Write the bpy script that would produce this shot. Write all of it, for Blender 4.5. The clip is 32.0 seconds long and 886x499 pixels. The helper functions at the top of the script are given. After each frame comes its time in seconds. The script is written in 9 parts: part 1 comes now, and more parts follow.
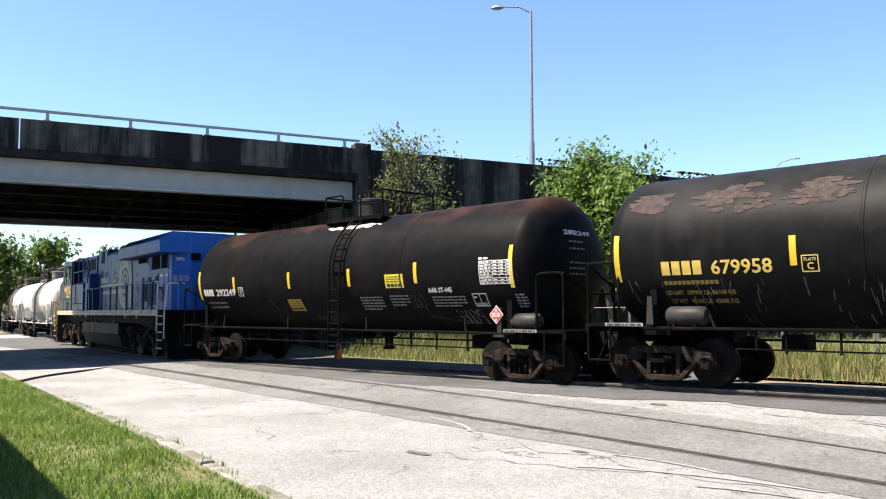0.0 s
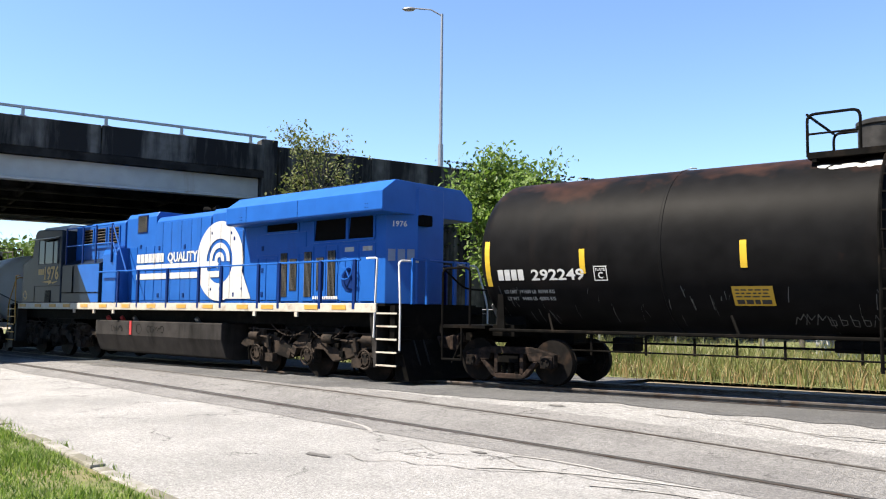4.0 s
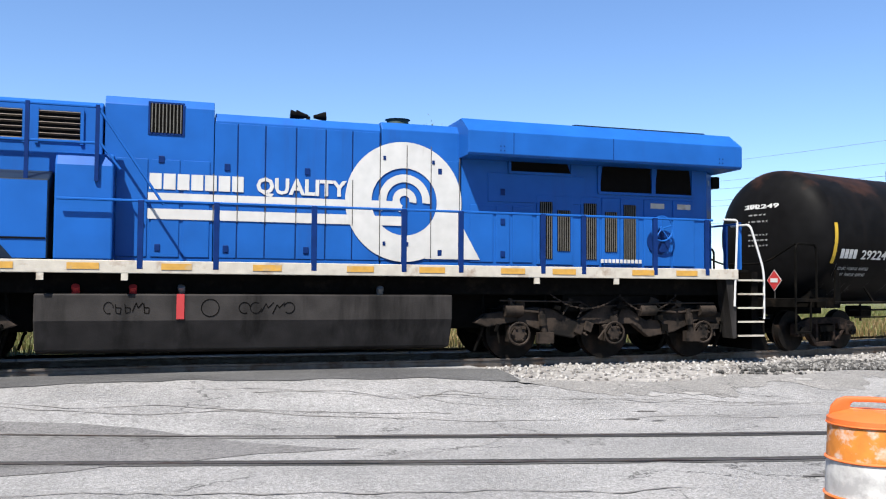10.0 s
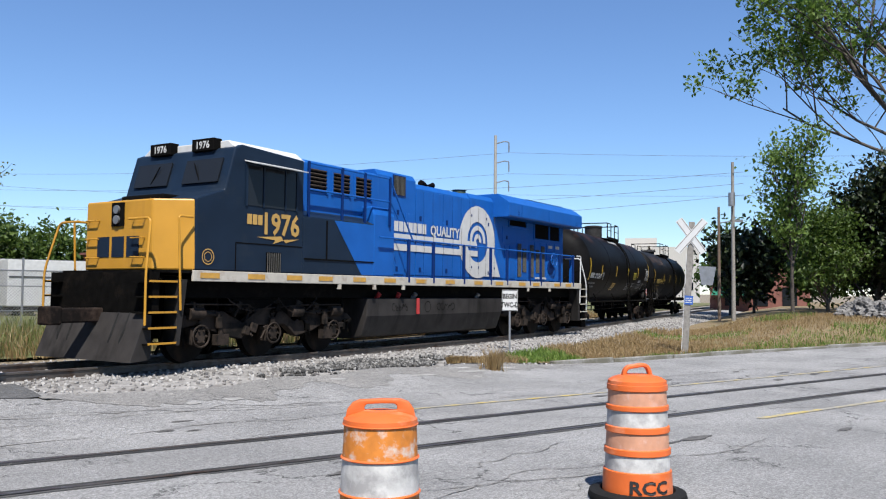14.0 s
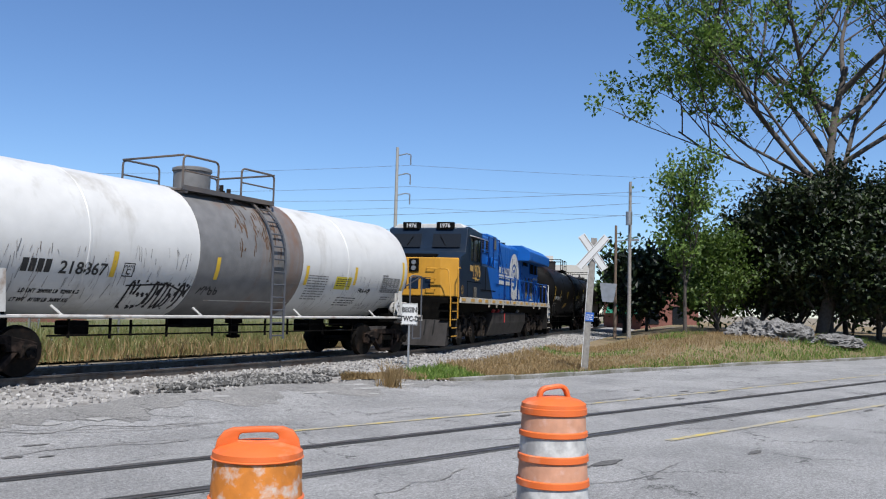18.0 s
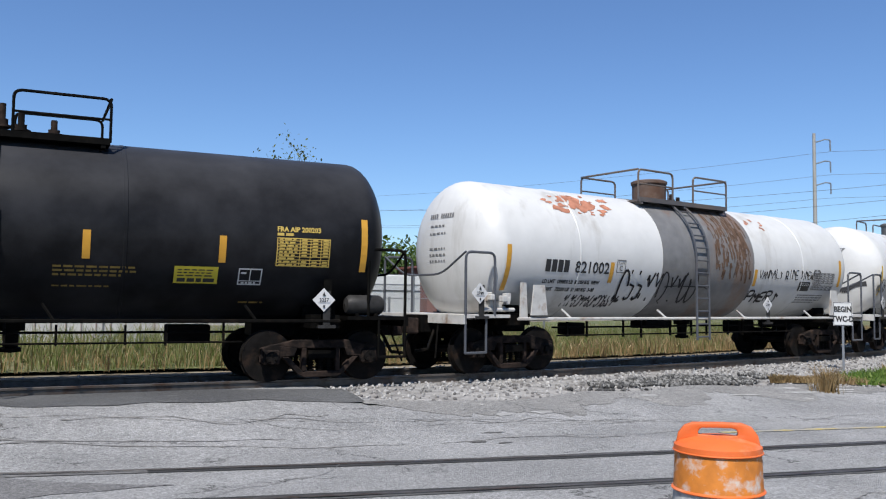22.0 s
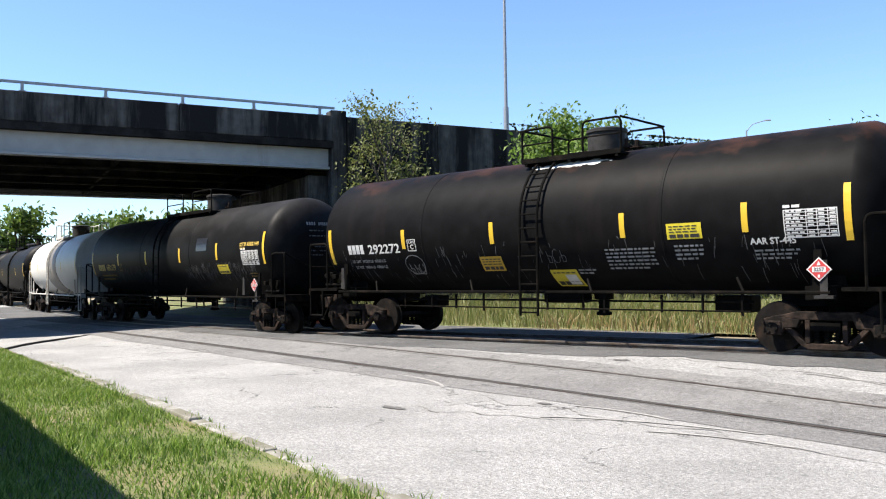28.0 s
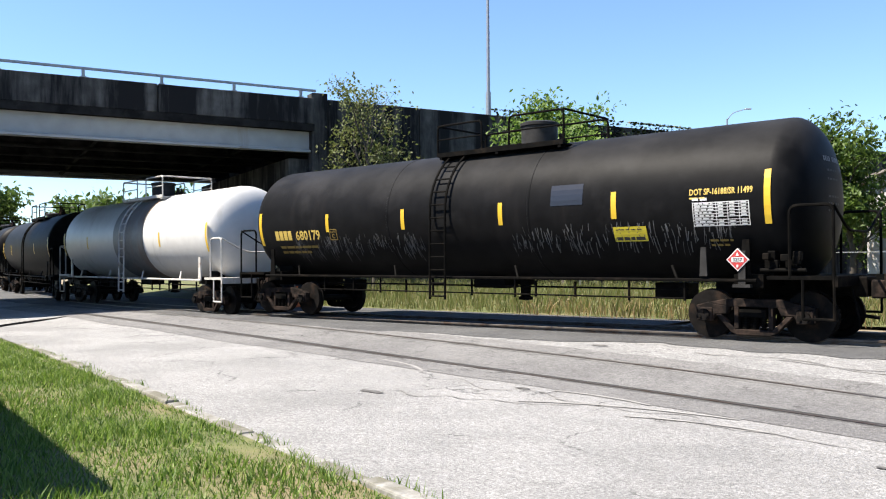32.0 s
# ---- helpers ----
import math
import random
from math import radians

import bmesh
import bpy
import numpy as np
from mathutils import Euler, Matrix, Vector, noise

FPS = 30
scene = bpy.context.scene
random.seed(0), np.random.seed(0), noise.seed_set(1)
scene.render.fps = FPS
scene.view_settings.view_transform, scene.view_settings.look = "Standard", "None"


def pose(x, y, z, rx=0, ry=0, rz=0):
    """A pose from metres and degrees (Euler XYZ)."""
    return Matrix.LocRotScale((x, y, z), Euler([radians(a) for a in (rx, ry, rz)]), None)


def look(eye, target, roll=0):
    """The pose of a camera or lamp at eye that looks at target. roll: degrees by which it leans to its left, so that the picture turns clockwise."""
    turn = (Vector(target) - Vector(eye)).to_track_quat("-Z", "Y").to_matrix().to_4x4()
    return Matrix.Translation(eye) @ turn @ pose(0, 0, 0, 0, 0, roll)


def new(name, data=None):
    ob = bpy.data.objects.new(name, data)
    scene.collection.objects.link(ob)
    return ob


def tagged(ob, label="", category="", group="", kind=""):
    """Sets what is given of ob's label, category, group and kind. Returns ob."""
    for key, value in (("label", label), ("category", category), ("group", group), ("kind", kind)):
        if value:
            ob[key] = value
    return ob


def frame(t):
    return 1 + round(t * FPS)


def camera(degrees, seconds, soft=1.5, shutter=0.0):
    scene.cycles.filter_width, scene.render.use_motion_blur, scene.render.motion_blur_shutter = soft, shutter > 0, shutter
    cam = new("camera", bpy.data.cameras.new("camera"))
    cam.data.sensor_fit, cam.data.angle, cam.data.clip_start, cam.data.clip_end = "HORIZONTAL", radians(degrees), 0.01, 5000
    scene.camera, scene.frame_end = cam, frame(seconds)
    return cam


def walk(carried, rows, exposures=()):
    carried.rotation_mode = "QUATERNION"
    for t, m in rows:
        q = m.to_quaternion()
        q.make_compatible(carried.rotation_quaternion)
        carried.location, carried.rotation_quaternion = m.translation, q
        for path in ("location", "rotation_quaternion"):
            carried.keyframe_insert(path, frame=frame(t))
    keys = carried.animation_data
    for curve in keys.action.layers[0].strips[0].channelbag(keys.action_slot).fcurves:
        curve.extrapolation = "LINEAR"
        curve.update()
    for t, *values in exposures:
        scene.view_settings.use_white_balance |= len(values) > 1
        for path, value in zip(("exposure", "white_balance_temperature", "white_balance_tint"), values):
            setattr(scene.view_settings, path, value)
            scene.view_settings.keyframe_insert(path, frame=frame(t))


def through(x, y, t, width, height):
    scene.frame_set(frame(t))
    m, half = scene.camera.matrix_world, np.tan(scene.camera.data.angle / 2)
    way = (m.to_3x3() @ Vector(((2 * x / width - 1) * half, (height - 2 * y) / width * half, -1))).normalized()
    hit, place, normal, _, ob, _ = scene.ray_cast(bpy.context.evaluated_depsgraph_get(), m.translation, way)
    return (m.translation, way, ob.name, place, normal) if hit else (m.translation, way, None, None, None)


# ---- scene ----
cam = camera(55.08, 32.0, 1.15)
# seconds, place, tilt, lean, heading
PATH = [
    (0.0, pose(0.002, 0.003, 1.703, 94.22, 0.07, 46.71)),
    (0.5, pose(0.000, 0.001, 1.706, 94.42, -0.14, 46.29)),
    (1.0, pose(0.003, -0.001, 1.703, 94.47, -0.26, 45.98)),
    (1.5, pose(0.015, -0.006, 1.701, 94.41, -0.34, 45.82)),
    (2.0, pose(0.025, 0.003, 1.696, 94.53, -0.24, 45.52)),
    (2.5, pose(0.016, 0.007, 1.694, 94.55, -0.28, 44.73)),
    (3.0, pose(0.036, 0.002, 1.707, 94.52, -0.41, 43.68)),
    (3.5, pose(0.031, 0.048, 1.710, 94.38, -0.53, 42.27)),
    (5.5, pose(0.278, -0.302, 1.808, 93.96, -0.71, 32.57)),
    (6.0, pose(0.304, -0.247, 1.813, 93.81, -0.67, 29.52)),
    (6.5, pose(0.298, -0.245, 1.802, 93.76, -0.87, 26.64)),
    (7.0, pose(0.360, -0.236, 1.796, 94.07, -1.22, 22.73)),
    (7.5, pose(0.280, -0.319, 1.789, 94.37, -1.26, 14.40)),
    (8.0, pose(0.538, -0.115, 1.759, 94.74, -0.54, 8.45)),
    (8.5, pose(0.935, 0.063, 1.738, 94.83, -0.49, 4.24)),
    (9.0, pose(1.177, 0.011, 1.724, 94.19, 0.33, 0.00)),
    (9.5, pose(1.131, -0.328, 1.759, 93.20, 0.34, -6.79)),
    (10.0, pose(0.906, -0.367, 1.759, 92.45, -0.40, -13.40)),
    (10.5, pose(0.958, -0.270, 1.772, 92.31, -0.08, -18.40)),
    (11.0, pose(0.910, -0.275, 1.799, 92.14, 0.68, -23.14)),
    (11.5, pose(0.939, -0.286, 1.811, 92.12, 0.82, -27.09)),
    (12.0, pose(0.964, -0.288, 1.832, 92.30, 0.89, -30.79)),
    (12.5, pose(0.998, -0.300, 1.831, 92.94, 0.62, -34.58)),
    (13.0, pose(1.051, -0.302, 1.811, 93.08, 0.20, -38.32)),
    (13.5, pose(1.071, -0.331, 1.806, 92.88, -0.14, -40.95)),
    (15.5, pose(1.691, 0.287, 1.777, 93.94, -1.47, -46.22)),
    (16.0, pose(1.721, 0.314, 1.775, 94.43, -1.65, -47.57)),
    (16.5, pose(1.745, 0.341, 1.771, 94.52, -1.82, -48.71)),
    (17.0, pose(1.767, 0.361, 1.770, 94.51, -1.63, -48.98)),
    (17.5, pose(1.790, 0.383, 1.767, 94.23, -1.44, -49.29)),
    (18.0, pose(1.817, 0.414, 1.764, 93.94, -1.49, -49.62)),
    (18.5, pose(1.842, 0.437, 1.762, 93.80, -1.71, -49.98)),
    (19.0, pose(1.856, 0.449, 1.762, 93.70, -2.10, -50.01)),
    (19.5, pose(1.882, 0.477, 1.762, 93.44, -2.31, -49.89)),
    (20.0, pose(1.795, 0.379, 1.767, 93.43, -1.77, -49.49)),
    (20.5, pose(1.589, 0.175, 1.775, 93.59, -0.98, -48.92)),
    (21.0, pose(1.568, 0.184, 1.774, 93.82, -0.88, -43.73)),
    (21.5, pose(1.492, 0.182, 1.780, 93.77, -0.70, -34.47)),
    (22.0, pose(1.363, 0.275, 1.762, 93.54, -0.63, -22.76)),
    (22.5, pose(1.085, -0.086, 1.722, 93.87, -0.31, -12.11)),
    (23.0, pose(0.908, -0.127, 1.720, 93.71, 0.10, -2.23)),
    (23.5, pose(0.669, -0.034, 1.722, 93.45, 0.04, 8.05)),
    (24.0, pose(0.569, -0.046, 1.685, 94.08, 0.31, 18.95)),
    (24.5, pose(0.503, -0.243, 1.704, 94.16, 0.47, 27.99)),
    (25.0, pose(0.527, -0.245, 1.714, 93.03, 1.16, 35.55)),
    (25.5, pose(0.536, -0.304, 1.716, 92.40, 1.20, 40.06)),
    (26.0, pose(0.489, -0.330, 1.689, 92.16, 1.34, 44.90)),
    (26.5, pose(0.558, -0.382, 1.690, 92.11, 1.10, 47.28)),
    (28.5, pose(0.513, -0.355, 1.696, 91.71, 0.76, 44.85)),
    (29.0, pose(0.535, -0.345, 1.685, 91.53, 0.43, 45.19)),
    (29.5, pose(0.524, -0.337, 1.683, 91.19, 0.36, 44.89)),
    (30.0, pose(0.515, -0.330, 1.689, 90.94, 0.43, 43.98)),
    (30.5, pose(0.515, -0.338, 1.687, 90.94, 0.41, 44.07)),
    (31.0, pose(0.519, -0.331, 1.685, 90.91, 0.49, 44.09)),
    (31.5, pose(0.516, -0.336, 1.683, 90.87, 0.44, 44.08)),
    (32.0, pose(0.510, -0.331, 1.683, 90.77, 0.33, 43.98)),
]
# seconds, stops, white balance
EXPOSURES = [(0.0, 1.72, 7350, 10.5), (3.5, 1.69, 7300, 10.5), (6.0, 1.47, 7000, 10), (9.0, 1.25, 6800, 10), (11.0, 1.09, 6600, 10.5),
             (13.0, 0.91, 6500, 10.5), (16.0, 0.67, 6400, 10.5), (20.0, 0.55, 6300, 10.5), (21.0, 0.52, 6300, 10.5), (22.0, 0.59, 6300, 10.5),
             (23.0, 1.21, 6650, 12), (24.0, 1.47, 6850, 11), (26.0, 1.52, 6900, 10), (29.0, 1.59, 7000, 10.5), (32.0, 1.59, 7000, 10.5)]
walk(cam, PATH, EXPOSURES)

# daylight: high sun behind the camera's left shoulder, clear sky
SUN_DIR = Vector((-0.38, -0.54, 1.0)).normalized()   # towards the sun
world = bpy.data.worlds.new("sky")
scene.world = world
world.use_nodes = True
wn = world.node_tree
sky = wn.nodes.new("ShaderNodeTexSky")
sky.sky_type = "NISHITA"
sky.sun_disc = False
sky.sun_elevation = math.asin(SUN_DIR.z)
sky.sun_rotation = math.atan2(SUN_DIR.x, SUN_DIR.y)
sky.air_density, sky.dust_density, sky.ozone_density = 1.0, 0.0, 5.0
clear = wn.nodes.new("ShaderNodeVectorMath")   # very clear air: a deeper blue
clear.operation = "MULTIPLY"
clear.inputs[1].default_value = (0.86, 0.96, 1.1)
wn.links.new(sky.outputs[0], clear.inputs[0])
wn.links.new(clear.outputs[0], wn.nodes["Background"].inputs[0])
wn.nodes["Background"].inputs[1].default_value = 0.079
sun = new("sun", bpy.data.lights.new("sun", "SUN"))
sun.data.energy, sun.data.angle, sun.data.color = 5.0, radians(0.53), (1.0, 0.965, 0.91)
sun.matrix_world = look((0, 0, 60), Vector((0, 0, 60)) - SUN_DIR)

# ---------------------------------------------------------------- materials
TONE = 0.625   # scales every base colour down, so shade renders deeper at raised exposure


def dull(c):
    return tuple(TONE * v for v in c[:3])


def mat(name, col, rough=0.6, metal=0.0, var=0.12, scale=6.0, stain=None, stain_at=0.62, stain_scale=1.3,
        bump=0.15, bump_scale=40.0, streak=False, spec=0.5, rand=0.0, upper_tint=None):
    """A painted, mineral or metal surface: base colour with fine grain, broad tone changes, stains and relief."""
    m = bpy.data.materials.new(name)
    m.use_nodes = True
    nt = m.node_tree
    nd, lk = nt.nodes, nt.links
    col, stain = dull(col), dull(stain) if stain else None
    b = nd["Principled BSDF"]
    b.inputs["Roughness"].default_value = rough
    b.inputs["Metallic"].default_value = metal
    b.inputs["Specular IOR Level"].default_value = spec
    tc = nd.new("ShaderNodeTexCoord")
    src = tc.outputs["Object"]
    if streak:
        mp = nd.new("ShaderNodeMapping")
        mp.inputs["Scale"].default_value = (1.0, 1.0, 0.12)
        lk.new(src, mp.inputs[0])
        src2 = mp.outputs[0]
    else:
        src2 = src
    n1 = nd.new("ShaderNodeTexNoise")
    n1.inputs["Scale"].default_value, n1.inputs["Detail"].default_value = scale, 6
    lk.new(src, n1.inputs["Vector"])
    n2 = nd.new("ShaderNodeTexNoise")
    n2.inputs["Scale"].default_value, n2.inputs["Detail"].default_value = stain_scale, 8
    n2.inputs["Roughness"].default_value = 0.65
    lk.new(src2, n2.inputs["Vector"])
    r1 = nd.new("ShaderNodeMapRange")
    r1.inputs["From Min"].default_value, r1.inputs["From Max"].default_value = 0.3, 0.7
    r1.inputs["To Min"].default_value, r1.inputs["To Max"].default_value = 1 - var, 1 + var
    lk.new(n1.outputs[0], r1.inputs[0])
    mul = nd.new("ShaderNodeVectorMath")
    mul.operation = "SCALE"
    mul.inputs[0].default_value = col[:3]
    lk.new(r1.outputs[0], mul.inputs["Scale"])
    out = mul.outputs[0]
    if rand:
        oi = nd.new("ShaderNodeObjectInfo")
        rr = nd.new("ShaderNodeMapRange")
        rr.inputs["To Min"].default_value, rr.inputs["To Max"].default_value = 1 - rand, 1 + rand
        lk.new(oi.outputs["Random"], rr.inputs[0])
        m3 = nd.new("ShaderNodeVectorMath")
        m3.operation = "SCALE"
        lk.new(out, m3.inputs[0])
        lk.new(rr.outputs[0], m3.inputs["Scale"])
        out = m3.outputs[0]
    if stain:
        r2 = nd.new("ShaderNodeMapRange")
        r2.inputs["From Min"].default_value, r2.inputs["From Max"].default_value = stain_at - 0.06, stain_at + 0.1
        lk.new(n2.outputs[0], r2.inputs[0])
        mx = nd.new("ShaderNodeMix")
        mx.data_type = "RGBA"
        lk.new(r2.outputs[0], mx.inputs[0])
        lk.new(out, mx.inputs[6])
        mx.inputs[7].default_value = (*stain, 1)
        out = mx.outputs[2]
    if upper_tint:
        # upper-side tint broken up by noise, for rust and painted-in light: colour, height where it starts, height
        # where it is full
        fc, f0, f1 = upper_tint[:3]
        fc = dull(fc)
        soft = upper_tint[3] if len(upper_tint) > 3 else 0.0
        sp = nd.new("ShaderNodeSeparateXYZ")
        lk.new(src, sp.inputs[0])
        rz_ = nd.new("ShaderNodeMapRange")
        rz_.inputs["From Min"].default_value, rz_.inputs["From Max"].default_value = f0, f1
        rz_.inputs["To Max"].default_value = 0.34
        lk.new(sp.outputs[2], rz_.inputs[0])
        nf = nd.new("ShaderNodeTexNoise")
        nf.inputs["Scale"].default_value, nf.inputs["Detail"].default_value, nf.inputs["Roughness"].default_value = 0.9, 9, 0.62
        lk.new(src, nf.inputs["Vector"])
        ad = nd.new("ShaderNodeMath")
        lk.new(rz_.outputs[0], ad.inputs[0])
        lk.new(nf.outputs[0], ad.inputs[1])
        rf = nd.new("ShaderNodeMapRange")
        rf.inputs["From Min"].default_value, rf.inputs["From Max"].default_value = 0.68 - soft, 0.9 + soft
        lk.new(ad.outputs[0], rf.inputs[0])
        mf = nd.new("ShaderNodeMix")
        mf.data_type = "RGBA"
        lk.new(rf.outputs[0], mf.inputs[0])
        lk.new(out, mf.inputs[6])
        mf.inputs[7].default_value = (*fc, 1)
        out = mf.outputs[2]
    lk.new(out, b.inputs["Base Color"])
    if bump:
        n3 = nd.new("ShaderNodeTexNoise")
        n3.inputs["Scale"].default_value, n3.inputs["Detail"].default_value = bump_scale, 4
        lk.new(src, n3.inputs["Vector"])
        bp = nd.new("ShaderNodeBump")
        bp.inputs["Strength"].default_value, bp.inputs["Distance"].default_value = bump, 0.02
        lk.new(n3.outputs[0], bp.inputs["Height"])
        lk.new(bp.outputs[0], b.inputs["Normal"])
    return m


def glass_dark(name):
    m = bpy.data.materials.new(name)
    m.use_nodes = True
    b = m.node_tree.nodes["Principled BSDF"]
    b.inputs["Base Color"].default_value = (0.012, 0.014, 0.017, 1)
    b.inputs["Roughness"].default_value = 0.06
    b.inputs["Specular IOR Level"].default_value = 0.18
    return m


# ---------------------------------------------------------------- mesh code
def bx(bm, c, s, rz=0.0, ry=0.0, rx=0.0):
    m = Matrix.LocRotScale(c, Euler((radians(rx), radians(ry), radians(rz))), s)
    return bmesh.ops.create_cube(bm, size=1.0, matrix=m)["verts"]


def cy(bm, a, b, r, n=10, r2=None):
    a, b = Vector(a), Vector(b)
    d = b - a
    q = d.to_track_quat("Z", "Y").to_matrix().to_4x4()
    bmesh.ops.create_cone(bm, cap_ends=True, segments=n, radius1=r, radius2=r if r2 is None else r2,
                          depth=d.length, matrix=Matrix.Translation((a + b) / 2) @ q)


def tube(bm, pts, r, n=6):
    for a, b in zip(pts[:-1], pts[1:]):
        cy(bm, a, b, r, n)
    for p in pts[1:-1]:
        bmesh.ops.create_icosphere(bm, subdivisions=1, radius=r, matrix=Matrix.Translation(p))


def arc3(pts, k=4, frac=0.25):
    """Rounds the corners of a line of points."""
    pts = [Vector(p) for p in pts]
    out = [pts[0]]
    for i in range(1, len(pts) - 1):
        p, a, b = pts[i], pts[i - 1], pts[i + 1]
        d = min((a - p).length, (b - p).length) * frac
        pa, pb = p + (a - p).normalized() * d, p + (b - p).normalized() * d
        for j in range(k + 1):
            u = j / k
            out.append(pa * (1 - u) ** 2 + p * 2 * u * (1 - u) + pb * u * u)
    out.append(pts[-1])
    return out


def lathe(bm, prof, n=48, cz=0.0, cy_=0.0):
    """Rings round the x axis: (x, r) rows; r 0 closes the end."""
    rings = []
    for x, r in prof:
        if r <= 0:
            rings.append([bm.verts.new((x, cy_, cz))])
        else:
            rings.append([bm.verts.new((x, cy_ + r * math.sin(2 * math.pi * i / n), cz + r * math.cos(2 * math.pi * i / n))) for i in range(n)])
    for a, b in zip(rings[:-1], rings[1:]):
        for i in range(n):
            j = (i + 1) % n
            if len(a) == 1:
                bm.faces.new((a[0], b[i], b[j]))
            elif len(b) == 1:
                bm.faces.new((a[i], b[0], a[j]))
            else:
                bm.faces.new((a[i], b[i], b[j], a[j]))


def zlathe(bm, prof, n=24, c=(0, 0)):
    rings = []
    for z, r in prof:
        if r <= 0:
            rings.append([bm.verts.new((c[0], c[1], z))])
        else:
            rings.append([bm.verts.new((c[0] + r * math.cos(2 * math.pi * i / n), c[1] + r * math.sin(2 * math.pi * i / n), z)) for i in range(n)])
    for a, b in zip(rings[:-1], rings[1:]):
        for i in range(n):
            j = (i + 1) % n
            if len(a) == 1:
                bm.faces.new((a[0], b[i], b[j]))
            elif len(b) == 1:
                bm.faces.new((a[i], b[0], a[j]))
            else:
                bm.faces.new((a[i], b[i], b[j], a[j]))


def prism(bm, poly, y0, y1):
    """A polygon of (x, z) drawn out from y0 to y1."""
    a = [bm.verts.new((x, y0, z)) for x, z in poly]
    b = [bm.verts.new((x, y1, z)) for x, z in poly]
    n = len(poly)
    bm.faces.new(a)
    bm.faces.new(b[::-1])
    for i in range(n):
        bm.faces.new((a[i], b[i], b[(i + 1) % n], a[(i + 1) % n]))


def prism_x(bm, poly, x0, x1):
    """A polygon of (y, z) drawn out from x0 to x1."""
    a = [bm.verts.new((x0, y, z)) for y, z in poly]
    b = [bm.verts.new((x1, y, z)) for y, z in poly]
    n = len(poly)
    bm.faces.new(a)
    bm.faces.new(b[::-1])
    for i in range(n):
        bm.faces.new((a[i], b[i], b[(i + 1) % n], a[(i + 1) % n]))


def finish(bm, smooth=False, bevel=0.0):
    bmesh.ops.recalc_face_normals(bm, faces=bm.faces)
    if bevel:
        bmesh.ops.bevel(bm, geom=[e for e in bm.edges if e.is_manifold and e.calc_face_angle(0) > 0.5], offset=bevel, segments=2,
                        affect="EDGES", profile=0.5, clamp_overlap=True)
    me = bpy.data.meshes.new("mesh")
    bm.to_mesh(me)
    bm.free()
    if smooth:
        me.polygons.foreach_set("use_smooth", [True] * len(me.polygons))
        me.set_sharp_from_angle(angle=radians(38))
    return me


def part(name, bm, material, parent=None, label="", smooth=False, bevel=0.0, at=None):
    me = bm if isinstance(bm, bpy.types.Mesh) else finish(bm, smooth, bevel)
    if material and not me.materials:
        me.materials.append(material)
    ob = new(name, me)
    if parent:
        ob.parent = parent
    if at is not None:
        ob.matrix_basis = at
    if label:
        ob["label"] = label
    return ob


def thing(name, label, category, group="", at=None):
    ob = new(name)
    ob.empty_display_size = 0.3
    if at is not None:
        ob.matrix_basis = at
    return tagged(ob, label, category, group)


def setting(name, bm, material, label, category, smooth=False, bevel=0.0):
    return tagged(part(name, bm, material, smooth=smooth, bevel=bevel), label, category, kind="structure")


def letters(s, size, bold=0.0):
    """Outlines of a line of writing as flat faces: verts and faces, centred on x, on the base line."""
    cu = bpy.data.curves.new("line", "FONT")
    cu.body, cu.size, cu.align_x, cu.resolution_u, cu.offset = s, size, "CENTER", 2, bold
    ob = bpy.data.objects.new("line", cu)
    scene.collection.objects.link(ob)
    dg = bpy.context.evaluated_depsgraph_get()
    me = bpy.data.meshes.new_from_object(ob.evaluated_get(dg))
    v = [tuple(p.co) for p in me.vertices]
    fc = [tuple(p.vertices) for p in me.polygons]
    bpy.data.objects.remove(ob)
    bpy.data.curves.remove(cu)
    bpy.data.meshes.remove(me)
    return v, fc


def add_flat(bm, v, fc, place):
    vs = [bm.verts.new(place(x, y)) for x, y, _ in v]
    for f_ in fc:
        try:
            bm.faces.new([vs[i] for i in f_])
        except ValueError:
            pass


def add_rect(bm, u0, u1, v0, v1, place, nu=1, nv=1):
    g = [[bm.verts.new(place(u0 + (u1 - u0) * i / nu, v0 + (v1 - v0) * j / nv)) for j in range(nv + 1)] for i in range(nu + 1)]
    for i in range(nu):
        for j in range(nv):
            bm.faces.new((g[i][j], g[i + 1][j], g[i + 1][j + 1], g[i][j + 1]))


def bars(bm, u0, u1, v0, h, place, seed, word=0.16, gap=0.05):
    """A line of writing too small or not to be spelt: plain bars, word by word."""
    rnd = random.Random(seed)
    u = u0
    while u < u1 - 0.03:
        w = min(word * rnd.uniform(0.5, 1.5), u1 - u)
        add_rect(bm, u, u + w, v0, v0 + h, place)
        u += w + gap


def ribbon(bm, pts, w, place):
    """A painted stroke of even width along points of the shell."""
    for (a, b), (c, d) in zip(pts[:-1], pts[1:]):
        n = math.hypot(c - a, d - b) or 1.0
        px_, py_ = -(d - b) / n * w / 2, (c - a) / n * w / 2
        vs = [bm.verts.new(place(*q)) for q in ((a + px_, b + py_), (c + px_, d + py_), (c - px_, d - py_), (a - px_, b - py_))]
        bm.faces.new(vs)


STROKES = {"V": "042044", "A": "002440 1232", "N": "00044044", "D": "0004334104000", "L": "040040", "S": "4314233110 0".replace(" ", ""), "R": "00043443320240", "I": "2024", "E": "40000444 0232",
           "W": "04102340 44".replace(" ", ""), "Y": "0422 4420", "T": "0444 2420", "U": "0401103041 44".replace(" ", ""), "P": "000434433202", "M": "0004224440"}


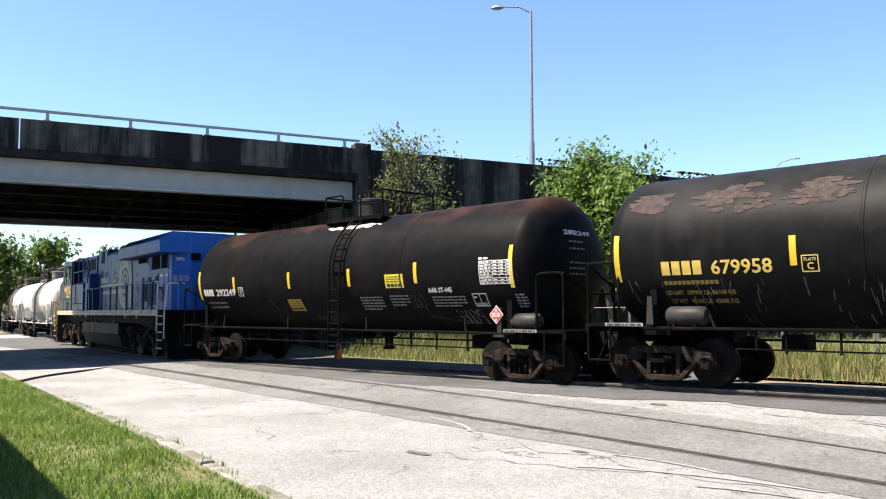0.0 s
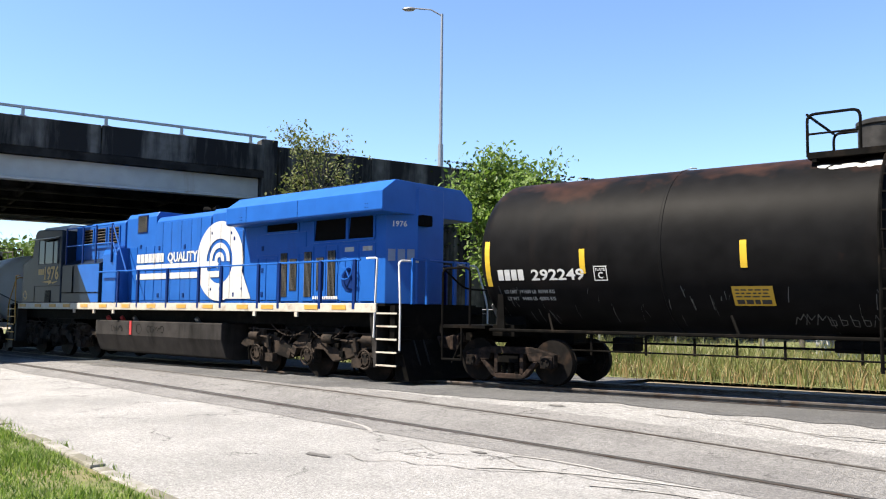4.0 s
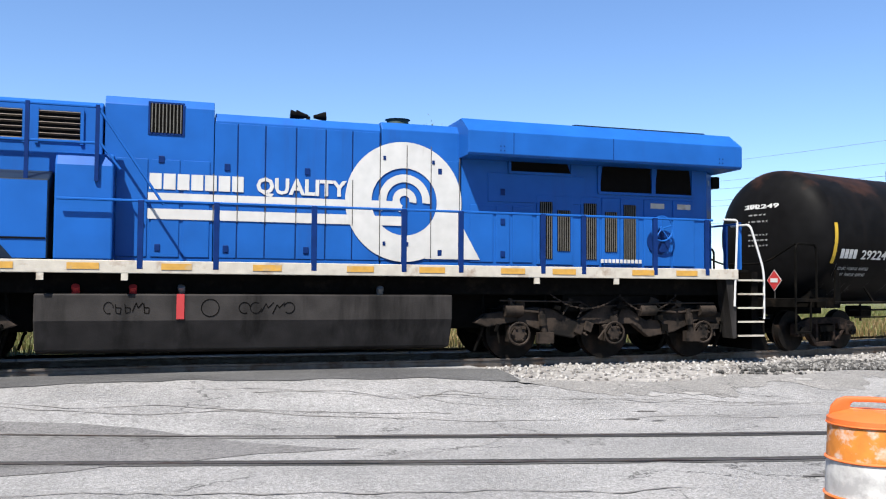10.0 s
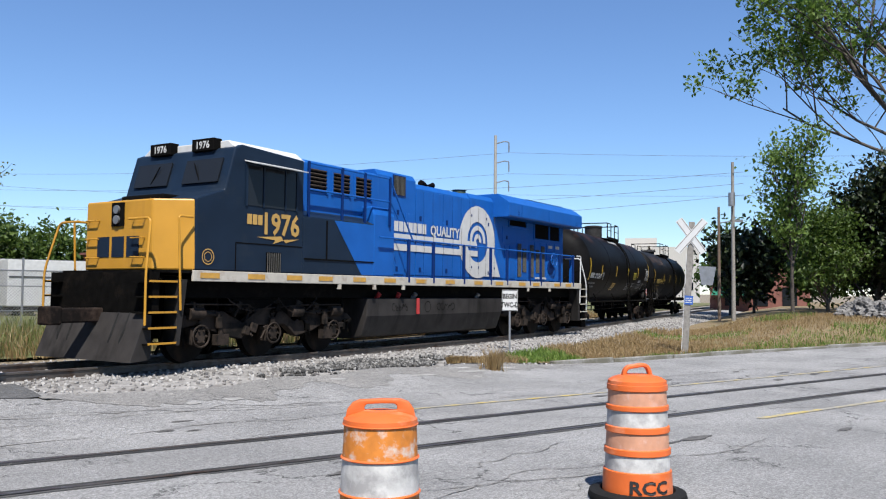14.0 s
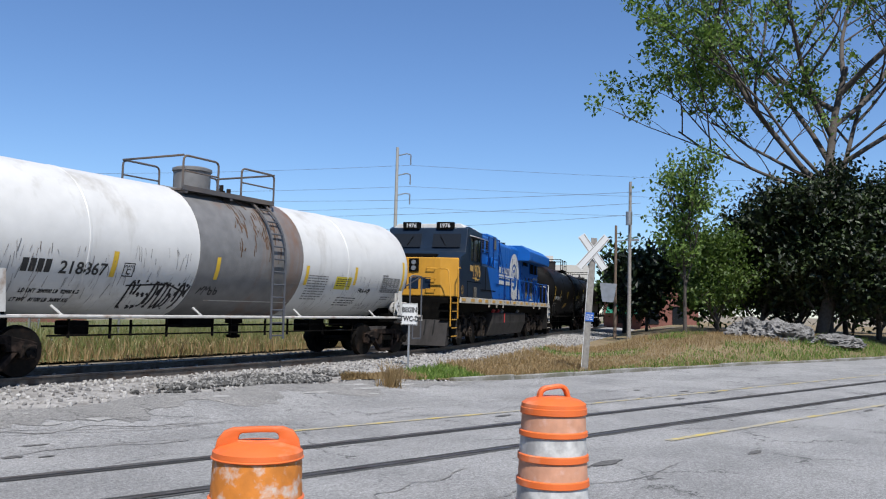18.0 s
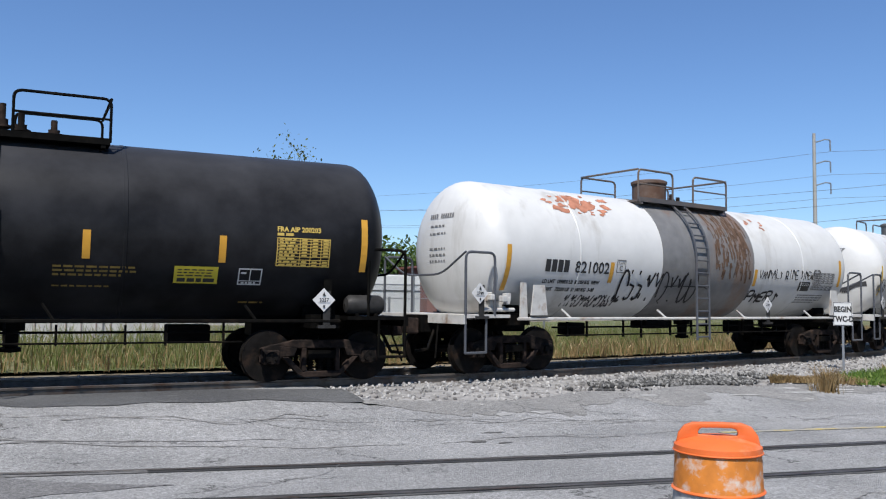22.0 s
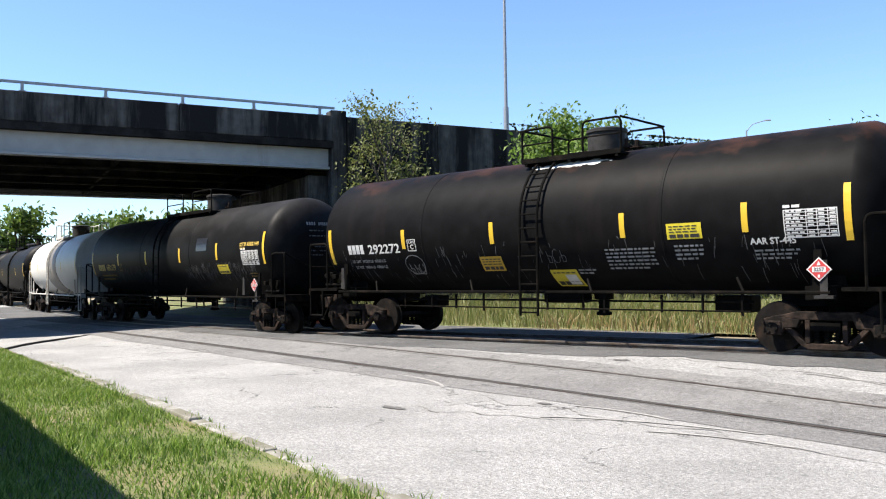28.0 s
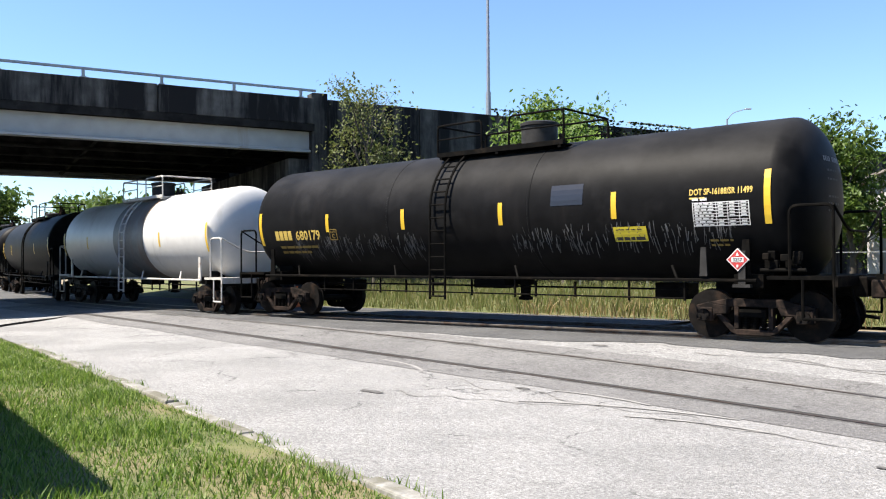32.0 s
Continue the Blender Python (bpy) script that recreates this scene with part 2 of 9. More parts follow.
def tag(bm, word, u, v, w, h, place, seed, pen):
    """A word sprayed freehand, in strokes on a four by four grid."""
    rnd = random.Random(seed)
    for c in word:
        k, up, lean = rnd.uniform(0.85, 1.2), rnd.uniform(-0.1, 0.1) * h, rnd.uniform(0.0, 0.25)
        for run_ in STROKES[c].split():
            pts = []
            for i in range(0, len(run_) - 1, 2):
                a, b = int(run_[i]) / 4 + rnd.uniform(-0.05, 0.05), int(run_[i + 1]) / 4 + rnd.uniform(-0.06, 0.06)
                pts.append((u + (a + lean * b) * w * 0.8 * k, 0, v + up + b * h * k))
            if len(pts) > 2:
                pts = [tuple(p) for p in arc3(pts, 3, 0.25)]
            ribbon(bm, [(p[0], p[2]) for p in pts], pen * rnd.uniform(0.85, 1.2), place)
        u += w * k


def scrawl(bm, u0, u1, v0, v1, place, seed, n, w):
    """Sprayed loops and zigzags that spell nothing."""
    rnd = random.Random(seed)
    step = (u1 - u0) / n
    for i in range(n):
        c = u0 + step * (i + 0.5)
        kind = rnd.randrange(3)
        h, m_ = (v1 - v0), (v0 + v1) / 2
        if kind == 0:
            pts = [(c + step * 0.5 * math.cos(a * 0.4 + i), m_ + h * 0.45 * math.sin(a * 0.4 + i)) for a in range(14)]
        elif kind == 1:
            pts = [(c - step * 0.5, v0 + h * rnd.uniform(0, 0.2)), (c - step * 0.1, v1 - h * rnd.uniform(0, 0.3)), (c + step * 0.1, m_), (c + step * 0.6, v1 - h * rnd.uniform(0, 0.15))]
        else:
            pts = [(c - step * 0.3, v1 - h * rnd.uniform(0, 0.2)), (c - step * 0.2, v0 + h * 0.1), (c + step * 0.25, v0 + h * rnd.uniform(0, 0.2)), (c + step * 0.3, m_), (c - step * 0.3, m_ + h * 0.05)]
        ribbon(bm, pts, w * rnd.uniform(0.8, 1.2), place)


# ---------------------------------------------------------------- surfaces
def paving(name, a, b, dark, crack_scale, crack_w, patch=0.5):
    """Old paving: stony grain, blotches, pale scuffs and a net of broken cracks."""
    m = bpy.data.materials.new(name)
    m.use_nodes = True
    nd, lk = m.node_tree.nodes, m.node_tree.links
    a, b, dark = dull(a), dull(b), dull(dark)
    bs = nd["Principled BSDF"]
    bs.inputs["Roughness"].default_value = 0.92
    bs.inputs["Specular IOR Level"].default_value = 0.25
    tc = nd.new("ShaderNodeTexCoord")

    def noi(sc, det=5, ro=0.6):
        n = nd.new("ShaderNodeTexNoise")
        n.inputs["Scale"].default_value, n.inputs["Detail"].default_value, n.inputs["Roughness"].default_value = sc, det, ro
        lk.new(tc.outputs["Object"], n.inputs["Vector"])
        return n

    def rng(src, f0, f1, t0, t1):
        r = nd.new("ShaderNodeMapRange")
        for k, v in zip(("From Min", "From Max", "To Min", "To Max"), (f0, f1, t0, t1)):
            r.inputs[k].default_value = v
        lk.new(src, r.inputs[0])
        return r.outputs[0]

    def mixc(fac, c1, c2):
        x = nd.new("ShaderNodeMix")
        x.data_type = "RGBA"
        lk.new(fac, x.inputs[0])
        for i, c in ((6, c1), (7, c2)):
            if isinstance(c, tuple):
                x.inputs[i].default_value = (*c, 1)
            else:
                lk.new(c, x.inputs[i])
        return x.outputs[2]
    blot = rng(noi(0.55, 7, 0.62).outputs[0], 0.38, 0.62, 0, 1)
    col = mixc(blot, a, b)
    grain = rng(noi(38, 3, 0.8).outputs[0], 0.3, 0.7, 0.45, 1.5)
    sc = nd.new("ShaderNodeVectorMath")
    sc.operation = "SCALE"
    lk.new(col, sc.inputs[0])
    grain2 = rng(noi(13, 4, 0.75).outputs[0], 0.3, 0.7, 0.72, 1.28)
    mg = nd.new("ShaderNodeMath")
    mg.operation = "MULTIPLY"
    lk.new(grain, mg.inputs[0])
    lk.new(grain2, mg.inputs[1])
    lk.new(mg.outputs[0], sc.inputs["Scale"])
    spots = rng(noi(2.1, 6, 0.7).outputs[0], 0.62, 0.72, 0, patch)
    col = mixc(spots, sc.outputs[0], dark)
    vo = nd.new("ShaderNodeTexVoronoi")
    vo.feature = "DISTANCE_TO_EDGE"
    vo.inputs["Scale"].default_value = crack_scale
    wv = noi(1.5, 6, 0.7)
    ad = nd.new("ShaderNodeVectorMath")
    ad.operation = "ADD"
    s2 = nd.new("ShaderNodeVectorMath")
    s2.operation = "SCALE"
    s2.inputs["Scale"].default_value = 0.9
    lk.new(wv.outputs["Color"], s2.inputs[0])
    lk.new(tc.outputs["Object"], ad.inputs[0])
    lk.new(s2.outputs[0], ad.inputs[1])
    lk.new(ad.outputs[0], vo.inputs["Vector"])
    cr = rng(vo.outputs["Distance"], 0.0, crack_w, 1, 0)
    gate = rng(noi(0.8, 4, 0.5).outputs[0], 0.48, 0.56, 0, 1)
    mu = nd.new("ShaderNodeMath")
    mu.operation = "MULTIPLY"
    lk.new(cr, mu.inputs[0])
    lk.new(gate, mu.inputs[1])
    col = mixc(mu.outputs[0], col, tuple(c * 0.35 for c in dark))
    lk.new(col, bs.inputs["Base Color"])
    bp = nd.new("ShaderNodeBump")
    bp.inputs["Strength"].default_value, bp.inputs["Distance"].default_value = 0.8, 0.025
    lk.new(noi(45, 4, 0.75).outputs[0], bp.inputs["Height"])
    lk.new(bp.outputs[0], bs.inputs["Normal"])
    return m


M_ROAD = paving("worn_pale_asphalt", (0.405, 0.4, 0.392), (0.305, 0.302, 0.297), (0.185, 0.182, 0.178), 0.42, 0.010)
M_STRIP = paving("grey_asphalt_strip", (0.205, 0.20, 0.198), (0.26, 0.255, 0.25), (0.15, 0.148, 0.145), 0.6, 0.012)
M_TAR = paving("dark_tar", (0.10, 0.10, 0.102), (0.145, 0.145, 0.145), (0.26, 0.26, 0.25), 0.5, 0.006, 0.35)
M_CRACK = mat("crack_fill", (0.09, 0.088, 0.085), 0.95, var=0.3, scale=20, bump=0.3)
M_RAIL = mat("worn_rail_steel", (0.16, 0.14, 0.125), 0.45, 0.6, var=0.25, scale=8, stain=(0.10, 0.06, 0.04), stain_at=0.55, stain_scale=3)
M_SCUFF = mat("faint_rubber_scuff", (0.3, 0.29, 0.28), 0.9, var=0.35, scale=8, stain=(0.38, 0.37, 0.35), stain_at=0.48, stain_scale=2, bump=0.2)
M_FINE = mat("fine_crack_dirt", (0.23, 0.222, 0.21), 0.95, var=0.4, scale=9, bump=0.2)
M_GROOVE = mat("flangeway_dirt", (0.035, 0.034, 0.033), 0.95, var=0.3)
M_KERB = mat("weathered_kerb_concrete", (0.34, 0.33, 0.305), 0.9, var=0.3, scale=14, stain=(0.17, 0.16, 0.12), stain_at=0.46, stain_scale=2.2, bump=0.4, bump_scale=40)
M_DIRT = mat("dry_soil", (0.25, 0.2, 0.13), 0.95, var=0.3, scale=5, stain=(0.33, 0.30, 0.24), stain_at=0.55, stain_scale=0.9, bump=0.6, bump_scale=30)
M_TURF = mat("turf_soil", (0.12, 0.14, 0.04), 0.95, var=0.35, scale=4, stain=(0.22, 0.18, 0.09), stain_at=0.54, stain_scale=0.5, bump=0.7, bump_scale=35)
M_DRYTURF = mat("dry_turf_soil", (0.26, 0.19, 0.1), 0.95, var=0.35, scale=4, stain=(0.15, 0.15, 0.05), stain_at=0.58, stain_scale=0.5, bump=0.7, bump_scale=35)
M_STONE = mat("ballast_stone", (0.36, 0.345, 0.325), 0.9, var=0.3, scale=9, stain=(0.17, 0.155, 0.14), stain_at=0.56, stain_scale=1.2, bump=0.6, bump_scale=60)
M_TIE = mat("creosoted_timber", (0.045, 0.035, 0.028), 0.9, var=0.3, scale=12, spec=0.1)
M_CONC_D = mat("stained_concrete", (0.14, 0.135, 0.125), 0.92, var=0.3, scale=3, stain=(0.022, 0.022, 0.023), stain_at=0.45, stain_scale=1.1, bump=0.3, bump_scale=25, streak=True, spec=0.1)
M_GIRDER = mat("girder_paint", (0.46, 0.47, 0.46), 0.7, var=0.1, scale=2, stain=(0.33, 0.27, 0.2), stain_at=0.66, stain_scale=1.0, streak=True)
# shade under the bridge, put into the colour of deck and inner girders
M_SHADED = mat("shade_dark_steel", (0.035, 0.034, 0.033), 0.9, var=0.3, scale=3, stain=(0.016, 0.016, 0.016), stain_at=0.5, spec=0.02)
M_GALV = mat("galvanised_steel", (0.42, 0.43, 0.44), 0.45, 0.7, var=0.12, scale=7)
M_YELLOW = mat("worn_yellow_line", (0.6, 0.46, 0.12), 0.85, var=0.3, scale=18, stain=(0.37, 0.355, 0.31), stain_at=0.43, stain_scale=2.2)
M_WALL = mat("rendered_wall", (0.4, 0.38, 0.34), 0.9, var=0.1)

KERB_X = (-60, -17.5, -11.8, -8.9, -6.7, -4.9, -4.0, 2.0, 12, 60)
KERB_Y = (13.0, 6.15, 5.2, 4.7, 4.3, 4.0, 3.82, 2.7, 1.0, -6.0)
EDGE_X = (5.2, 7.5, 9.2, 12.2, 15, 17.3, 24.5, 31.5, 41, 60, 120)
EDGE_Y = (12.7, 12.4, 12.9, 13.4, 13.5, 13.2, 12.7, 12.0, 10.5, 8.5, 3.0)
TAR_X = (-40, -16.5, -11.4, -8.3, -7.0, -6.2, -2.9, -0.2, 1.3, 4.1, 5.3)
TAR_Y = (13.0, 11.75, 12.1, 12.2, 12.75, 12.55, 12.55, 13.1, 13.05, 12.85, 12.62)

# ---------------------------------------------------------------- line of the main track
RAIL_Z = 0.43
def heading(x):
    return radians(3.0 + 21.0 * min(max((x - 2.0) / 24.0, 0.0), 1.0))


def trace():
    rows, x, y, s = [], 2.0, 15.2, 0.0
    while s > -230:
        a = heading(x - 0.1)
        x, y, s = x - 0.2 * math.cos(a), y - 0.2 * math.sin(a), s - 0.2
        rows.append((s, x, y, a))
    rows.reverse()
    x, y, s = 2.0, 15.2, 0.0
    while s < 170:
        a = heading(x)
        rows.append((s, x, y, a))
        x, y, s = x + 0.2 * math.cos(a), y + 0.2 * math.sin(a), s + 0.2
    rows = np.array(rows)
    # the line bends away again beyond the bridge
    q = np.clip(-15.0 - rows[:, 1], 0, None)
    rows[:, 2] += np.where(q < 25, 0.005 * q * q, 3.125 + 0.25 * (q - 25))
    rows[:, 3] = np.arctan2(np.gradient(rows[:, 2]), np.gradient(rows[:, 1]))
    return rows


TRACK = trace()


def dip(x):
    """The track falls gently under the bridge."""
    return -0.011 * min(max(-x, 0.0), 34.0)


def on_track(s, lat=0.0):
    """The place s metres along the main track, lat metres towards the street."""
    x, y, a = (float(np.interp(s, TRACK[:, 0], TRACK[:, k])) for k in (1, 2, 3))
    return x + math.sin(a) * lat, y - math.cos(a) * lat, a


def track_y(x):
    return float(np.interp(x, TRACK[:, 1], TRACK[:, 2]))


def ease(u):
    u = min(max(u, 0.0), 1.0)
    return u * u * (3 - 2 * u)


def height(x, y):
    """Height of the ground: the street is level, the railway lies on a low bank."""
    d = (track_y(x) - y) * math.cos(heading(x))
    if d > 0:
        lot = 0.75 * ease((x - 20) / 24) * ease((d - 3.6) / 4) * ease((y - float(np.interp(x, EDGE_X, EDGE_Y)) - 0.2) / 4) if x > 20 else 0.0
        return (0.31 + dip(x) * 0.7) * ease((5.4 - d) / 3.7) + lot
    return (0.31 + dip(x) * 0.7) + (0.12 - dip(x) * 0.7) * ease((-d - 2.0) / 5.0)


NEAR_X = (-60, -34, -20, -9.4, -4, 0.7, 5.6, 9.3, 14.5, 17, 26, 60, 120)
NEAR_Y = (15.5, 12.6, 11.25, 10.45, 9.95, 9.05, 8.2, 7.75, 7.3, 7.0, 6.15, 2.9, -2.8)


def near_y(x):
    return sum(float(np.interp(x + o, NEAR_X, NEAR_Y)) for o in (-3, -1.5, 0, 1.5, 3)) / 5


def strip(name, x0, x1, step, lo, hi, lift, material, label, category, nv=8, skirt=0.0, kind="structure"):
    """A sheet between the lines y = lo(x) and y = hi(x), laid on the ground."""
    n = max(2, int((x1 - x0) / step))
    verts, faces = [], []
    for i in range(n + 1):
        x = x0 + (x1 - x0) * i / n
        a, b = lo(x), hi(x)
        for j in range(nv + 1):
            y = a + (b - a) * j / nv
            verts.append((x, y, height(x, y) + lift))
    for i in range(n):
        for j in range(nv):
            k = i * (nv + 1) + j
            faces.append((k, k + nv + 1, k + nv + 2, k + 1))
    me = bpy.data.meshes.new(name)
    me.from_pydata(verts, [], faces)
    me.polygons.foreach_set("use_smooth", [True] * len(me.polygons))
    me.materials.append(material)
    return tagged(new(name, me), label, category, kind=kind)


# ---------------------------------------------------------------- ground to the horizon
def make_ground():
    xs = sorted({-2500, -1200, -600, -300, -150, -100, 150, 300, 600, 1200, 2500} | set(range(-80, 121, 2)))
    ys = sorted({-2500, -1200, -600, -300, -150, -80, -40, -20, 120, 200, 400, 800, 1500, 2500} | set(range(-10, 81, 1)))
    verts = [(x, y, height(x, y) - 0.06 if abs(x) < 130 and abs(y) < 130 else -0.06) for x in xs for y in ys]
    m = len(ys)
    faces = [(i * m + j, (i + 1) * m + j, (i + 1) * m + j + 1, i * m + j + 1) for i in range(len(xs) - 1) for j in range(m - 1)]
    me = bpy.data.meshes.new("ground")
    me.from_pydata(verts, [], faces)
    me.polygons.foreach_set("use_smooth", [True] * len(me.polygons))
    me.materials.append(M_DIRT)
    tagged(new("ground", me), "dry soil with sparse grass reaching the horizon", "ground", kind="structure")


make_ground()


def kerb_y(x):
    return float(np.interp(x, KERB_X, KERB_Y))


def wob(x, s, a=0.12):
    return a * noise.noise((x * s, s * 7.3, 0.0))


def road_far(x):
    if x < 5.2:
        return track_y(x) - 0.55
    return float(np.interp(x, EDGE_X, EDGE_Y)) + wob(x, 0.9, 0.25) * (1 if x < 17 else 0.2)


strip("road", -70, 110, 0.5, kerb_y, road_far, 0.0, M_ROAD, "pale worn street paving with cracks and patches", "road", nv=24)
strip("asphalt_strip", -34, 2.2, 0.35, lambda x: near_y(x) - 1.52 * ease((2.6 - x) / 5.0 + 0.2 * wob(x, 3.0, 1.0)) + wob(x, 0.5), lambda x: near_y(x) + 1.35 * ease((2.2 - x) / 3.2) + wob(x, 2.2, 0.2), 0.006, M_STRIP,
      "grey asphalt laid along the street track", "paving", nv=6)
strip("tar_patch", -60, 5.3, 0.25, lambda x: float(np.interp(x, TAR_X, TAR_Y)) + wob(x, 1.7, 0.22), lambda x: track_y(x) - 0.82 - max(0, x - 3.2) * 0.32, 0.008,
      M_TAR, "dark tar paving up to the rail of the main track", "paving", nv=6)
strip("crossing_tar", -60, -1.0, 0.5, lambda x: track_y(x) - 0.62, lambda x: track_y(x) + 0.62, 0.012, M_TAR, "dark tar between the rails of the crossing", "paving", nv=3)
strip("far_tar", -60, -9.0, 0.5, lambda x: track_y(x) + 0.8, lambda x: track_y(x) + 3.6 + wob(x, 0.8, 0.5), 0.01, M_TAR, "dark tar beyond the main track", "paving", nv=4)


M_EDGE = paving("mottled_edge_asphalt", (0.27, 0.263, 0.252), (0.33, 0.32, 0.305), (0.17, 0.165, 0.16), 0.9, 0.012)
M_CHALK = mat("chalky_dust", (0.44, 0.43, 0.41), 0.95, var=0.3, scale=14, stain=(0.33, 0.325, 0.31), stain_at=0.5, stain_scale=4, bump=0.3)
strip("worn_edge", 4.9, 19, 0.12, lambda x: road_far(x) - 0.15 - 0.75 * ease((x - 4.5) / 3.0) * ease((19 - x) / 5) * (1 + wob(x, 1.3, 0.9)) + wob(x, 4.1, 0.3) + wob(x, 11, 0.12), lambda x: road_far(x) + 0.02, 0.006, M_EDGE,
      "darker mottled asphalt along the ballast", "paving", nv=6)


def street_patches():
    """Chalky spills and dark repairs on the street."""
    rnd = random.Random(41)
    for i in range(34):
        chalk = i < 9
        x = rnd.uniform(6.5, 17) if chalk else rnd.uniform(-9, 22)
        y = road_far(x) - rnd.uniform(0.15, 1.1) if chalk else near_y(x) + rnd.choice((-1, 1)) * rnd.uniform(1.3, 3.4)
        if y < kerb_y(x) + 0.8:
            continue
        rx, ry = (rnd.uniform(0.12, 0.5), rnd.uniform(0.03, 0.1)) if chalk else (rnd.uniform(0.08, 0.3), rnd.uniform(0.03, 0.08))
        bm = bmesh.new()
        vs = []
        for k in range(22):
            a = 2 * math.pi * k / 22
            q = 1 + 0.55 * noise.noise((math.cos(a) * 1.6 + i * 3.7, math.sin(a) * 1.6, 1.0)) + 0.25 * noise.noise((math.cos(a) * 5 + i, math.sin(a) * 5, 2.0))
            px, py = x + rx * q * math.cos(a), y + ry * q * math.sin(a)
            vs.append(bm.verts.new((px, py, height(px, py) + 0.0105)))
        bm.faces.new(vs)
        setting("dust_patch" if chalk else "stain", bm, M_CHALK if chalk else M_STAIN, "pale chalky dust on the street" if chalk else "small dark chip in the street paving", "patch")


M_STAIN = mat("dark_chip", (0.12, 0.115, 0.11), 0.95, var=0.4, scale=12, bump=0.3)
street_patches()


def street_rails():
    def lay(name, x0, x1, side, rail, groove, joint, w):
        strip(name, x0, x1, 0.5, lambda x: near_y(x) + side - w, lambda x: near_y(x) + side + w, 0.014, rail, "worn steel rail set flush in the street", "rail", nv=2)
        inner = side - math.copysign(0.085, side)
        strip(name + "_groove", x0, x1, 0.5, lambda x: near_y(x) + inner - 0.045 + wob(x, 3, 0.02), lambda x: near_y(x) + inner + 0.045 + wob(x, 2.6, 0.02), 0.009, groove,
              "dark flangeway along the street rail", "rail", nv=1)
        outer = side + math.copysign(0.075, side)
        strip(name + "_joint", x0, x1, 0.4, lambda x: near_y(x) + outer - 0.03 + wob(x, 2.9, 0.04), lambda x: near_y(x) + outer + 0.03 + wob(x, 2.1, 0.05), 0.008, joint,
              "crumbled paving joint along the street rail", "rail", nv=1)

    lay("street_rail_near", -33, 100, -0.7525, M_RAIL, M_GROOVE, M_CRACK, 0.036)
    lay("street_rail_far", 2.0, 100, 0.7525, M_RAIL, M_GROOVE, M_CRACK, 0.036)
    lay("street_rail_silted", -33, 2.0, 0.7525, M_RAIL, M_SILT, M_SILT, 0.024)


M_SILT = mat("silt_in_flangeway", (0.17, 0.165, 0.158), 0.95, var=0.4, scale=9, stain=(0.07, 0.067, 0.064), stain_at=0.55, stain_scale=2.5, bump=0.3)
street_rails()


def main_rails():
    for side, name in ((0.7525, "main_rail_near"), (-0.7525, "main_rail_far")):
        bm = bmesh.new()
        prof = ((-0.07, -0.17), (0.07, -0.17), (0.07, -0.155), (0.012, -0.135), (0.012, -0.045), (0.036, -0.035), (0.036, -0.006), (0.028, 0.0),
                (-0.028, 0.0), (-0.036, -0.006), (-0.036, -0.035), (-0.012, -0.045), (-0.012, -0.135), (-0.07, -0.155))
        rings = []
        for s in np.arange(-150, 160, 1.5):
            x, y, a = on_track(s, side)
            rings.append([bm.verts.new((x + math.sin(a) * u, y - math.cos(a) * u, RAIL_Z + dip(x) + v)) for u, v in prof])
        for r0, r1 in zip(rings[:-1], rings[1:]):
            for i in range(len(prof)):
                j = (i + 1) % len(prof)
                bm.faces.new((r0[i], r1[i], r1[j], r0[j]))
        setting(name, bm, M_RAIL, "dark worn rail of the main track on its bank", "rail")


main_rails()


def sleepers():
    bm = bmesh.new()
    bx(bm, (0, 0, 0), (0.22, 2.5, 0.16))
    me = finish(bm, bevel=0.015)
    me.materials.append(M_TIE)
    root = tagged(new("sleeper_row"), "row of dark creosoted timber sleepers under the rails", "sleepers", kind="structure")
    for i, s in enumerate(np.arange(-3.0, 62, 0.55)):
        x, y, a = on_track(s + random.uniform(-0.04, 0.04))
        ob = part("sleeper", me, None, root, at=Matrix.Translation((x, y, RAIL_Z + dip(x) - 0.25)) @ Matrix.Rotation(a + random.uniform(-0.02, 0.02), 4, "Z"))


sleepers()


# ---------------------------------------------------------------- ballast: a bed and loose stones
def stone_mesh(seed, r):
    rnd = random.Random(seed)
    bm = bmesh.new()
    bmesh.ops.create_icosphere(bm, subdivisions=1, radius=r)
    for v in bm.verts:
        v.co *= rnd.uniform(0.7, 1.2)
        v.co.z *= 0.75
    return bm


def scatter_stones(name, n, pick, label, size=(0.022, 0.05), seed=3, material=None):
    rnd = random.Random(seed)
    base = []
    for k in range(5):
        bm = stone_mesh(k, 1.0)
        bm.verts.ensure_lookup_table()
        base.append(([v.co.copy() for v in bm.verts], [[v.index for v in f_.verts] for f_ in bm.faces]))
        bm.free()
    verts, faces = [], []
    for _ in range(n):
        p = pick(rnd)
        if p is None:
            continue
        x, y, z = p
        vs, fs = base[rnd.randrange(5)]
        r = rnd.uniform(*size)
        m = Euler((rnd.uniform(0, 6), rnd.uniform(0, 6), rnd.uniform(0, 6))).to_matrix()
        o = len(verts)
        verts += [tuple(m @ v * r + Vector((x, y, z))) for v in vs]
        faces += [[i + o for i in f_] for f_ in fs]
    me = bpy.data.meshes.new(name)
    me.from_pydata(verts, [], faces)
    me.materials.append(material or M_BALLAST)
    return tagged(new(name, me), label, "gravel", kind="stuff")


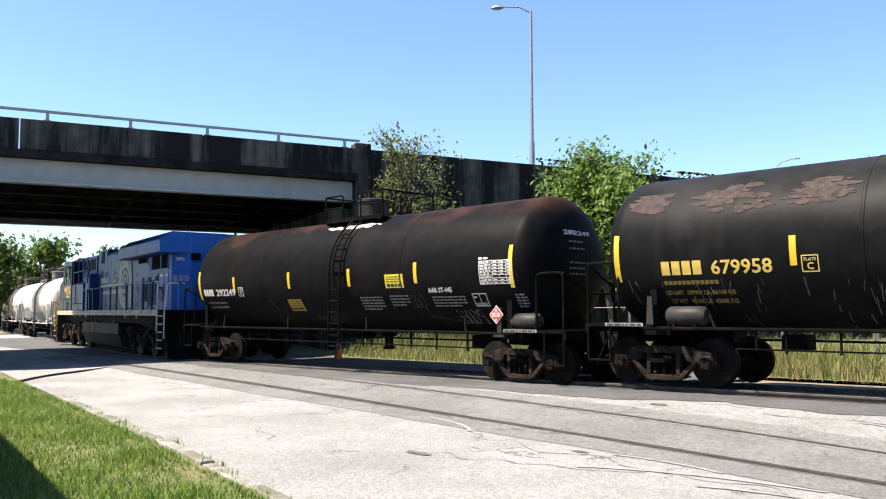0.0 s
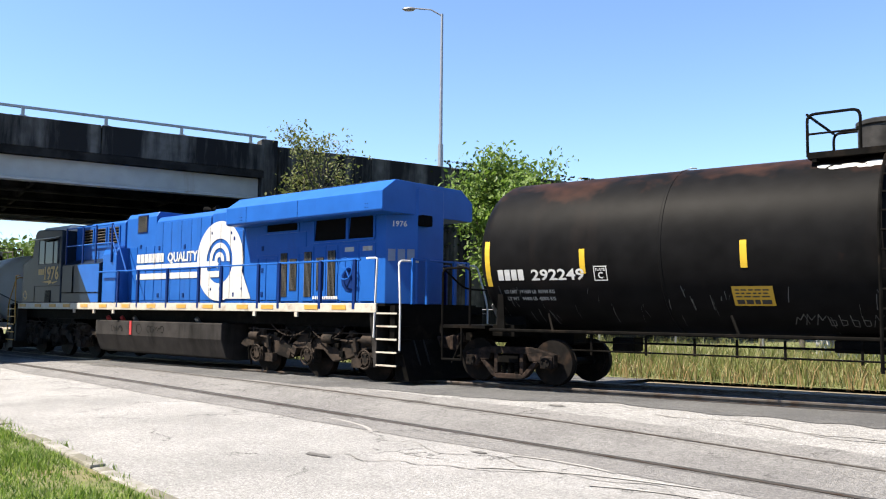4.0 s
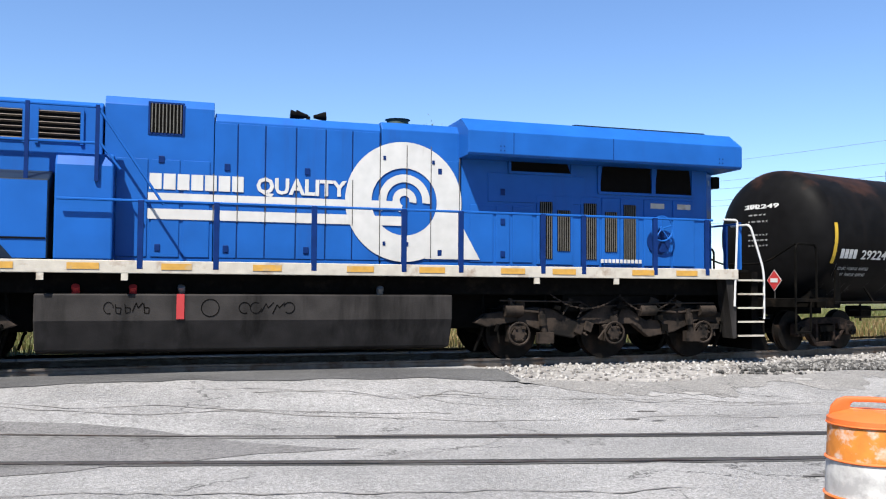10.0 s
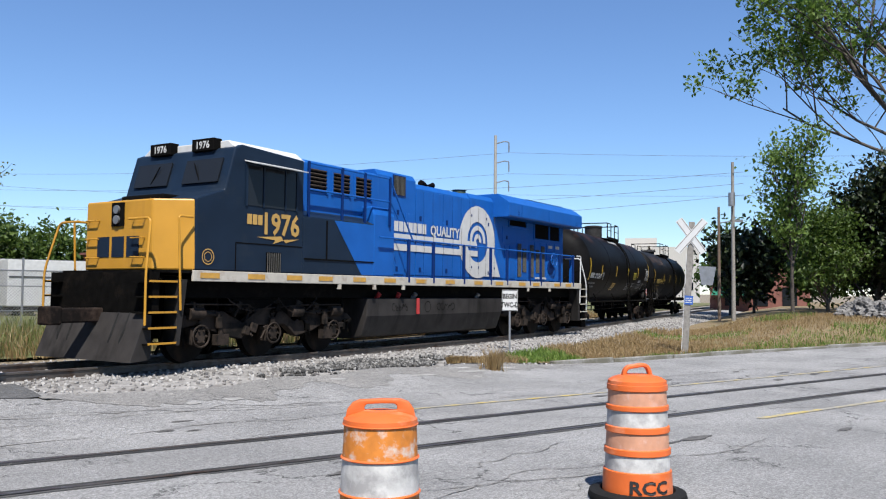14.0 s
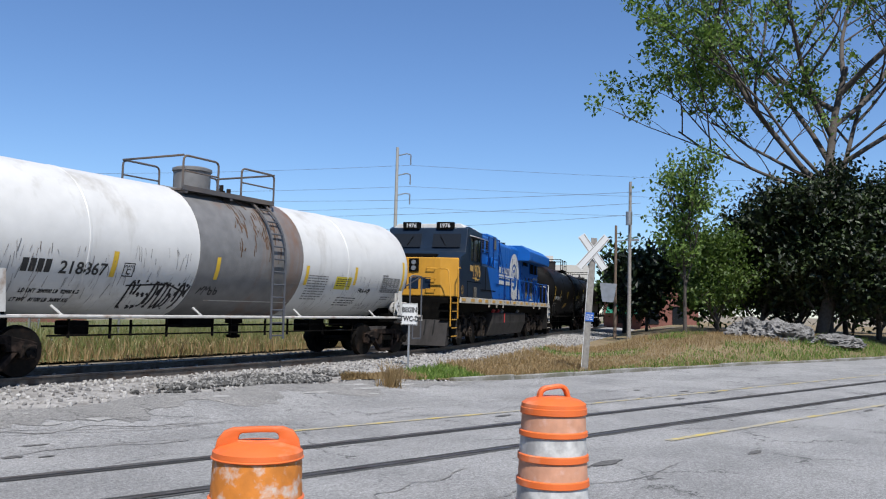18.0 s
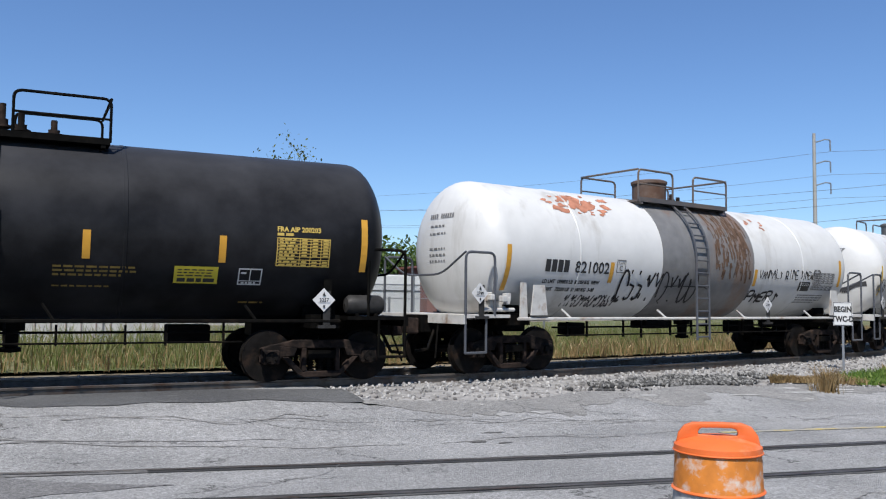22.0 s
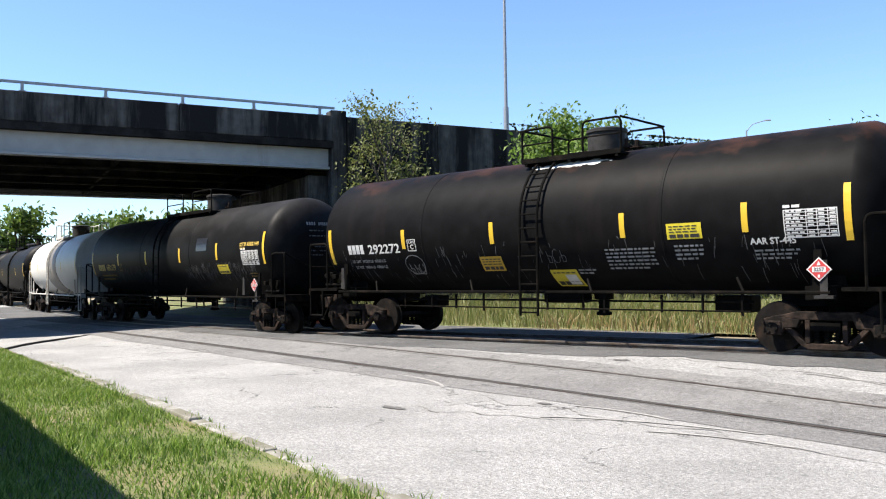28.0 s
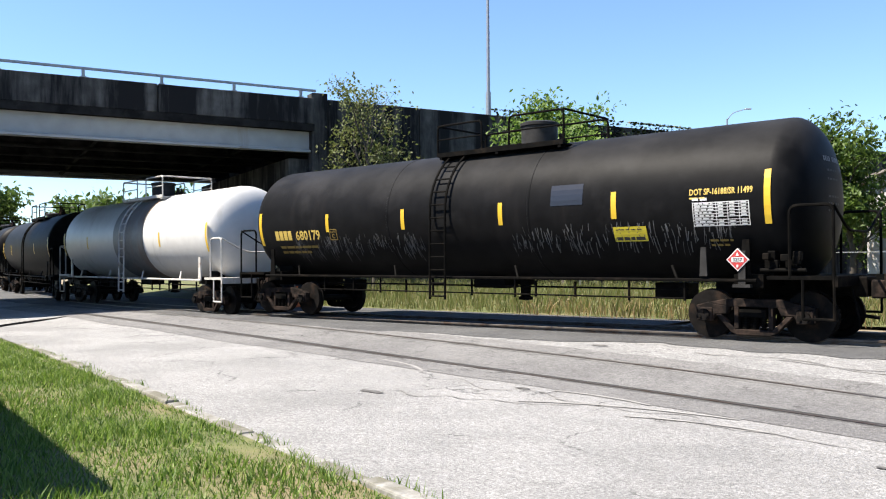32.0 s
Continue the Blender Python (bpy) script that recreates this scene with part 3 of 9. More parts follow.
def island_mat(name, a, b, c, rough=0.95):
    """Colour picked piece by piece between three tones."""
    m = bpy.data.materials.new(name)
    m.use_nodes = True
    nd, lk = m.node_tree.nodes, m.node_tree.links
    a, b, c = dull(a), dull(b), dull(c)
    g = nd.new("ShaderNodeNewGeometry")
    cr = nd.new("ShaderNodeValToRGB")
    cr.color_ramp.elements[0].color, cr.color_ramp.elements[1].color = (*a, 1), (*c, 1)
    cr.color_ramp.elements.new(0.5).color = (*b, 1)
    lk.new(g.outputs["Random Per Island"], cr.inputs[0])
    lk.new(cr.outputs[0], nd["Principled BSDF"].inputs["Base Color"])
    nd["Principled BSDF"].inputs["Roughness"].default_value = rough
    return m


M_BALLAST = island_mat("ballast_pieces", (0.13, 0.12, 0.115), (0.34, 0.325, 0.305), (0.52, 0.5, 0.47))


def ballast_lo(x):
    return road_far(x) - 0.05 if x < 17.3 else track_y(x) - 4.2


strip("ballast_bed", -10, 110, 0.5, lambda x: (ballast_lo(x) if x > 5.2 else track_y(x) - 0.75 - max(0, x - 3.2) * 0.3), lambda x: track_y(x) + 2.4, -0.03 + 0.0, M_STONE,
      "grey crushed-stone railway ballast", "ballast", nv=16)


def pick_ballast(rnd):
    s = rnd.uniform(0.5, 46) if rnd.random() < 0.8 else rnd.uniform(-12, 60)
    lat = rnd.uniform(-2.4, 5.2)
    x, y, a = on_track(s, lat)
    if lat > 0.7 and x < 5.3 and y < track_y(x) - 0.8 - max(0, x - 3.2) * 0.32 + 0.02:
        return None
    if lat > 0.7 and y < ballast_lo(x) + rnd.uniform(-0.25, 0.3):
        return None
    if abs(abs(lat) - 0.7525) < 0.09:
        return None
    return x, y, height(x, y) - 0.02


scatter_stones("ballast_stones", 17000, pick_ballast, "loose grey crushed stones between and beside the rails")


# ---------------------------------------------------------------- kerbs
def kerb_run(name, x0, x1, line, label, width=0.16, rise=0.13):
    root = tagged(new(name), label, "kerb", kind="structure")
    x = x0
    rnd = random.Random(5)
    while x < x1:
        w = rnd.uniform(1.7, 2.6)
        xe = min(x + w, x1)
        ya, yb = line(x), line(xe)
        a = math.atan2(yb - ya, xe - x)
        L = math.hypot(xe - x, yb - ya) - 0.02
        bm = bmesh.new()
        bx(bm, (0, 0, 0), (L, width, 0.3))
        xm, ym = (x + xe) / 2, (ya + yb) / 2
        part("kerb_stone", bm, M_KERB, root, bevel=0.02, at=Matrix.Translation((xm, ym, height(xm, ym) + rise - 0.15 + rnd.uniform(-0.025, 0.015))) @ Matrix.Rotation(a + rnd.uniform(-0.01, 0.01), 4, "Z"))
        x = xe


kerb_run("kerb_street", -17.4, 6, lambda x: kerb_y(x) - 0.06, "weathered broken concrete kerb along the grass verge", rise=0.085)
kerb_run("kerb_lot", 17.3, 58, lambda x: float(np.interp(x, EDGE_X, EDGE_Y)) + 0.08, "pale low concrete kerb beside dry grass", rise=0.1)
strip("verge", -60, 8, 0.5, lambda x: -9.0, lambda x: kerb_y(x) - 0.13, 0.05, M_TURF, "green turf verge behind the kerb", "grass verge", nv=20)
strip("lot_turf", 17.0, 120, 1.0, lambda x: float(np.interp(x, EDGE_X, EDGE_Y)) + 0.15, lambda x: max(track_y(x) - 4.0, float(np.interp(x, EDGE_X, EDGE_Y)) + 0.3), 0.02, M_DRYTURF, "patchy dry turf beside the track", "grass", nv=10)
strip("back_field", -60, 120, 2.0, lambda x: track_y(x) + 3.2, lambda x: track_y(x) + 30, 0.015, M_TURF, "weedy field behind the track", "grass", nv=14)
strip("yellow_line_near", 13.0, 60, 0.5, lambda x: near_y(x) - 1.72, lambda x: near_y(x) - 1.60, 0.009, M_YELLOW, "worn yellow line on the street", "road marking", nv=1)
strip("yellow_line_far", 9.5, 60, 0.5, lambda x: near_y(x) + 1.75 + 0.3 * max(0, (14 - x) / 8), lambda x: near_y(x) + 1.86 + 0.3 * max(0, (14 - x) / 8), 0.009, M_YELLOW, "faded yellow line on the street", "road marking", nv=1)


# ---------------------------------------------------------------- unseen block added behind the street to shade the verge
def shade_block():
    root = thing("building", "unseen plain block behind the verge, added to cast its shadow", "building")
    bm = bmesh.new()
    bx(bm, (-13, -5.0, 2.0), (26, 10, 4.0))
    part("wall", bm, M_WALL, root)
    bm = bmesh.new()
    bx(bm, (-13, -5.0, 4.03), (25.9, 9.9, 0.06))
    part("roof", bm, M_CONC_D, root)
    root.matrix_basis = Matrix.Translation((-6.9, 0.3, 0)) @ Matrix.Rotation(radians(-9.6), 4, "Z")


shade_block()


# ---------------------------------------------------------------- road bridge over the track
def bridge():
    root = thing("road_bridge", "concrete road bridge with grey steel girder and stained parapet", "bridge")
    # local: x along the bridge away from the street, y to the near side negative; origin at the pier
    L0, L1, W = -46.0, 0.0, 14.5
    for i in range(8):
        bm = bmesh.new()
        a, b = L0 + (L1 - L0) * i / 8, L0 + (L1 - L0) * (i + 1) / 8
        bx(bm, ((a + b) / 2, -0.12, 7.68), (b - a - 0.03, 0.26, 0.98))
        part("parapet", bm, M_CONC_D, root, "black-stained concrete parapet", bevel=0.02)
    bm = bmesh.new()
    bx(bm, ((L0 + L1) / 2, W + 0.12, 7.68), (L1 - L0, 0.26, 0.98))
    part("parapet", bm, M_CONC_D, root)
    # deck, inner girders and cross beams take the shade-dark colour
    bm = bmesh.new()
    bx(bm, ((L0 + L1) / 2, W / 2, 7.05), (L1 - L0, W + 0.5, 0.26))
    part("deck", bm, M_SHADED, root, "concrete deck slab, its shade put into the colour")
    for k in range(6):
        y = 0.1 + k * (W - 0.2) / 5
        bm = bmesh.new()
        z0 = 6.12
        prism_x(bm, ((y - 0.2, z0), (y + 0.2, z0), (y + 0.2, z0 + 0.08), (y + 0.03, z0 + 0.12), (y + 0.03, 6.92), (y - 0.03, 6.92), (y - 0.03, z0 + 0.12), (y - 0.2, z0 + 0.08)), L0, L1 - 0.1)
        part("girder", bm, M_GIRDER if k in (0, 5) else M_SHADED, root)
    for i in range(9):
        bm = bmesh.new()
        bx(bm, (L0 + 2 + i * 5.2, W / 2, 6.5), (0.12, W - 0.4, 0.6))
        part("cross_beam", bm, M_SHADED, root)
    # rail on the parapet
    for y in (-0.12, W + 0.12):
        bm = bmesh.new()
        bx(bm, ((L0 + L1) / 2, y, 8.48), (L1 - L0 + 0.2, 0.09, 0.08))
        part("hand_rail", bm, M_GALV, root)
        for i in range(16):
            bm = bmesh.new()
            x = L1 - 0.5 - i * 2.55
            bx(bm, (x, y, 8.3), (0.1, 0.08, 0.34))
            bx(bm, (x, y, 8.19), (0.2, 0.16, 0.03))
            part("rail_post", bm, M_GALV, root)
    # abutment: pier, breast wall and the retaining wall that runs on
    bm = bmesh.new()
    bx(bm, (0.25, 0.1, 4.2), (0.62, 0.6, 8.4))
    part("pier", bm, M_CONC_D, root, bevel=0.03)
    bm = bmesh.new()
    bx(bm, (0.25, W - 0.1, 4.2), (0.62, 0.6, 8.4))
    part("pier", bm, M_CONC_D, root, bevel=0.03)
    bm = bmesh.new()
    bx(bm, (-0.2, W / 2, 2.95), (1.3, W - 0.6, 5.9))
    part("abutment", bm, M_CONC_D, root, bevel=0.03)
    for i in range(9):
        bm = bmesh.new()
        bx(bm, (0.6 + 2.0 + i * 4.0, 0.15, 4.1), (3.97, 0.45, 8.2))
        part("wall_panel", bm, M_CONC_D, root, bevel=0.02)
    bm = bmesh.new()
    bx(bm, (18.5, W - 0.15, 4.1), (36, 0.45, 8.2))
    part("wall_panel", bm, M_CONC_D, root)
    bm = bmesh.new()
    bx(bm, (18.5, W / 2, 7.4), (36, W - 1, 0.3))
    part("roadway", bm, M_CONC_D, root)
    # far support beyond the street
    bm = bmesh.new()
    bx(bm, (L0 - 0.5, W / 2, 3.0), (1.2, W, 6.0))
    part("abutment", bm, M_CONC_D, root)
    root.matrix_basis = Matrix.Translation((-25.65, 19.6, -0.26)) @ Matrix.Rotation(math.atan2(0.957, 0.29), 4, "Z")
    # far side lies to the left of that direction


bridge()


def lamp_post():
    root = thing("street_lamp", "tall grey galvanised street lamp on the bridge approach", "street lamp", at=Matrix.Translation((-29.05, 33.85, 7.95)))
    bm = bmesh.new()
    cy(bm, (0, 0, 0), (0, 0, 9.8), 0.11, 12, 0.07)
    part("pole", bm, M_GALV, root, smooth=True)
    bm = bmesh.new()
    cy(bm, (0, 0, 0), (0, 0, 2.7), 0.17, 12, 0.14)
    part("base", bm, M_GALV, root, smooth=True)
    bm = bmesh.new()
    tube(bm, [(0, 0, 9.7), (-0.5, -0.35, 10.05), (-1.3, -0.95, 10.15)], 0.04, 8)
    part("arm", bm, M_GALV, root, smooth=True)
    bm = bmesh.new()
    zlathe(bm, ((-0.12, 0), (-0.1, 0.12), (0, 0.2), (0.08, 0.14), (0.1, 0)), 16)
    part("head", bm, M_GALV, root, smooth=True, at=Matrix.Translation((-1.45, -1.06, 10.1)) @ Matrix.Rotation(radians(216), 4, "Z") @ Matrix.Diagonal((1.9, 0.8, 1, 1)))


lamp_post()


def back_lamp():
    root = thing("street_lamp", "thin grey street lamp far behind the wall", "street lamp", at=Matrix.Translation((-31.8, 67.7, 0)))
    bm = bmesh.new()
    cy(bm, (0, 0, 0), (0, 0, 13.5), 0.12, 8, 0.07)
    part("pole", bm, M_GALV, root, smooth=True)
    bm = bmesh.new()
    tube(bm, arc3([(0, 0, 13.4), (0.4, 0.22, 14.0), (1.3, 0.7, 14.25)], 4, 0.4), 0.035, 6)
    part("arm", bm, M_GALV, root, smooth=True)
    bm = bmesh.new()
    bx(bm, (1.5, 0.8, 14.25), (0.5, 0.22, 0.1), rz=28)
    part("head", bm, M_GALV, root, bevel=0.03)


back_lamp()


# ---- long seams and cracks in the street paving
def seams():
    rnd = random.Random(12)
    for i in range(11):
        x0 = rnd.uniform(-9, 18)
        x1 = x0 + rnd.uniform(5, 16)
        off = rnd.uniform(1.9, 3.5) if i < 8 else rnd.uniform(-4.2, -1.9)
        k, w = rnd.uniform(0.5, 1.4), rnd.uniform(0.006, 0.014)
        strip("paving_seam", x0, x1, 0.12, lambda x: near_y(x) + off + wob(x, k, 0.35) + wob(x, 6 * k, 0.06) - w * (0.4 + abs(wob(x, 3.1, 3.0))),
              lambda x: near_y(x) + off + wob(x, k, 0.35) + wob(x, 6 * k, 0.06) + w * (0.4 + abs(wob(x, 2.3, 3.0))), 0.009, M_FINE, "thin ragged crack along the street paving", "crack", nv=1)
    for i in range(12):
        xa, ya = rnd.uniform(-8, 16), rnd.uniform(-3.6, 3.6)
        a, w, x1 = rnd.uniform(-1.2, 1.2), rnd.uniform(0.006, 0.014), rnd.uniform(0.8, 2.6)
        strip("paving_crack", xa, xa + x1, 0.08, lambda x: near_y(xa) + ya + (x - xa) * a + wob(x, 2.4, 0.3) + wob(x, 9, 0.05) - w,
              lambda x: near_y(xa) + ya + (x - xa) * a + wob(x, 2.4, 0.3) + wob(x, 9, 0.05) + w, 0.0095, M_FINE, "thin ragged crack across the street paving", "crack", nv=1)
    # worn dark tyre scuffs
    for i in range(4):
        xa, ya, r = rnd.uniform(-14, -2), rnd.uniform(-3.5, -1.8), rnd.uniform(1.2, 3.0)
        a0 = rnd.uniform(0, 3)
        bm = bmesh.new()
        pts = [(xa + r * math.cos(a0 + j * 0.09), near_y(xa) + ya + 0.5 * r * math.sin(a0 + j * 0.09)) for j in range(12)]
        for (x0, y0), (x2, y2) in zip(pts[:-1], pts[1:]):
            if min(y0, y2) < kerb_y(x0) + 0.3:
                continue
            n = math.hypot(x2 - x0, y2 - y0)
            ox, oy = -(y2 - y0) / n * 0.03, (x2 - x0) / n * 0.03
            bm.faces.new([bm.verts.new((x, y, 0.010)) for x, y in ((x0 - ox, y0 - oy), (x2 - ox, y2 - oy), (x2 + ox, y2 + oy), (x0 + ox, y0 + oy))])
        if bm.faces:
            setting("tyre_mark", bm, M_SCUFF, "faint curved tyre scuff on the street", "tyre mark")
        else:
            bm.free()


seams()
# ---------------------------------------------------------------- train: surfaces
# grey tint rising up the shell: the sunlit top put into the colour
M_BLACK = mat("black_tank_paint", (0.0085, 0.0085, 0.0088), 0.5, var=0.25, scale=3, stain=(0.018, 0.0165, 0.016), stain_at=0.62, stain_scale=0.9, bump=0.05, streak=True, spec=0.05, upper_tint=((0.036, 0.035, 0.035), 2.5, 4.0, 0.12))
M_RUSTY = mat("rusty_black_tank_paint", (0.0088, 0.0087, 0.009), 0.5, var=0.25, scale=3, stain=(0.016, 0.013, 0.012), stain_at=0.62, stain_scale=0.9, bump=0.05, streak=True, spec=0.03,
              upper_tint=((0.055, 0.027, 0.02), 3.15, 4.15))
# upper side coloured lighter, as sunlight would show it on even black
M_SEMI = mat("newer_black_tank_paint", (0.010, 0.0103, 0.0115), 0.38, var=0.15, scale=3, stain=(0.011, 0.011, 0.012), stain_at=0.62, stain_scale=1.2, bump=0.04, spec=0.08, upper_tint=((0.07, 0.07, 0.075), 2.2, 3.8, 0.28))
M_GREYT = mat("grey_tank_paint", (0.098, 0.104, 0.118), 0.4, var=0.12, scale=3, stain=(0.13, 0.125, 0.12), stain_at=0.64, stain_scale=0.8, bump=0.04, streak=True, spec=0.12, upper_tint=((0.19, 0.145, 0.11), 3.0, 4.1, 0.1))
M_WHITE = mat("white_tank_paint", (0.74, 0.73, 0.7), 0.42, var=0.05, scale=3, stain=(0.5, 0.47, 0.42), stain_at=0.62, stain_scale=1.1, bump=0.04, streak=True)
M_BAND = mat("weathered_grey_band", (0.2, 0.195, 0.19), 0.5, var=0.18, scale=4, stain=(0.22, 0.12, 0.07), stain_at=0.6, stain_scale=0.9, streak=True)
M_RUSTBAND = mat("rusty_grey_fitting", (0.14, 0.09, 0.065), 0.7, var=0.3, scale=5, stain=(0.1, 0.045, 0.02), stain_at=0.5, stain_scale=2)
M_UNDER = mat("underframe_black", (0.006, 0.0056, 0.005), 0.65, var=0.4, scale=7, stain=(0.022, 0.017, 0.013), stain_at=0.6, stain_scale=3, spec=0.03)
M_RUST = mat("rusty_cast_steel", (0.05, 0.035, 0.028), 0.85, var=0.35, scale=9, stain=(0.014, 0.012, 0.011), stain_at=0.48, stain_scale=4, spec=0.05)
M_ORUST = mat("orange_rust", (0.3, 0.1, 0.04), 0.85, var=0.35, scale=9, stain=(0.12, 0.05, 0.03), stain_at=0.55, stain_scale=4, spec=0.14)
M_WHEEL = mat("wheel_steel", (0.014, 0.0125, 0.0115), 0.6, 0.2, var=0.3, scale=9, stain=(0.04, 0.027, 0.02), stain_at=0.58, stain_scale=4, spec=0.05)
M_WHITEP = mat("white_frame_paint", (0.62, 0.6, 0.56), 0.55, var=0.12, stain=(0.3, 0.2, 0.13), stain_at=0.6, stain_scale=2.5)
M_REFL = mat("yellow_reflector", (0.78, 0.5, 0.03), 0.45, var=0.05, bump=0.0)
M_LETW = mat("white_lettering", (0.72, 0.72, 0.7), 0.6, var=0.12, bump=0.0)
M_LETY = mat("yellow_lettering", (0.72, 0.5, 0.1), 0.6, var=0.12, bump=0.0)
M_LETK = mat("black_lettering", (0.02, 0.02, 0.02), 0.6, var=0.1, bump=0.0)
M_RED = mat("placard_red", (0.55, 0.04, 0.04), 0.5, var=0.05, bump=0.0)
M_YPLATE = mat("yellow_notice", (0.72, 0.58, 0.03), 0.5, var=0.05, bump=0.0)
M_OPLATE = mat("amber_notice", (0.6, 0.36, 0.02), 0.5, var=0.05, bump=0.0)
M_RUBBER = mat("black_rubber", (0.02, 0.02, 0.02), 0.8, var=0.2, spec=0.1)
M_DARKPL = mat("steel_fitting", (0.05, 0.048, 0.046), 0.5, 0.2, var=0.3, spec=0.06)


def sideframe_mesh():
    """Cast side frame of a freight truck, with windows, on its centre."""
    bm = bmesh.new()
    y0, y1 = -0.07, 0.07
    prism(bm, ((-1.1, 0.36), (-0.78, 0.36), (-0.72, 0.46), (-0.5, 0.47), (-0.44, 0.62), (-0.9, 0.68), (-1.1, 0.62)), y0, y1)
    prism(bm, ((1.1, 0.36), (1.1, 0.62), (0.9, 0.68), (0.44, 0.62), (0.5, 0.47), (0.72, 0.46), (0.78, 0.36)), y0, y1)
    prism(bm, ((-0.9, 0.67), (-0.44, 0.61), (0.44, 0.61), (0.9, 0.67), (0.5, 0.76), (-0.5, 0.76)), y0, y1)
    prism(bm, ((-0.72, 0.46), (-0.6, 0.46), (-0.3, 0.16), (-0.42, 0.14)), y0, y1)
    prism(bm, ((0.72, 0.46), (0.42, 0.14), (0.3, 0.16), (0.6, 0.46)), y0, y1)
    prism(bm, ((-0.42, 0.14), (-0.3, 0.2), (0.3, 0.2), (0.42, 0.14), (0.3, 0.09), (-0.3, 0.09)), y0, y1)
    prism(bm, ((-0.36, 0.2), (-0.27, 0.2), (-0.27, 0.62), (-0.36, 0.62)), y0, y1)
    prism(bm, ((0.27, 0.2), (0.36, 0.2), (0.36, 0.62), (0.27, 0.62)), y0, y1)
    return finish(bm, bevel=0.015)


def spring_mesh():
    bm = bmesh.new()
    for x in (-0.17, 0.0, 0.17):
        for k in range(5):
            cy(bm, (x, 0, 0.21 + k * 0.045), (x, 0, 0.235 + k * 0.045), 0.07, 10)
        cy(bm, (x, 0, 0.2), (x, 0, 0.43), 0.045, 8)
    bx(bm, (0, 0, 0.5), (0.5, 0.24, 0.14))
    return finish(bm)


def wheelset_mesh(r=0.455):
    bm = bmesh.new()
    n = 28
    for side in (-1, 1):
        prof = ((-0.07, r * 0.3), (-0.07, r * 0.8), (-0.065, r), (0.055, r), (0.06, r + 0.025), (0.085, r + 0.02), (0.085, r * 0.8), (0.03, r * 0.72), (0.03, r * 0.32), (0.1, r * 0.3))
        rings = []
        for d, q in prof:
            rings.append([bm.verts.new((q * math.cos(2 * math.pi * i / n), -side * (0.77 - d), q * math.sin(2 * math.pi * i / n))) for i in range(n)])
        for a, b in zip(rings[:-1], rings[1:]):
            for i in range(n):
                bm.faces.new((a[i], a[(i + 1) % n], b[(i + 1) % n], b[i]))
        bm.faces.new(rings[0][::-1])
        bm.faces.new(rings[-1])
        for k in range(3):
            a = 2 * math.pi * k / 3
            cy(bm, (0.07 * math.cos(a), -side * 1.12, 0.07 * math.sin(a)), (0.07 * math.cos(a), -side * 1.17, 0.07 * math.sin(a)), 0.025, 6)
        cy(bm, (0, -side * 0.9, 0), (0, -side * 1.15, 0), 0.11, 14)
    cy(bm, (0, -0.95, 0), (0, 0.95, 0), 0.08, 12)
    return finish(bm, smooth=True)


ME_FRAME, ME_SPRING, ME_WHEEL = sideframe_mesh(), spring_mesh(), wheelset_mesh()
ME_FRAME.materials.append(M_RUST)
ME_SPRING.materials.append(M_UNDER)
ME_WHEEL.materials.append(M_WHEEL)
WHEELS = []


def truck(car, x):
    bm = bmesh.new()
    bx(bm, (0, 0, 0.56), (0.4, 1.9, 0.24))
    cy(bm, (0, 0, 0.6), (0, 0, 0.82), 0.3, 14)
    bx(bm, (-0.5, 0, 0.42), (0.14, 1.5, 0.16))
    bx(bm, (0.5, 0, 0.42), (0.14, 1.5, 0.16))
    tk = part("truck", bm, M_UNDER, car, "cast steel two-axle truck", at=Matrix.LocRotScale((x, 0, 0), None, (0.93, 1.0, 0.93)))
    for sy in (-1, 1):
        part("side_frame", ME_FRAME, None, tk, at=Matrix.Translation((0, sy * 1.0, 0)))
        part("spring_pack", ME_SPRING, None, tk, at=Matrix.Translation((0, sy * 0.98, 0)))
        for sx in (-1, 1):
            bm = bmesh.new()
            bx(bm, (sx * 0.92, sy * 1.0, 0.46), (0.3, 0.2, 0.26))
            part("bearing_adapter", bm, M_RUST, tk, bevel=0.03)
    for sx in (-1, 1):
        w = part("wheelset", ME_WHEEL, None, tk, at=Matrix.Translation((sx * 0.92, 0, 0.455)))
        WHEELS.append((w, sx * 0.92, 0.455, 0.423))


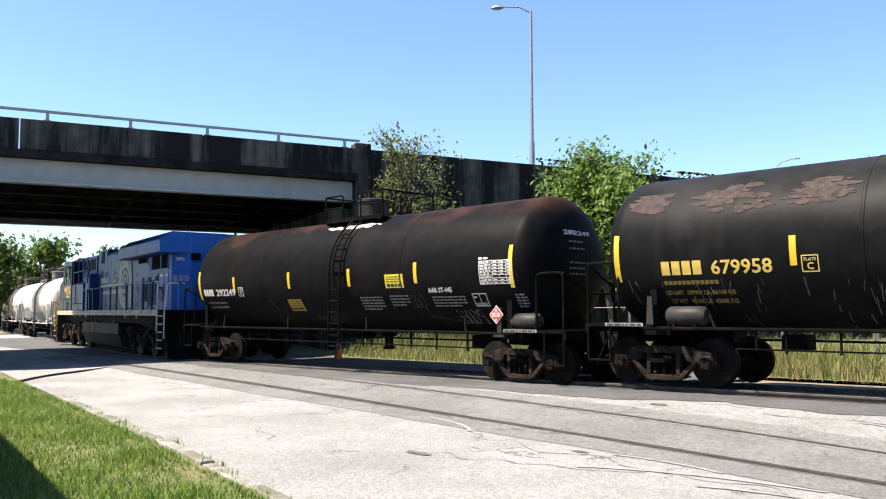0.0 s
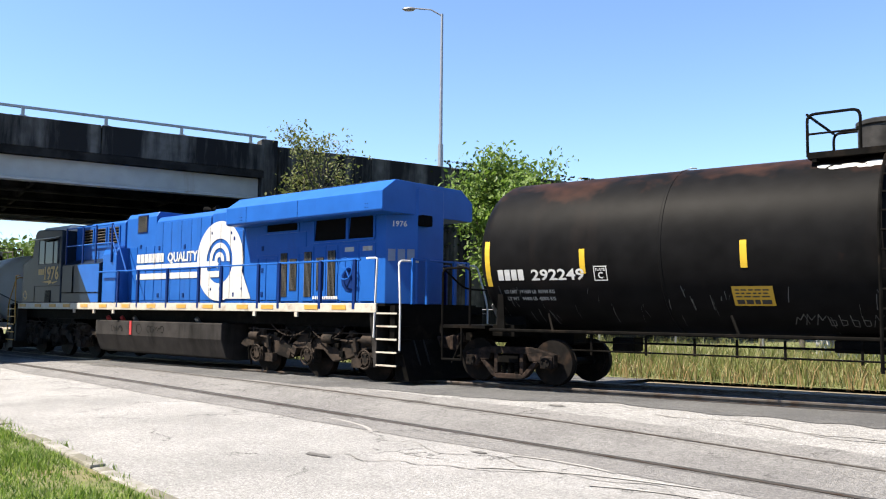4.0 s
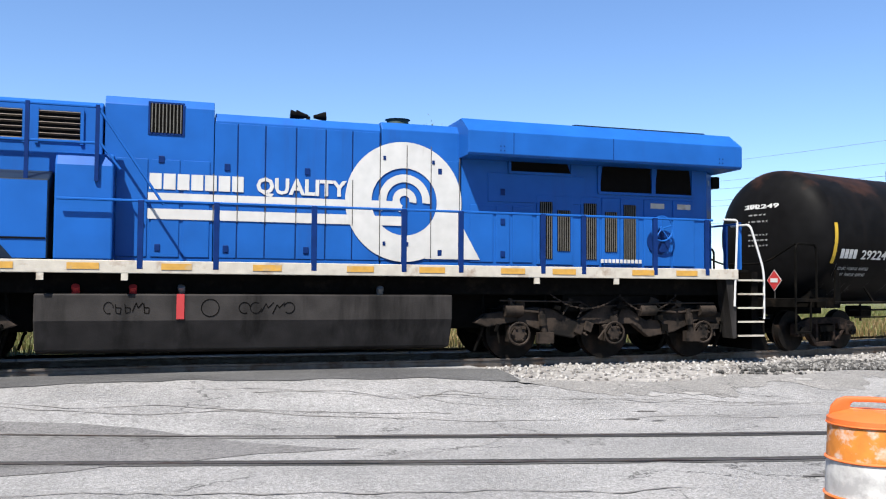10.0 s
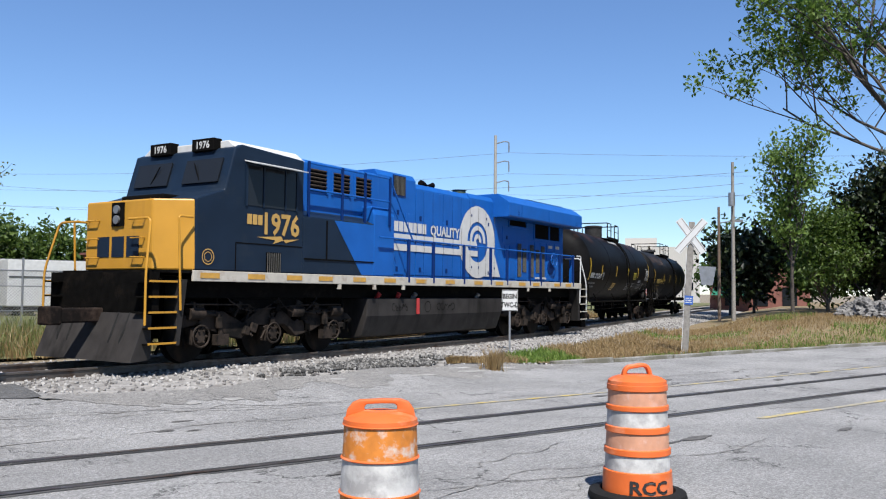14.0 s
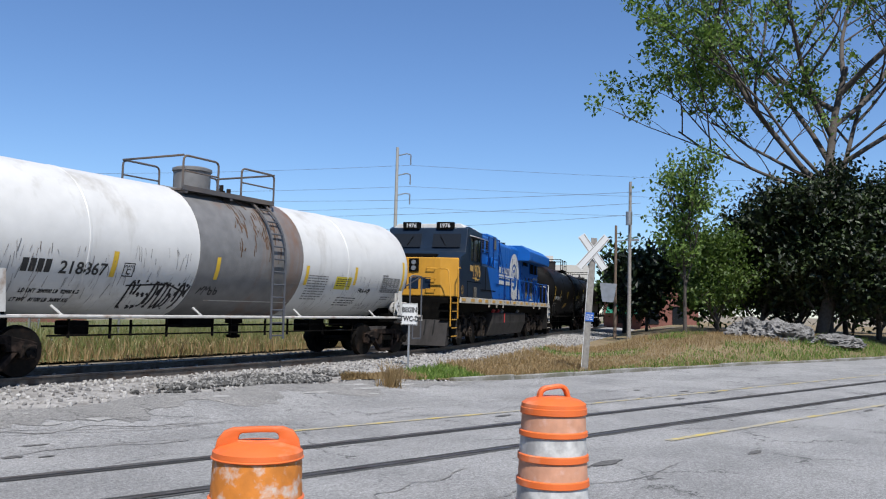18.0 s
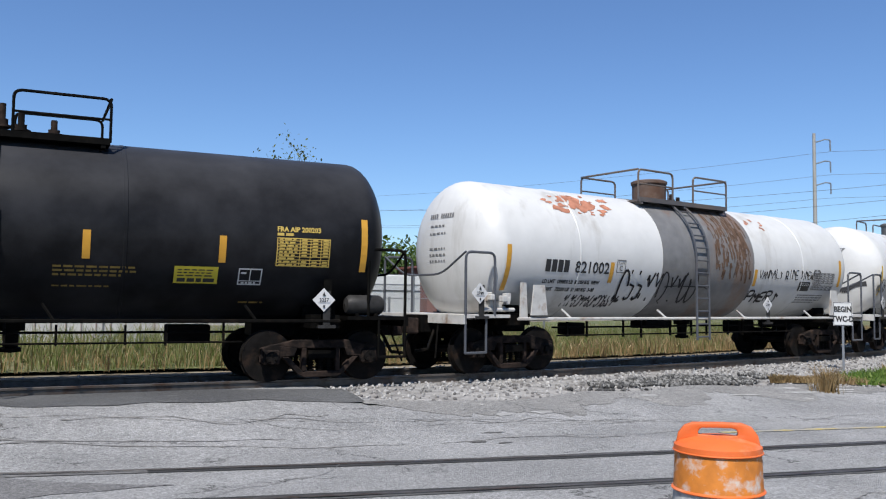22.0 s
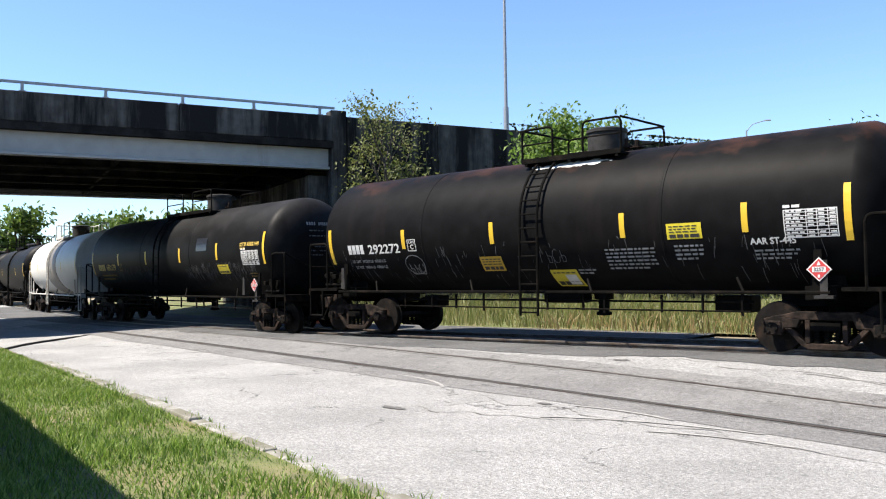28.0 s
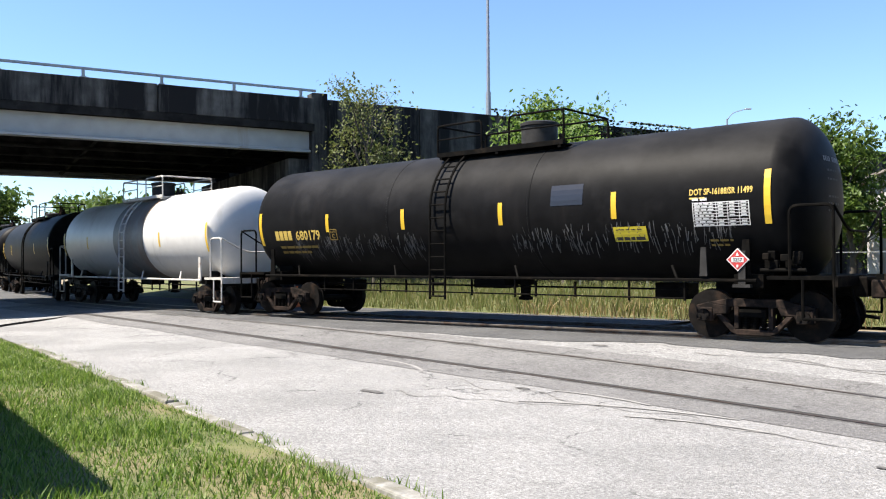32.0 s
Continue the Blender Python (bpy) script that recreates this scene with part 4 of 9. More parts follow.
def tank_car(name, label, body, xt=5.6, R=1.45, zc=2.43, xe=None, bands=(), frame_mat=None, dome="manway", plat=0.7, plat_len=3.4,
             grey=(), ladder=None, hand=None, dome_x=None, dome_mat=None, link=None):
    """A tank car on rails; x forwards along the track, -y towards the street, z 0 on the rail."""
    car = thing(name, label, "tank car", "tank cars of the train")
    fm = frame_mat or M_UNDER
    hm = hand or fm
    xe = xe or xt + 1.02
    dome_d = 0.62
    # shell with dished heads and weld bands
    bm = bmesh.new()
    prof = [(-xe, 0)]
    k = 10
    for i in range(1, k + 1):
        a = math.pi / 2 * i / k
        prof.append((-xe + dome_d * (1 - math.cos(a)), R * math.sin(a) ** 0.86))
    for w in sorted(bands):
        prof += [(w - 0.03, R), (w - 0.02, R + 0.008), (w + 0.02, R + 0.008), (w + 0.03, R)]
    for i in range(k, 0, -1):
        a = math.pi / 2 * i / k
        prof.append((xe - dome_d * (1 - math.cos(a)), R * math.sin(a) ** 0.86))
    prof.append((xe, 0))
    lathe(bm, prof, 56, zc)
    part("tank", bm, body, car, smooth=True)
    for a, b, m_ in grey:
        bm = bmesh.new()
        lathe(bm, ((a, R - 0.02), (a, R + 0.012), (b, R + 0.012), (b, R - 0.02)), 56, zc)
        part("jacket_band", bm, m_, car, "grey weathered band round the tank", smooth=True)
    top = zc + R
    # platform, rails and manway
    p0, p1 = plat - plat_len / 2, plat + plat_len / 2
    for sy in (-1, 1):
        bm = bmesh.new()
        bx(bm, (plat, sy * 0.72, top - 0.12), (plat_len, 0.34, 0.035))
        part("top_platform", bm, hm, car, "grated walkway on top of the tank")
        bm = bmesh.new()
        bx(bm, (plat, sy * 0.9, top - 0.09), (plat_len, 0.02, 0.1))
        part("toe_board", bm, hm, car)
    for x in (p0 + 0.1, plat, p1 - 0.1):
        bm = bmesh.new()
        bx(bm, (x, 0, top - 0.16), (0.07, 1.8, 0.07))
        part("platform_bearer", bm, hm, car)
    for sy in (-1, 1):
        for a, b in ((p0, plat - 0.42), (plat + 0.32, p1)):
            bm = bmesh.new()
            pts = arc3([(a, sy * 0.88, top - 0.1), (a, sy * 0.88, top + 0.58), (b, sy * 0.88, top + 0.58), (b, sy * 0.88, top - 0.1)], 4, 0.18)
            tube(bm, pts, 0.024, 6)
            tube(bm, [(a, sy * 0.88, top + 0.26), (b, sy * 0.88, top + 0.26)], 0.018, 6)
            part("guard_rail", bm, hm, car, smooth=True)
    for x in (p0, p1):
        bm = bmesh.new()
        tube(bm, [(x, -0.88, top + 0.58), (x, 0.88, top + 0.58)], 0.024, 6)
        part("guard_rail", bm, hm, car)
    dx_ = plat - 0.25 if dome_x is None else dome_x
    bm = bmesh.new()
    if dome == "drum":
        zlathe(bm, ((top - 0.1, 0.4), (top + 0.42, 0.4), (top + 0.44, 0.43), (top + 0.5, 0.43), (top + 0.53, 0.36), (top + 0.54, 0)), 24, (dx_, 0))
    else:
        zlathe(bm, ((top - 0.1, 0.36), (top + 0.1, 0.36), (top + 0.11, 0.45), (top + 0.17, 0.45), (top + 0.2, 0.4), (top + 0.25, 0.15), (top + 0.26, 0)), 24, (plat - 0.7, 0))
        for i in range(8):
            a = i * math.pi / 4
            cy(bm, (plat - 0.7 + 0.4 * math.cos(a), 0.4 * math.sin(a), top + 0.08), (plat - 0.7 + 0.4 * math.cos(a), 0.4 * math.sin(a), top + 0.28), 0.025, 6)
    part("manway", bm, dome_mat or M_DARKPL, car, smooth=True)
    for dx, h in ((0.15, 0.55), (0.42, 0.42), (0.9, 0.35)) if dome != "drum" else ((0.75, 0.3), (1.0, 0.24)):
        bm = bmesh.new()
        cy(bm, (plat + dx, 0.1, top - 0.1), (plat + dx, 0.1, top + h * 0.55), 0.09, 10)
        cy(bm, (plat + dx, 0.1, top + h * 0.3), (plat + dx, 0.1, top + h * 0.36), 0.15, 10)
        cy(bm, (plat + dx, 0.1, top + h * 0.5), (plat + dx, 0.1, top + h), 0.05, 8)
        part("valve", bm, M_RUST, car, smooth=True)
    # ladder down the side
    xl = plat - 0.2 if ladder is None else ladder
    bm = bmesh.new()
    for dx in (-0.22, 0.22):
        pts = []
        for i in range(9):
            a = radians(28 + i * 62 / 8)
            pts.append((xl + dx, -(R + 0.09) * math.sin(a), zc + (R + 0.09) * math.cos(a)))
        pts += [(xl + dx, -(R + 0.09), zc - 0.4), (xl + dx, -(R + 0.1), 0.55)]
        tube(bm, pts, 0.028, 6)
    part("ladder_rail", bm, hm, car, smooth=True)
    for i in range(12):
        z = 0.62 + i * 0.285
        y = -(R + 0.09) if z < zc else -math.sqrt(max((R + 0.09) ** 2 - (z - zc) ** 2, 0.2))
        bm = bmesh.new()
        cy(bm, (xl - 0.22, y, z), (xl + 0.22, y, z), 0.018, 6)
        part("rung", bm, hm, car)
    # side rods, sill, saddles, end platforms, couplers
    for sy in (-1, 1):
        bm = bmesh.new()
        tube(bm, [(-xt - 0.2, sy * 1.42, 1.03), (xt + 0.2, sy * 1.42, 1.03)], 0.03, 6)
        part("side_rail", bm, fm, car)
        for x in np.linspace(-xt + 1.2, xt - 1.2, 4):
            bm = bmesh.new()
            cy(bm, (x, sy * 1.42, 1.03), (x - 0.16, sy * 1.3, 1.28 + (zc - 2.43)), 0.025, 6)
            part("rail_bracket", bm, fm, car)
    for sx in (-1, 1):
        bm = bmesh.new()
        bx(bm, (sx * (xt + 0.3), 0, 0.92), (2.6, 0.55, 0.34))
        part("stub_sill", bm, M_UNDER, car, bevel=0.02)
        bm = bmesh.new()
        bx(bm, (sx * xt, 0, 1.02), (0.5, 2.5, 0.22))
        prism(bm, [(sx * xt + u, v) for u, v in ((-0.3, 1.1), (0.3, 1.1), (0.25, 1.5), (-0.25, 1.5))], -0.9, 0.9)
        part("bolster", bm, M_UNDER, car)
        bm = bmesh.new()
        bx(bm, (sx * (xt + 0.9), 0, 1.08), (1.1, 2.75, 0.06))
        bx(bm, (sx * (xt + 1.42), 0, 1.02), (0.08, 2.75, 0.16))
        part("end_platform", bm, fm, car)
        for sy in (-1, 1):
            bm = bmesh.new()
            xa = sx * (xt + 0.75)
            prism(bm, [(sx * (xt - 0.1), 1.05), (sx * (xt + 0.08), 1.05), (sx * (xt + 0.06), 1.72), (sx * (xt - 0.06), 1.72)], sy * 1.32, sy * 1.36)
            part("saddle_gusset", bm, fm, car)
            bm = bmesh.new()
            xb = sx * (xt + 1.4)
            tube(bm, arc3([(sx * (xt + 0.72), sy * 1.36, 1.08), (sx * (xt + 0.72), sy * 1.36, 2.25), (xb, sy * 1.36, 2.25), (xb, sy * 1.36, 1.0)], 4, 0.2), 0.026, 6)
            part("corner_handhold", bm, hm, car, smooth=True)
            bm = bmesh.new()
            tube(bm, [(sx * (xt + 0.92), sy * 1.36, 1.05), (sx * (xt + 0.92), sy * 1.36, 0.42), (xb, sy * 1.36, 0.42), (xb, sy * 1.36, 1.05)], 0.024, 6)
            part("sill_step", bm, hm, car)
        bm = bmesh.new()
        tube(bm, arc3([(xb, -1.36, 2.25), (xb, -0.6, 1.85), (xb, 0.6, 1.85), (xb, 1.36, 2.25)], 3, 0.3), 0.022, 6)
        part("end_handrail", bm, hm, car)
        bm = bmesh.new()
        bx(bm, (sx * (xt + 1.5), 0, 0.88), (0.5, 0.2, 0.24))
        bx(bm, (sx * (xt + 1.72), -0.06, 0.88), (0.22, 0.36, 0.3), rz=sx * 12)
        part("coupler", bm, link or M_RUST, car, bevel=0.03)
        bm = bmesh.new()
        tube(bm, [(sx * (xt + 1.35), -0.35, 0.85), (sx * (xt + 1.55), -0.4, 0.45), (sx * (xt + 1.8), -0.35, 0.42)], 0.03, 6)
        tube(bm, [(sx * (xt + 1.42), -0.55, 0.95), (sx * (xt + 1.62), -0.75, 0.3)], 0.018, 6)
        part("brake_hose", bm, M_UNDER, car)
    # brake gear hung under the tank
    for y_, z_, r_ in ((-0.75, 0.84, 0.02), (-0.9, 0.68, 0.016)):
        bm = bmesh.new()
        tube(bm, [(-xt + 1.3, y_, z_), (xt - 1.3, y_, z_)], r_, 6)
        part("brake_rod", bm, M_UNDER, car)
    rnd = random.Random(name + label)
    for i in range(11):
        x = -xt + 1.6 + i * (2 * xt - 3.2) / 10 + rnd.uniform(-0.25, 0.25)
        bm = bmesh.new()
        bx(bm, (x, -0.8, 0.8), (0.035, 0.04, 0.3 + rnd.uniform(0, 0.12)))
        part("hanger", bm, M_UNDER, car)
    for x, y_, z_, d in ((xt - 2.0, 0.2, 0.78, (0.7, 0.5, 0.32)), (-xt + 2.2, -0.4, 0.8, (0.45, 0.4, 0.26)), (plat - 0.5, -0.3, 0.88, (0.9, 0.5, 0.2))):
        bm = bmesh.new()
        bx(bm, (x, y_, z_), d)
        part("brake_cylinder", bm, M_UNDER, car, bevel=0.03)
    bm = bmesh.new()
    zlathe(bm, ((1.0, 0.2), (0.85, 0.2), (0.84, 0.12), (0.6, 0.11), (0.58, 0.16), (0.52, 0.16), (0.5, 0)), 14, (0.9, 0))
    part("bottom_outlet", bm, M_UNDER, car, smooth=True)
    truck(car, -xt)
    truck(car, xt)
    car["R"], car["zc"] = R, zc
    return car


def on_shell(R, zc, x0=0.0, lift=0.006):
    """Places (along the car, height) on the street side of a tank."""
    def place(u, v):
        h = max(min((v - zc) / R, 0.97), -0.97)
        c = math.sqrt(1 - h * h)
        return (x0 + u, -(R + lift) * c, zc + (R + lift) * h)
    return place


# ---------------------------------------------------------------- the cars, in the order of the train: offset of the centre, half distance of the trucks
def plan():
    return [
        # name, centre, half truck distance
        ("U", 30.15, 5.6), ("T", 14.95, 6.3), ("G", -22.6, 6.1), ("E", -37.75, 5.5), ("V", -52.6, 5.6), ("P", -68.4, 6.5), ("S", -83.9, 5.7), ("W", -99.7, 6.4),
        ("H", -115.3, 5.6), ("K", -130.3, 5.6), ("L", -145.3, 5.6),
    ]


CARS = {}


def build_cars():
    d = dict((n, xt) for n, _, xt in plan())
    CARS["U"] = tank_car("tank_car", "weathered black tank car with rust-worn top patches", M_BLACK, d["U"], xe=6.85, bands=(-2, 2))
    CARS["T"] = tank_car("tank_car", "black tank car with rusty streaks along its top", M_RUSTY, d["T"], R=1.5, zc=2.5, xe=7.08, bands=(-3, 3), dome="drum", plat=0.45, plat_len=2.4, ladder=0.6, dome_x=0.22)
    CARS["G"] = tank_car("tank_car", "white tank car with a stained grey centre band and graffiti", M_WHITE, d["G"], R=1.4, zc=2.36, xe=7.1, bands=(-4.4, 3.6), dome="drum", plat=-0.35, plat_len=2.9, ladder=0.65, frame_mat=M_WHITEP, grey=((-1.75, 1.65, M_BAND),), hand=M_GREYT, dome_x=-0.65, dome_mat=M_BAND)
    CARS["E"] = tank_car("tank_car", "white tank car with a rusty grey centre band and black graffiti", M_WHITE, d["E"], R=1.4, zc=2.36, bands=(-4, 4), plat=-0.1, plat_len=3.2, ladder=-0.25, frame_mat=M_WHITEP, grey=((-1.5, 1.85, M_BAND),), hand=M_GREYT, dome="drum", dome_x=-0.3, dome_mat=M_RUSTBAND)
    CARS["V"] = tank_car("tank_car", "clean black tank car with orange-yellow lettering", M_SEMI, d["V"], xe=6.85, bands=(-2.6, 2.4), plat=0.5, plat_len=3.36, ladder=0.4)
    CARS["P"] = tank_car("tank_car", "grey tank car with large white lettering", M_GREYT, d["P"], R=1.42, zc=2.36, bands=(-4.5, -2.0, 2.0, 4.6), dome="drum", plat=0.05, ladder=0.45, dome_x=-0.75, link=M_ORUST)
    CARS["S"] = tank_car("tank_car", "black tank car with rusty top and outline graffiti", M_RUSTY, d["S"], xe=6.85, bands=(-3, 3), dome="drum", plat=0.7, plat_len=2.4, ladder=0.1, dome_x=1.05)
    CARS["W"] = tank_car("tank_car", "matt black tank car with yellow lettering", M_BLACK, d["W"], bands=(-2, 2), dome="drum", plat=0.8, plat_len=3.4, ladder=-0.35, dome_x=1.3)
    CARS["H"] = tank_car("tank_car", "white tank car with a grey centre band", M_WHITE, d["H"], frame_mat=M_WHITEP, grey=((-1.0, 1.6, M_BAND),), dome="drum", plat=0.2)
    CARS["K"] = tank_car("tank_car", "sooty black tank car under the bridge", M_BLACK, d["K"])
    CARS["L"] = tank_car("tank_car", "black tank car at the end of the visible train", M_BLACK, d["L"])


build_cars()
# ---------------------------------------------------------------- locomotive
M_BLUE = mat("locomotive_blue", (0.012, 0.125, 0.48), 0.4, var=0.10, scale=2, stain=(0.018, 0.095, 0.36), stain_at=0.64, stain_scale=1.2, bump=0.03, streak=True, spec=0.16)
M_DBLUE = mat("dark_blue_fitting", (0.005, 0.03, 0.15), 0.45, var=0.15, bump=0.0, spec=0.1)
M_NAVY = mat("locomotive_navy", (0.012, 0.024, 0.046), 0.4, var=0.14, scale=2, stain=(0.026, 0.036, 0.05), stain_at=0.62, bump=0.03, spec=0.14)
M_GOLD = mat("locomotive_yellow", (0.62, 0.31, 0.035), 0.42, var=0.08, scale=2, stain=(0.42, 0.22, 0.04), stain_at=0.66, bump=0.03, streak=True, spec=0.3)
M_TANKG = mat("fuel_tank_grey", (0.045, 0.041, 0.039), 0.6, var=0.25, scale=3, stain=(0.014, 0.013, 0.012), stain_at=0.55, streak=True, spec=0.1)
M_TRUCKG = mat("grimy_truck_frame", (0.06, 0.046, 0.037), 0.75, var=0.35, scale=6, stain=(0.014, 0.013, 0.012), stain_at=0.5, stain_scale=3, spec=0.06)
M_SILL = mat("sill_white", (0.62, 0.57, 0.48), 0.5, var=0.12, stain=(0.28, 0.18, 0.11), stain_at=0.6, stain_scale=2)
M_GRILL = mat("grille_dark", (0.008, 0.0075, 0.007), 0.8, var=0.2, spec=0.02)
M_SLAT = mat("louvre_bronze", (0.085, 0.06, 0.042), 0.6, var=0.2)
M_GREYSL = mat("grille_bar_grey", (0.12, 0.115, 0.10), 0.6, var=0.2)
M_GLASS = glass_dark("cab_glass")
M_SILLREFL = mat("dirty_amber_reflector", (0.66, 0.36, 0.06), 0.5, var=0.15, scale=9, stain=(0.5, 0.4, 0.25), stain_at=0.62, stain_scale=4, bump=0.0)
M_ROOFW = mat("white_roof", (0.72, 0.72, 0.7), 0.5, var=0.08)
M_LOGO = mat("logo_white", (0.7, 0.69, 0.66), 0.5, var=0.08, scale=4, stain=(0.42, 0.4, 0.36), stain_at=0.66, stain_scale=1.6, bump=0.0, streak=True)
M_LOGOY = mat("logo_yellow", (0.6, 0.36, 0.09), 0.5, var=0.1, bump=0.0)
M_FADEDW = mat("faded_white_mark", (0.2, 0.25, 0.36), 0.6, var=0.1, bump=0.0)
M_GAP = mat("door_gap_grime", (0.1, 0.095, 0.09), 0.8, var=0.4, scale=12, bump=0.0, spec=0.1)
M_SEAM = mat("door_seam_shadow", (0.004, 0.03, 0.15), 0.7, var=0.1, bump=0.0, spec=0.1)


def disc_sector(bm, cx, cz, r0, r1, a0, a1, y, n=40):
    va, vb = [], []
    for i in range(n + 1):
        a = radians(a0 + (a1 - a0) * i / n)
        va.append(bm.verts.new((cx + r0 * math.cos(a), y, cz + r0 * math.sin(a))))
        vb.append(bm.verts.new((cx + r1 * math.cos(a), y, cz + r1 * math.sin(a))))
    for i in range(n):
        bm.faces.new((va[i], vb[i], vb[i + 1], va[i + 1]))


def block_word(bm, x0, x1, z0, z1, n, place, gap=0.18, skip=()):
    """A brand word as a row of plain blocks."""
    w = (x1 - x0) / n
    for i in range(n):
        if i in skip:
            continue
        add_rect(bm, x0 + i * w, x0 + (i + 1 - gap) * w, z0, z1, place)


def loco():
    car = thing("locomotive", "blue and navy diesel locomotive with yellow nose and white logo", "locomotive")
    y = 0.95
    P = lambda u, v: (u, -0.966, v)
    bm = bmesh.new()
    bx(bm, (0, 0, 1.38), (18.6, 2.3, 0.34))
    part("underframe", bm, M_UNDER, car)
    for sy in (-1, 1):
        bm = bmesh.new()
        bx(bm, (0.35, sy * 1.5, 1.62), (17.9, 0.05, 0.2))
        part("side_sill", bm, M_SILL, car, "white sill stripe with grime", bevel=0.01)
        for x in (-8.2, -7.0, -5.9, -4.9, -3.7, -2.5, -1.13, 0.28, 1.82, 3.08, 4.58, 5.58, 7.2, 8.14):
            bm = bmesh.new()
            bx(bm, (x, sy * 1.529, 1.63), (0.46, 0.012, 0.1))
            part("reflector", bm, M_SILLREFL, car)
        for x in (-4.4, -3.1, -1.9, 5.05, 6.65):
            bm = bmesh.new()
            bx(bm, (x, sy * 1.5, 1.47), (0.1, 0.04, 0.12))
            part("jack_pad", bm, M_SILL, car)
    bm = bmesh.new()
    bx(bm, (0.2, 0, 1.69), (18.7, 3.0, 0.05))
    part("walkway", bm, M_UNDER, car)
    # long hood, section by section
    for nm, x0, x1, top in (("engine_hood", -0.55, 2.28, 4.24), ("exhaust_hood", 2.3, 3.78, 4.28), ("blower_hood", -2.28, -0.57, 4.42)):
        bm = bmesh.new()
        prism_x(bm, ((-y, 1.72), (y, 1.72), (y, top - 0.14), (y - 0.1, top), (-y + 0.1, top), (-y, top - 0.14)), x0, x1)
        part(nm, bm, M_BLUE, car, bevel=0.012)
    # radiator hood, with its rear corners cut off at an angle
    bm = bmesh.new()
    plan_xy = ((3.8, -y), (8.98, -y), (9.46, -0.42), (9.46, 0.42), (8.98, y), (3.8, y))
    lo_ = [bm.verts.new((u, v, 1.72)) for u, v in plan_xy]
    hi_ = [bm.verts.new((u, v, 4.28)) for u, v in plan_xy]
    bm.faces.new(lo_[::-1])
    bm.faces.new(hi_)
    for i in range(6):
        bm.faces.new((lo_[i], lo_[(i + 1) % 6], hi_[(i + 1) % 6], hi_[i]))
    part("radiator_hood", bm, M_BLUE, car, bevel=0.012)
    # doors: raised panels with dark seams between, latches
    seams = (-0.57, -0.18, 0.28, 0.80, 1.31, 1.78, 2.27, 2.76, 3.21, 3.75)
    for sy in (-1, 1):
        for a, b in zip(seams[:-1], seams[1:]):
            ztop = 4.06 if b < 2.3 else 3.62
            bm = bmesh.new()
            bx(bm, ((a + b) / 2, sy * 0.952, (1.8 + ztop) / 2), (b - a - 0.022, 0.02, ztop - 1.8))
            part("engine_door", bm, M_BLUE, car, bevel=0.006)
            bm = bmesh.new()
            bx(bm, (b, sy * 0.951, (1.8 + ztop) / 2), (0.014, 0.012, ztop - 1.8))
            part("door_seam", bm, M_SEAM, car)
        for x, z in ((-0.35, 3.32), (0.99, 3.31), (-0.36, 1.95), (0.98, 1.95), (3.38, 3.42), (3.38, 1.95), (-1.4, 3.4), (-1.44, 1.95), (4.6, 1.95), (4.6, 2.55), (4.6, 3.1)):
            bm = bmesh.new()
            bx(bm, (x, sy * 0.967, z), (0.09, 0.025, 0.12))
            part("door_latch", bm, M_DBLUE, car, bevel=0.008)
        for x0, x1, z0, z1 in ((-2.1, -1.6, 1.8, 3.4), (-1.56, -1.1, 1.8, 3.4), (-1.06, -0.62, 1.8, 3.4), (3.95, 4.42, 1.8, 2.85), (4.46, 4.75, 1.8, 2.85), (4.79, 5.2, 1.8, 2.85), (4.3, 6.3, 2.92, 3.45)):
            bm = bmesh.new()
            bx(bm, ((x0 + x1) / 2, sy * 0.955, (z0 + z1) / 2), (x1 - x0 - 0.02, 0.022, z1 - z0))
            part("body_panel", bm, M_BLUE, car, bevel=0.006)
        # window-like vents
        for x0, x1, z0, z1, n in ((-1.59, -1.08, 3.84, 4.32, 9),):
            bm = bmesh.new()
            bx(bm, ((x0 + x1) / 2, sy * 0.955, (z0 + z1) / 2), (x1 - x0 + 0.06, 0.02, z1 - z0 + 0.06))
            part("vent_frame", bm, M_DBLUE, car)
            bm = bmesh.new()
            bx(bm, ((x0 + x1) / 2, sy * 0.962, (z0 + z1) / 2), (x1 - x0, 0.012, z1 - z0))
            part("vent_dark", bm, M_GRILL, car)
            for i in range(n):
                bm = bmesh.new()
                bx(bm, (x0 + (i + 0.5) * (x1 - x0) / n, sy * 0.972, (z0 + z1) / 2), (0.016, 0.012, z1 - z0))
                part("vent_bar", bm, M_GREYSL, car)
        for poly in (((4.76, 3.5), (5.98, 3.5), (5.86, 3.82), (4.76, 3.82)), ((6.6, 3.19), (7.72, 3.19), (7.7, 3.7), (6.66, 3.7)), ((7.8, 3.19), (8.62, 3.19), (8.58, 3.7), (7.86, 3.7))):
            bm = bmesh.new()
            ya, yb = sorted((sy * 0.95, sy * 0.962))
            prism(bm, poly, ya, yb)
            part("radiator_intake", bm, M_GRILL, car, "black screened intake")
            x0, x1 = min(p[0] for p in poly), max(p[0] for p in poly)
            z0, z1 = min(p[1] for p in poly), max(p[1] for p in poly)
            bm = bmesh.new()
            for a, b, c, d in ((x0 - 0.04, x1 + 0.04, z0 - 0.05, z0), (x0 - 0.04, x1 + 0.04, z1, z1 + 0.04), (x0 - 0.05, x0, z0, z1), (x1, x1 + 0.05, z0, z1)):
                bx(bm, ((a + b) / 2, sy * 0.97, (c + d) / 2), (b - a, 0.03, d - c))
            part("intake_frame", bm, M_BLUE, car)
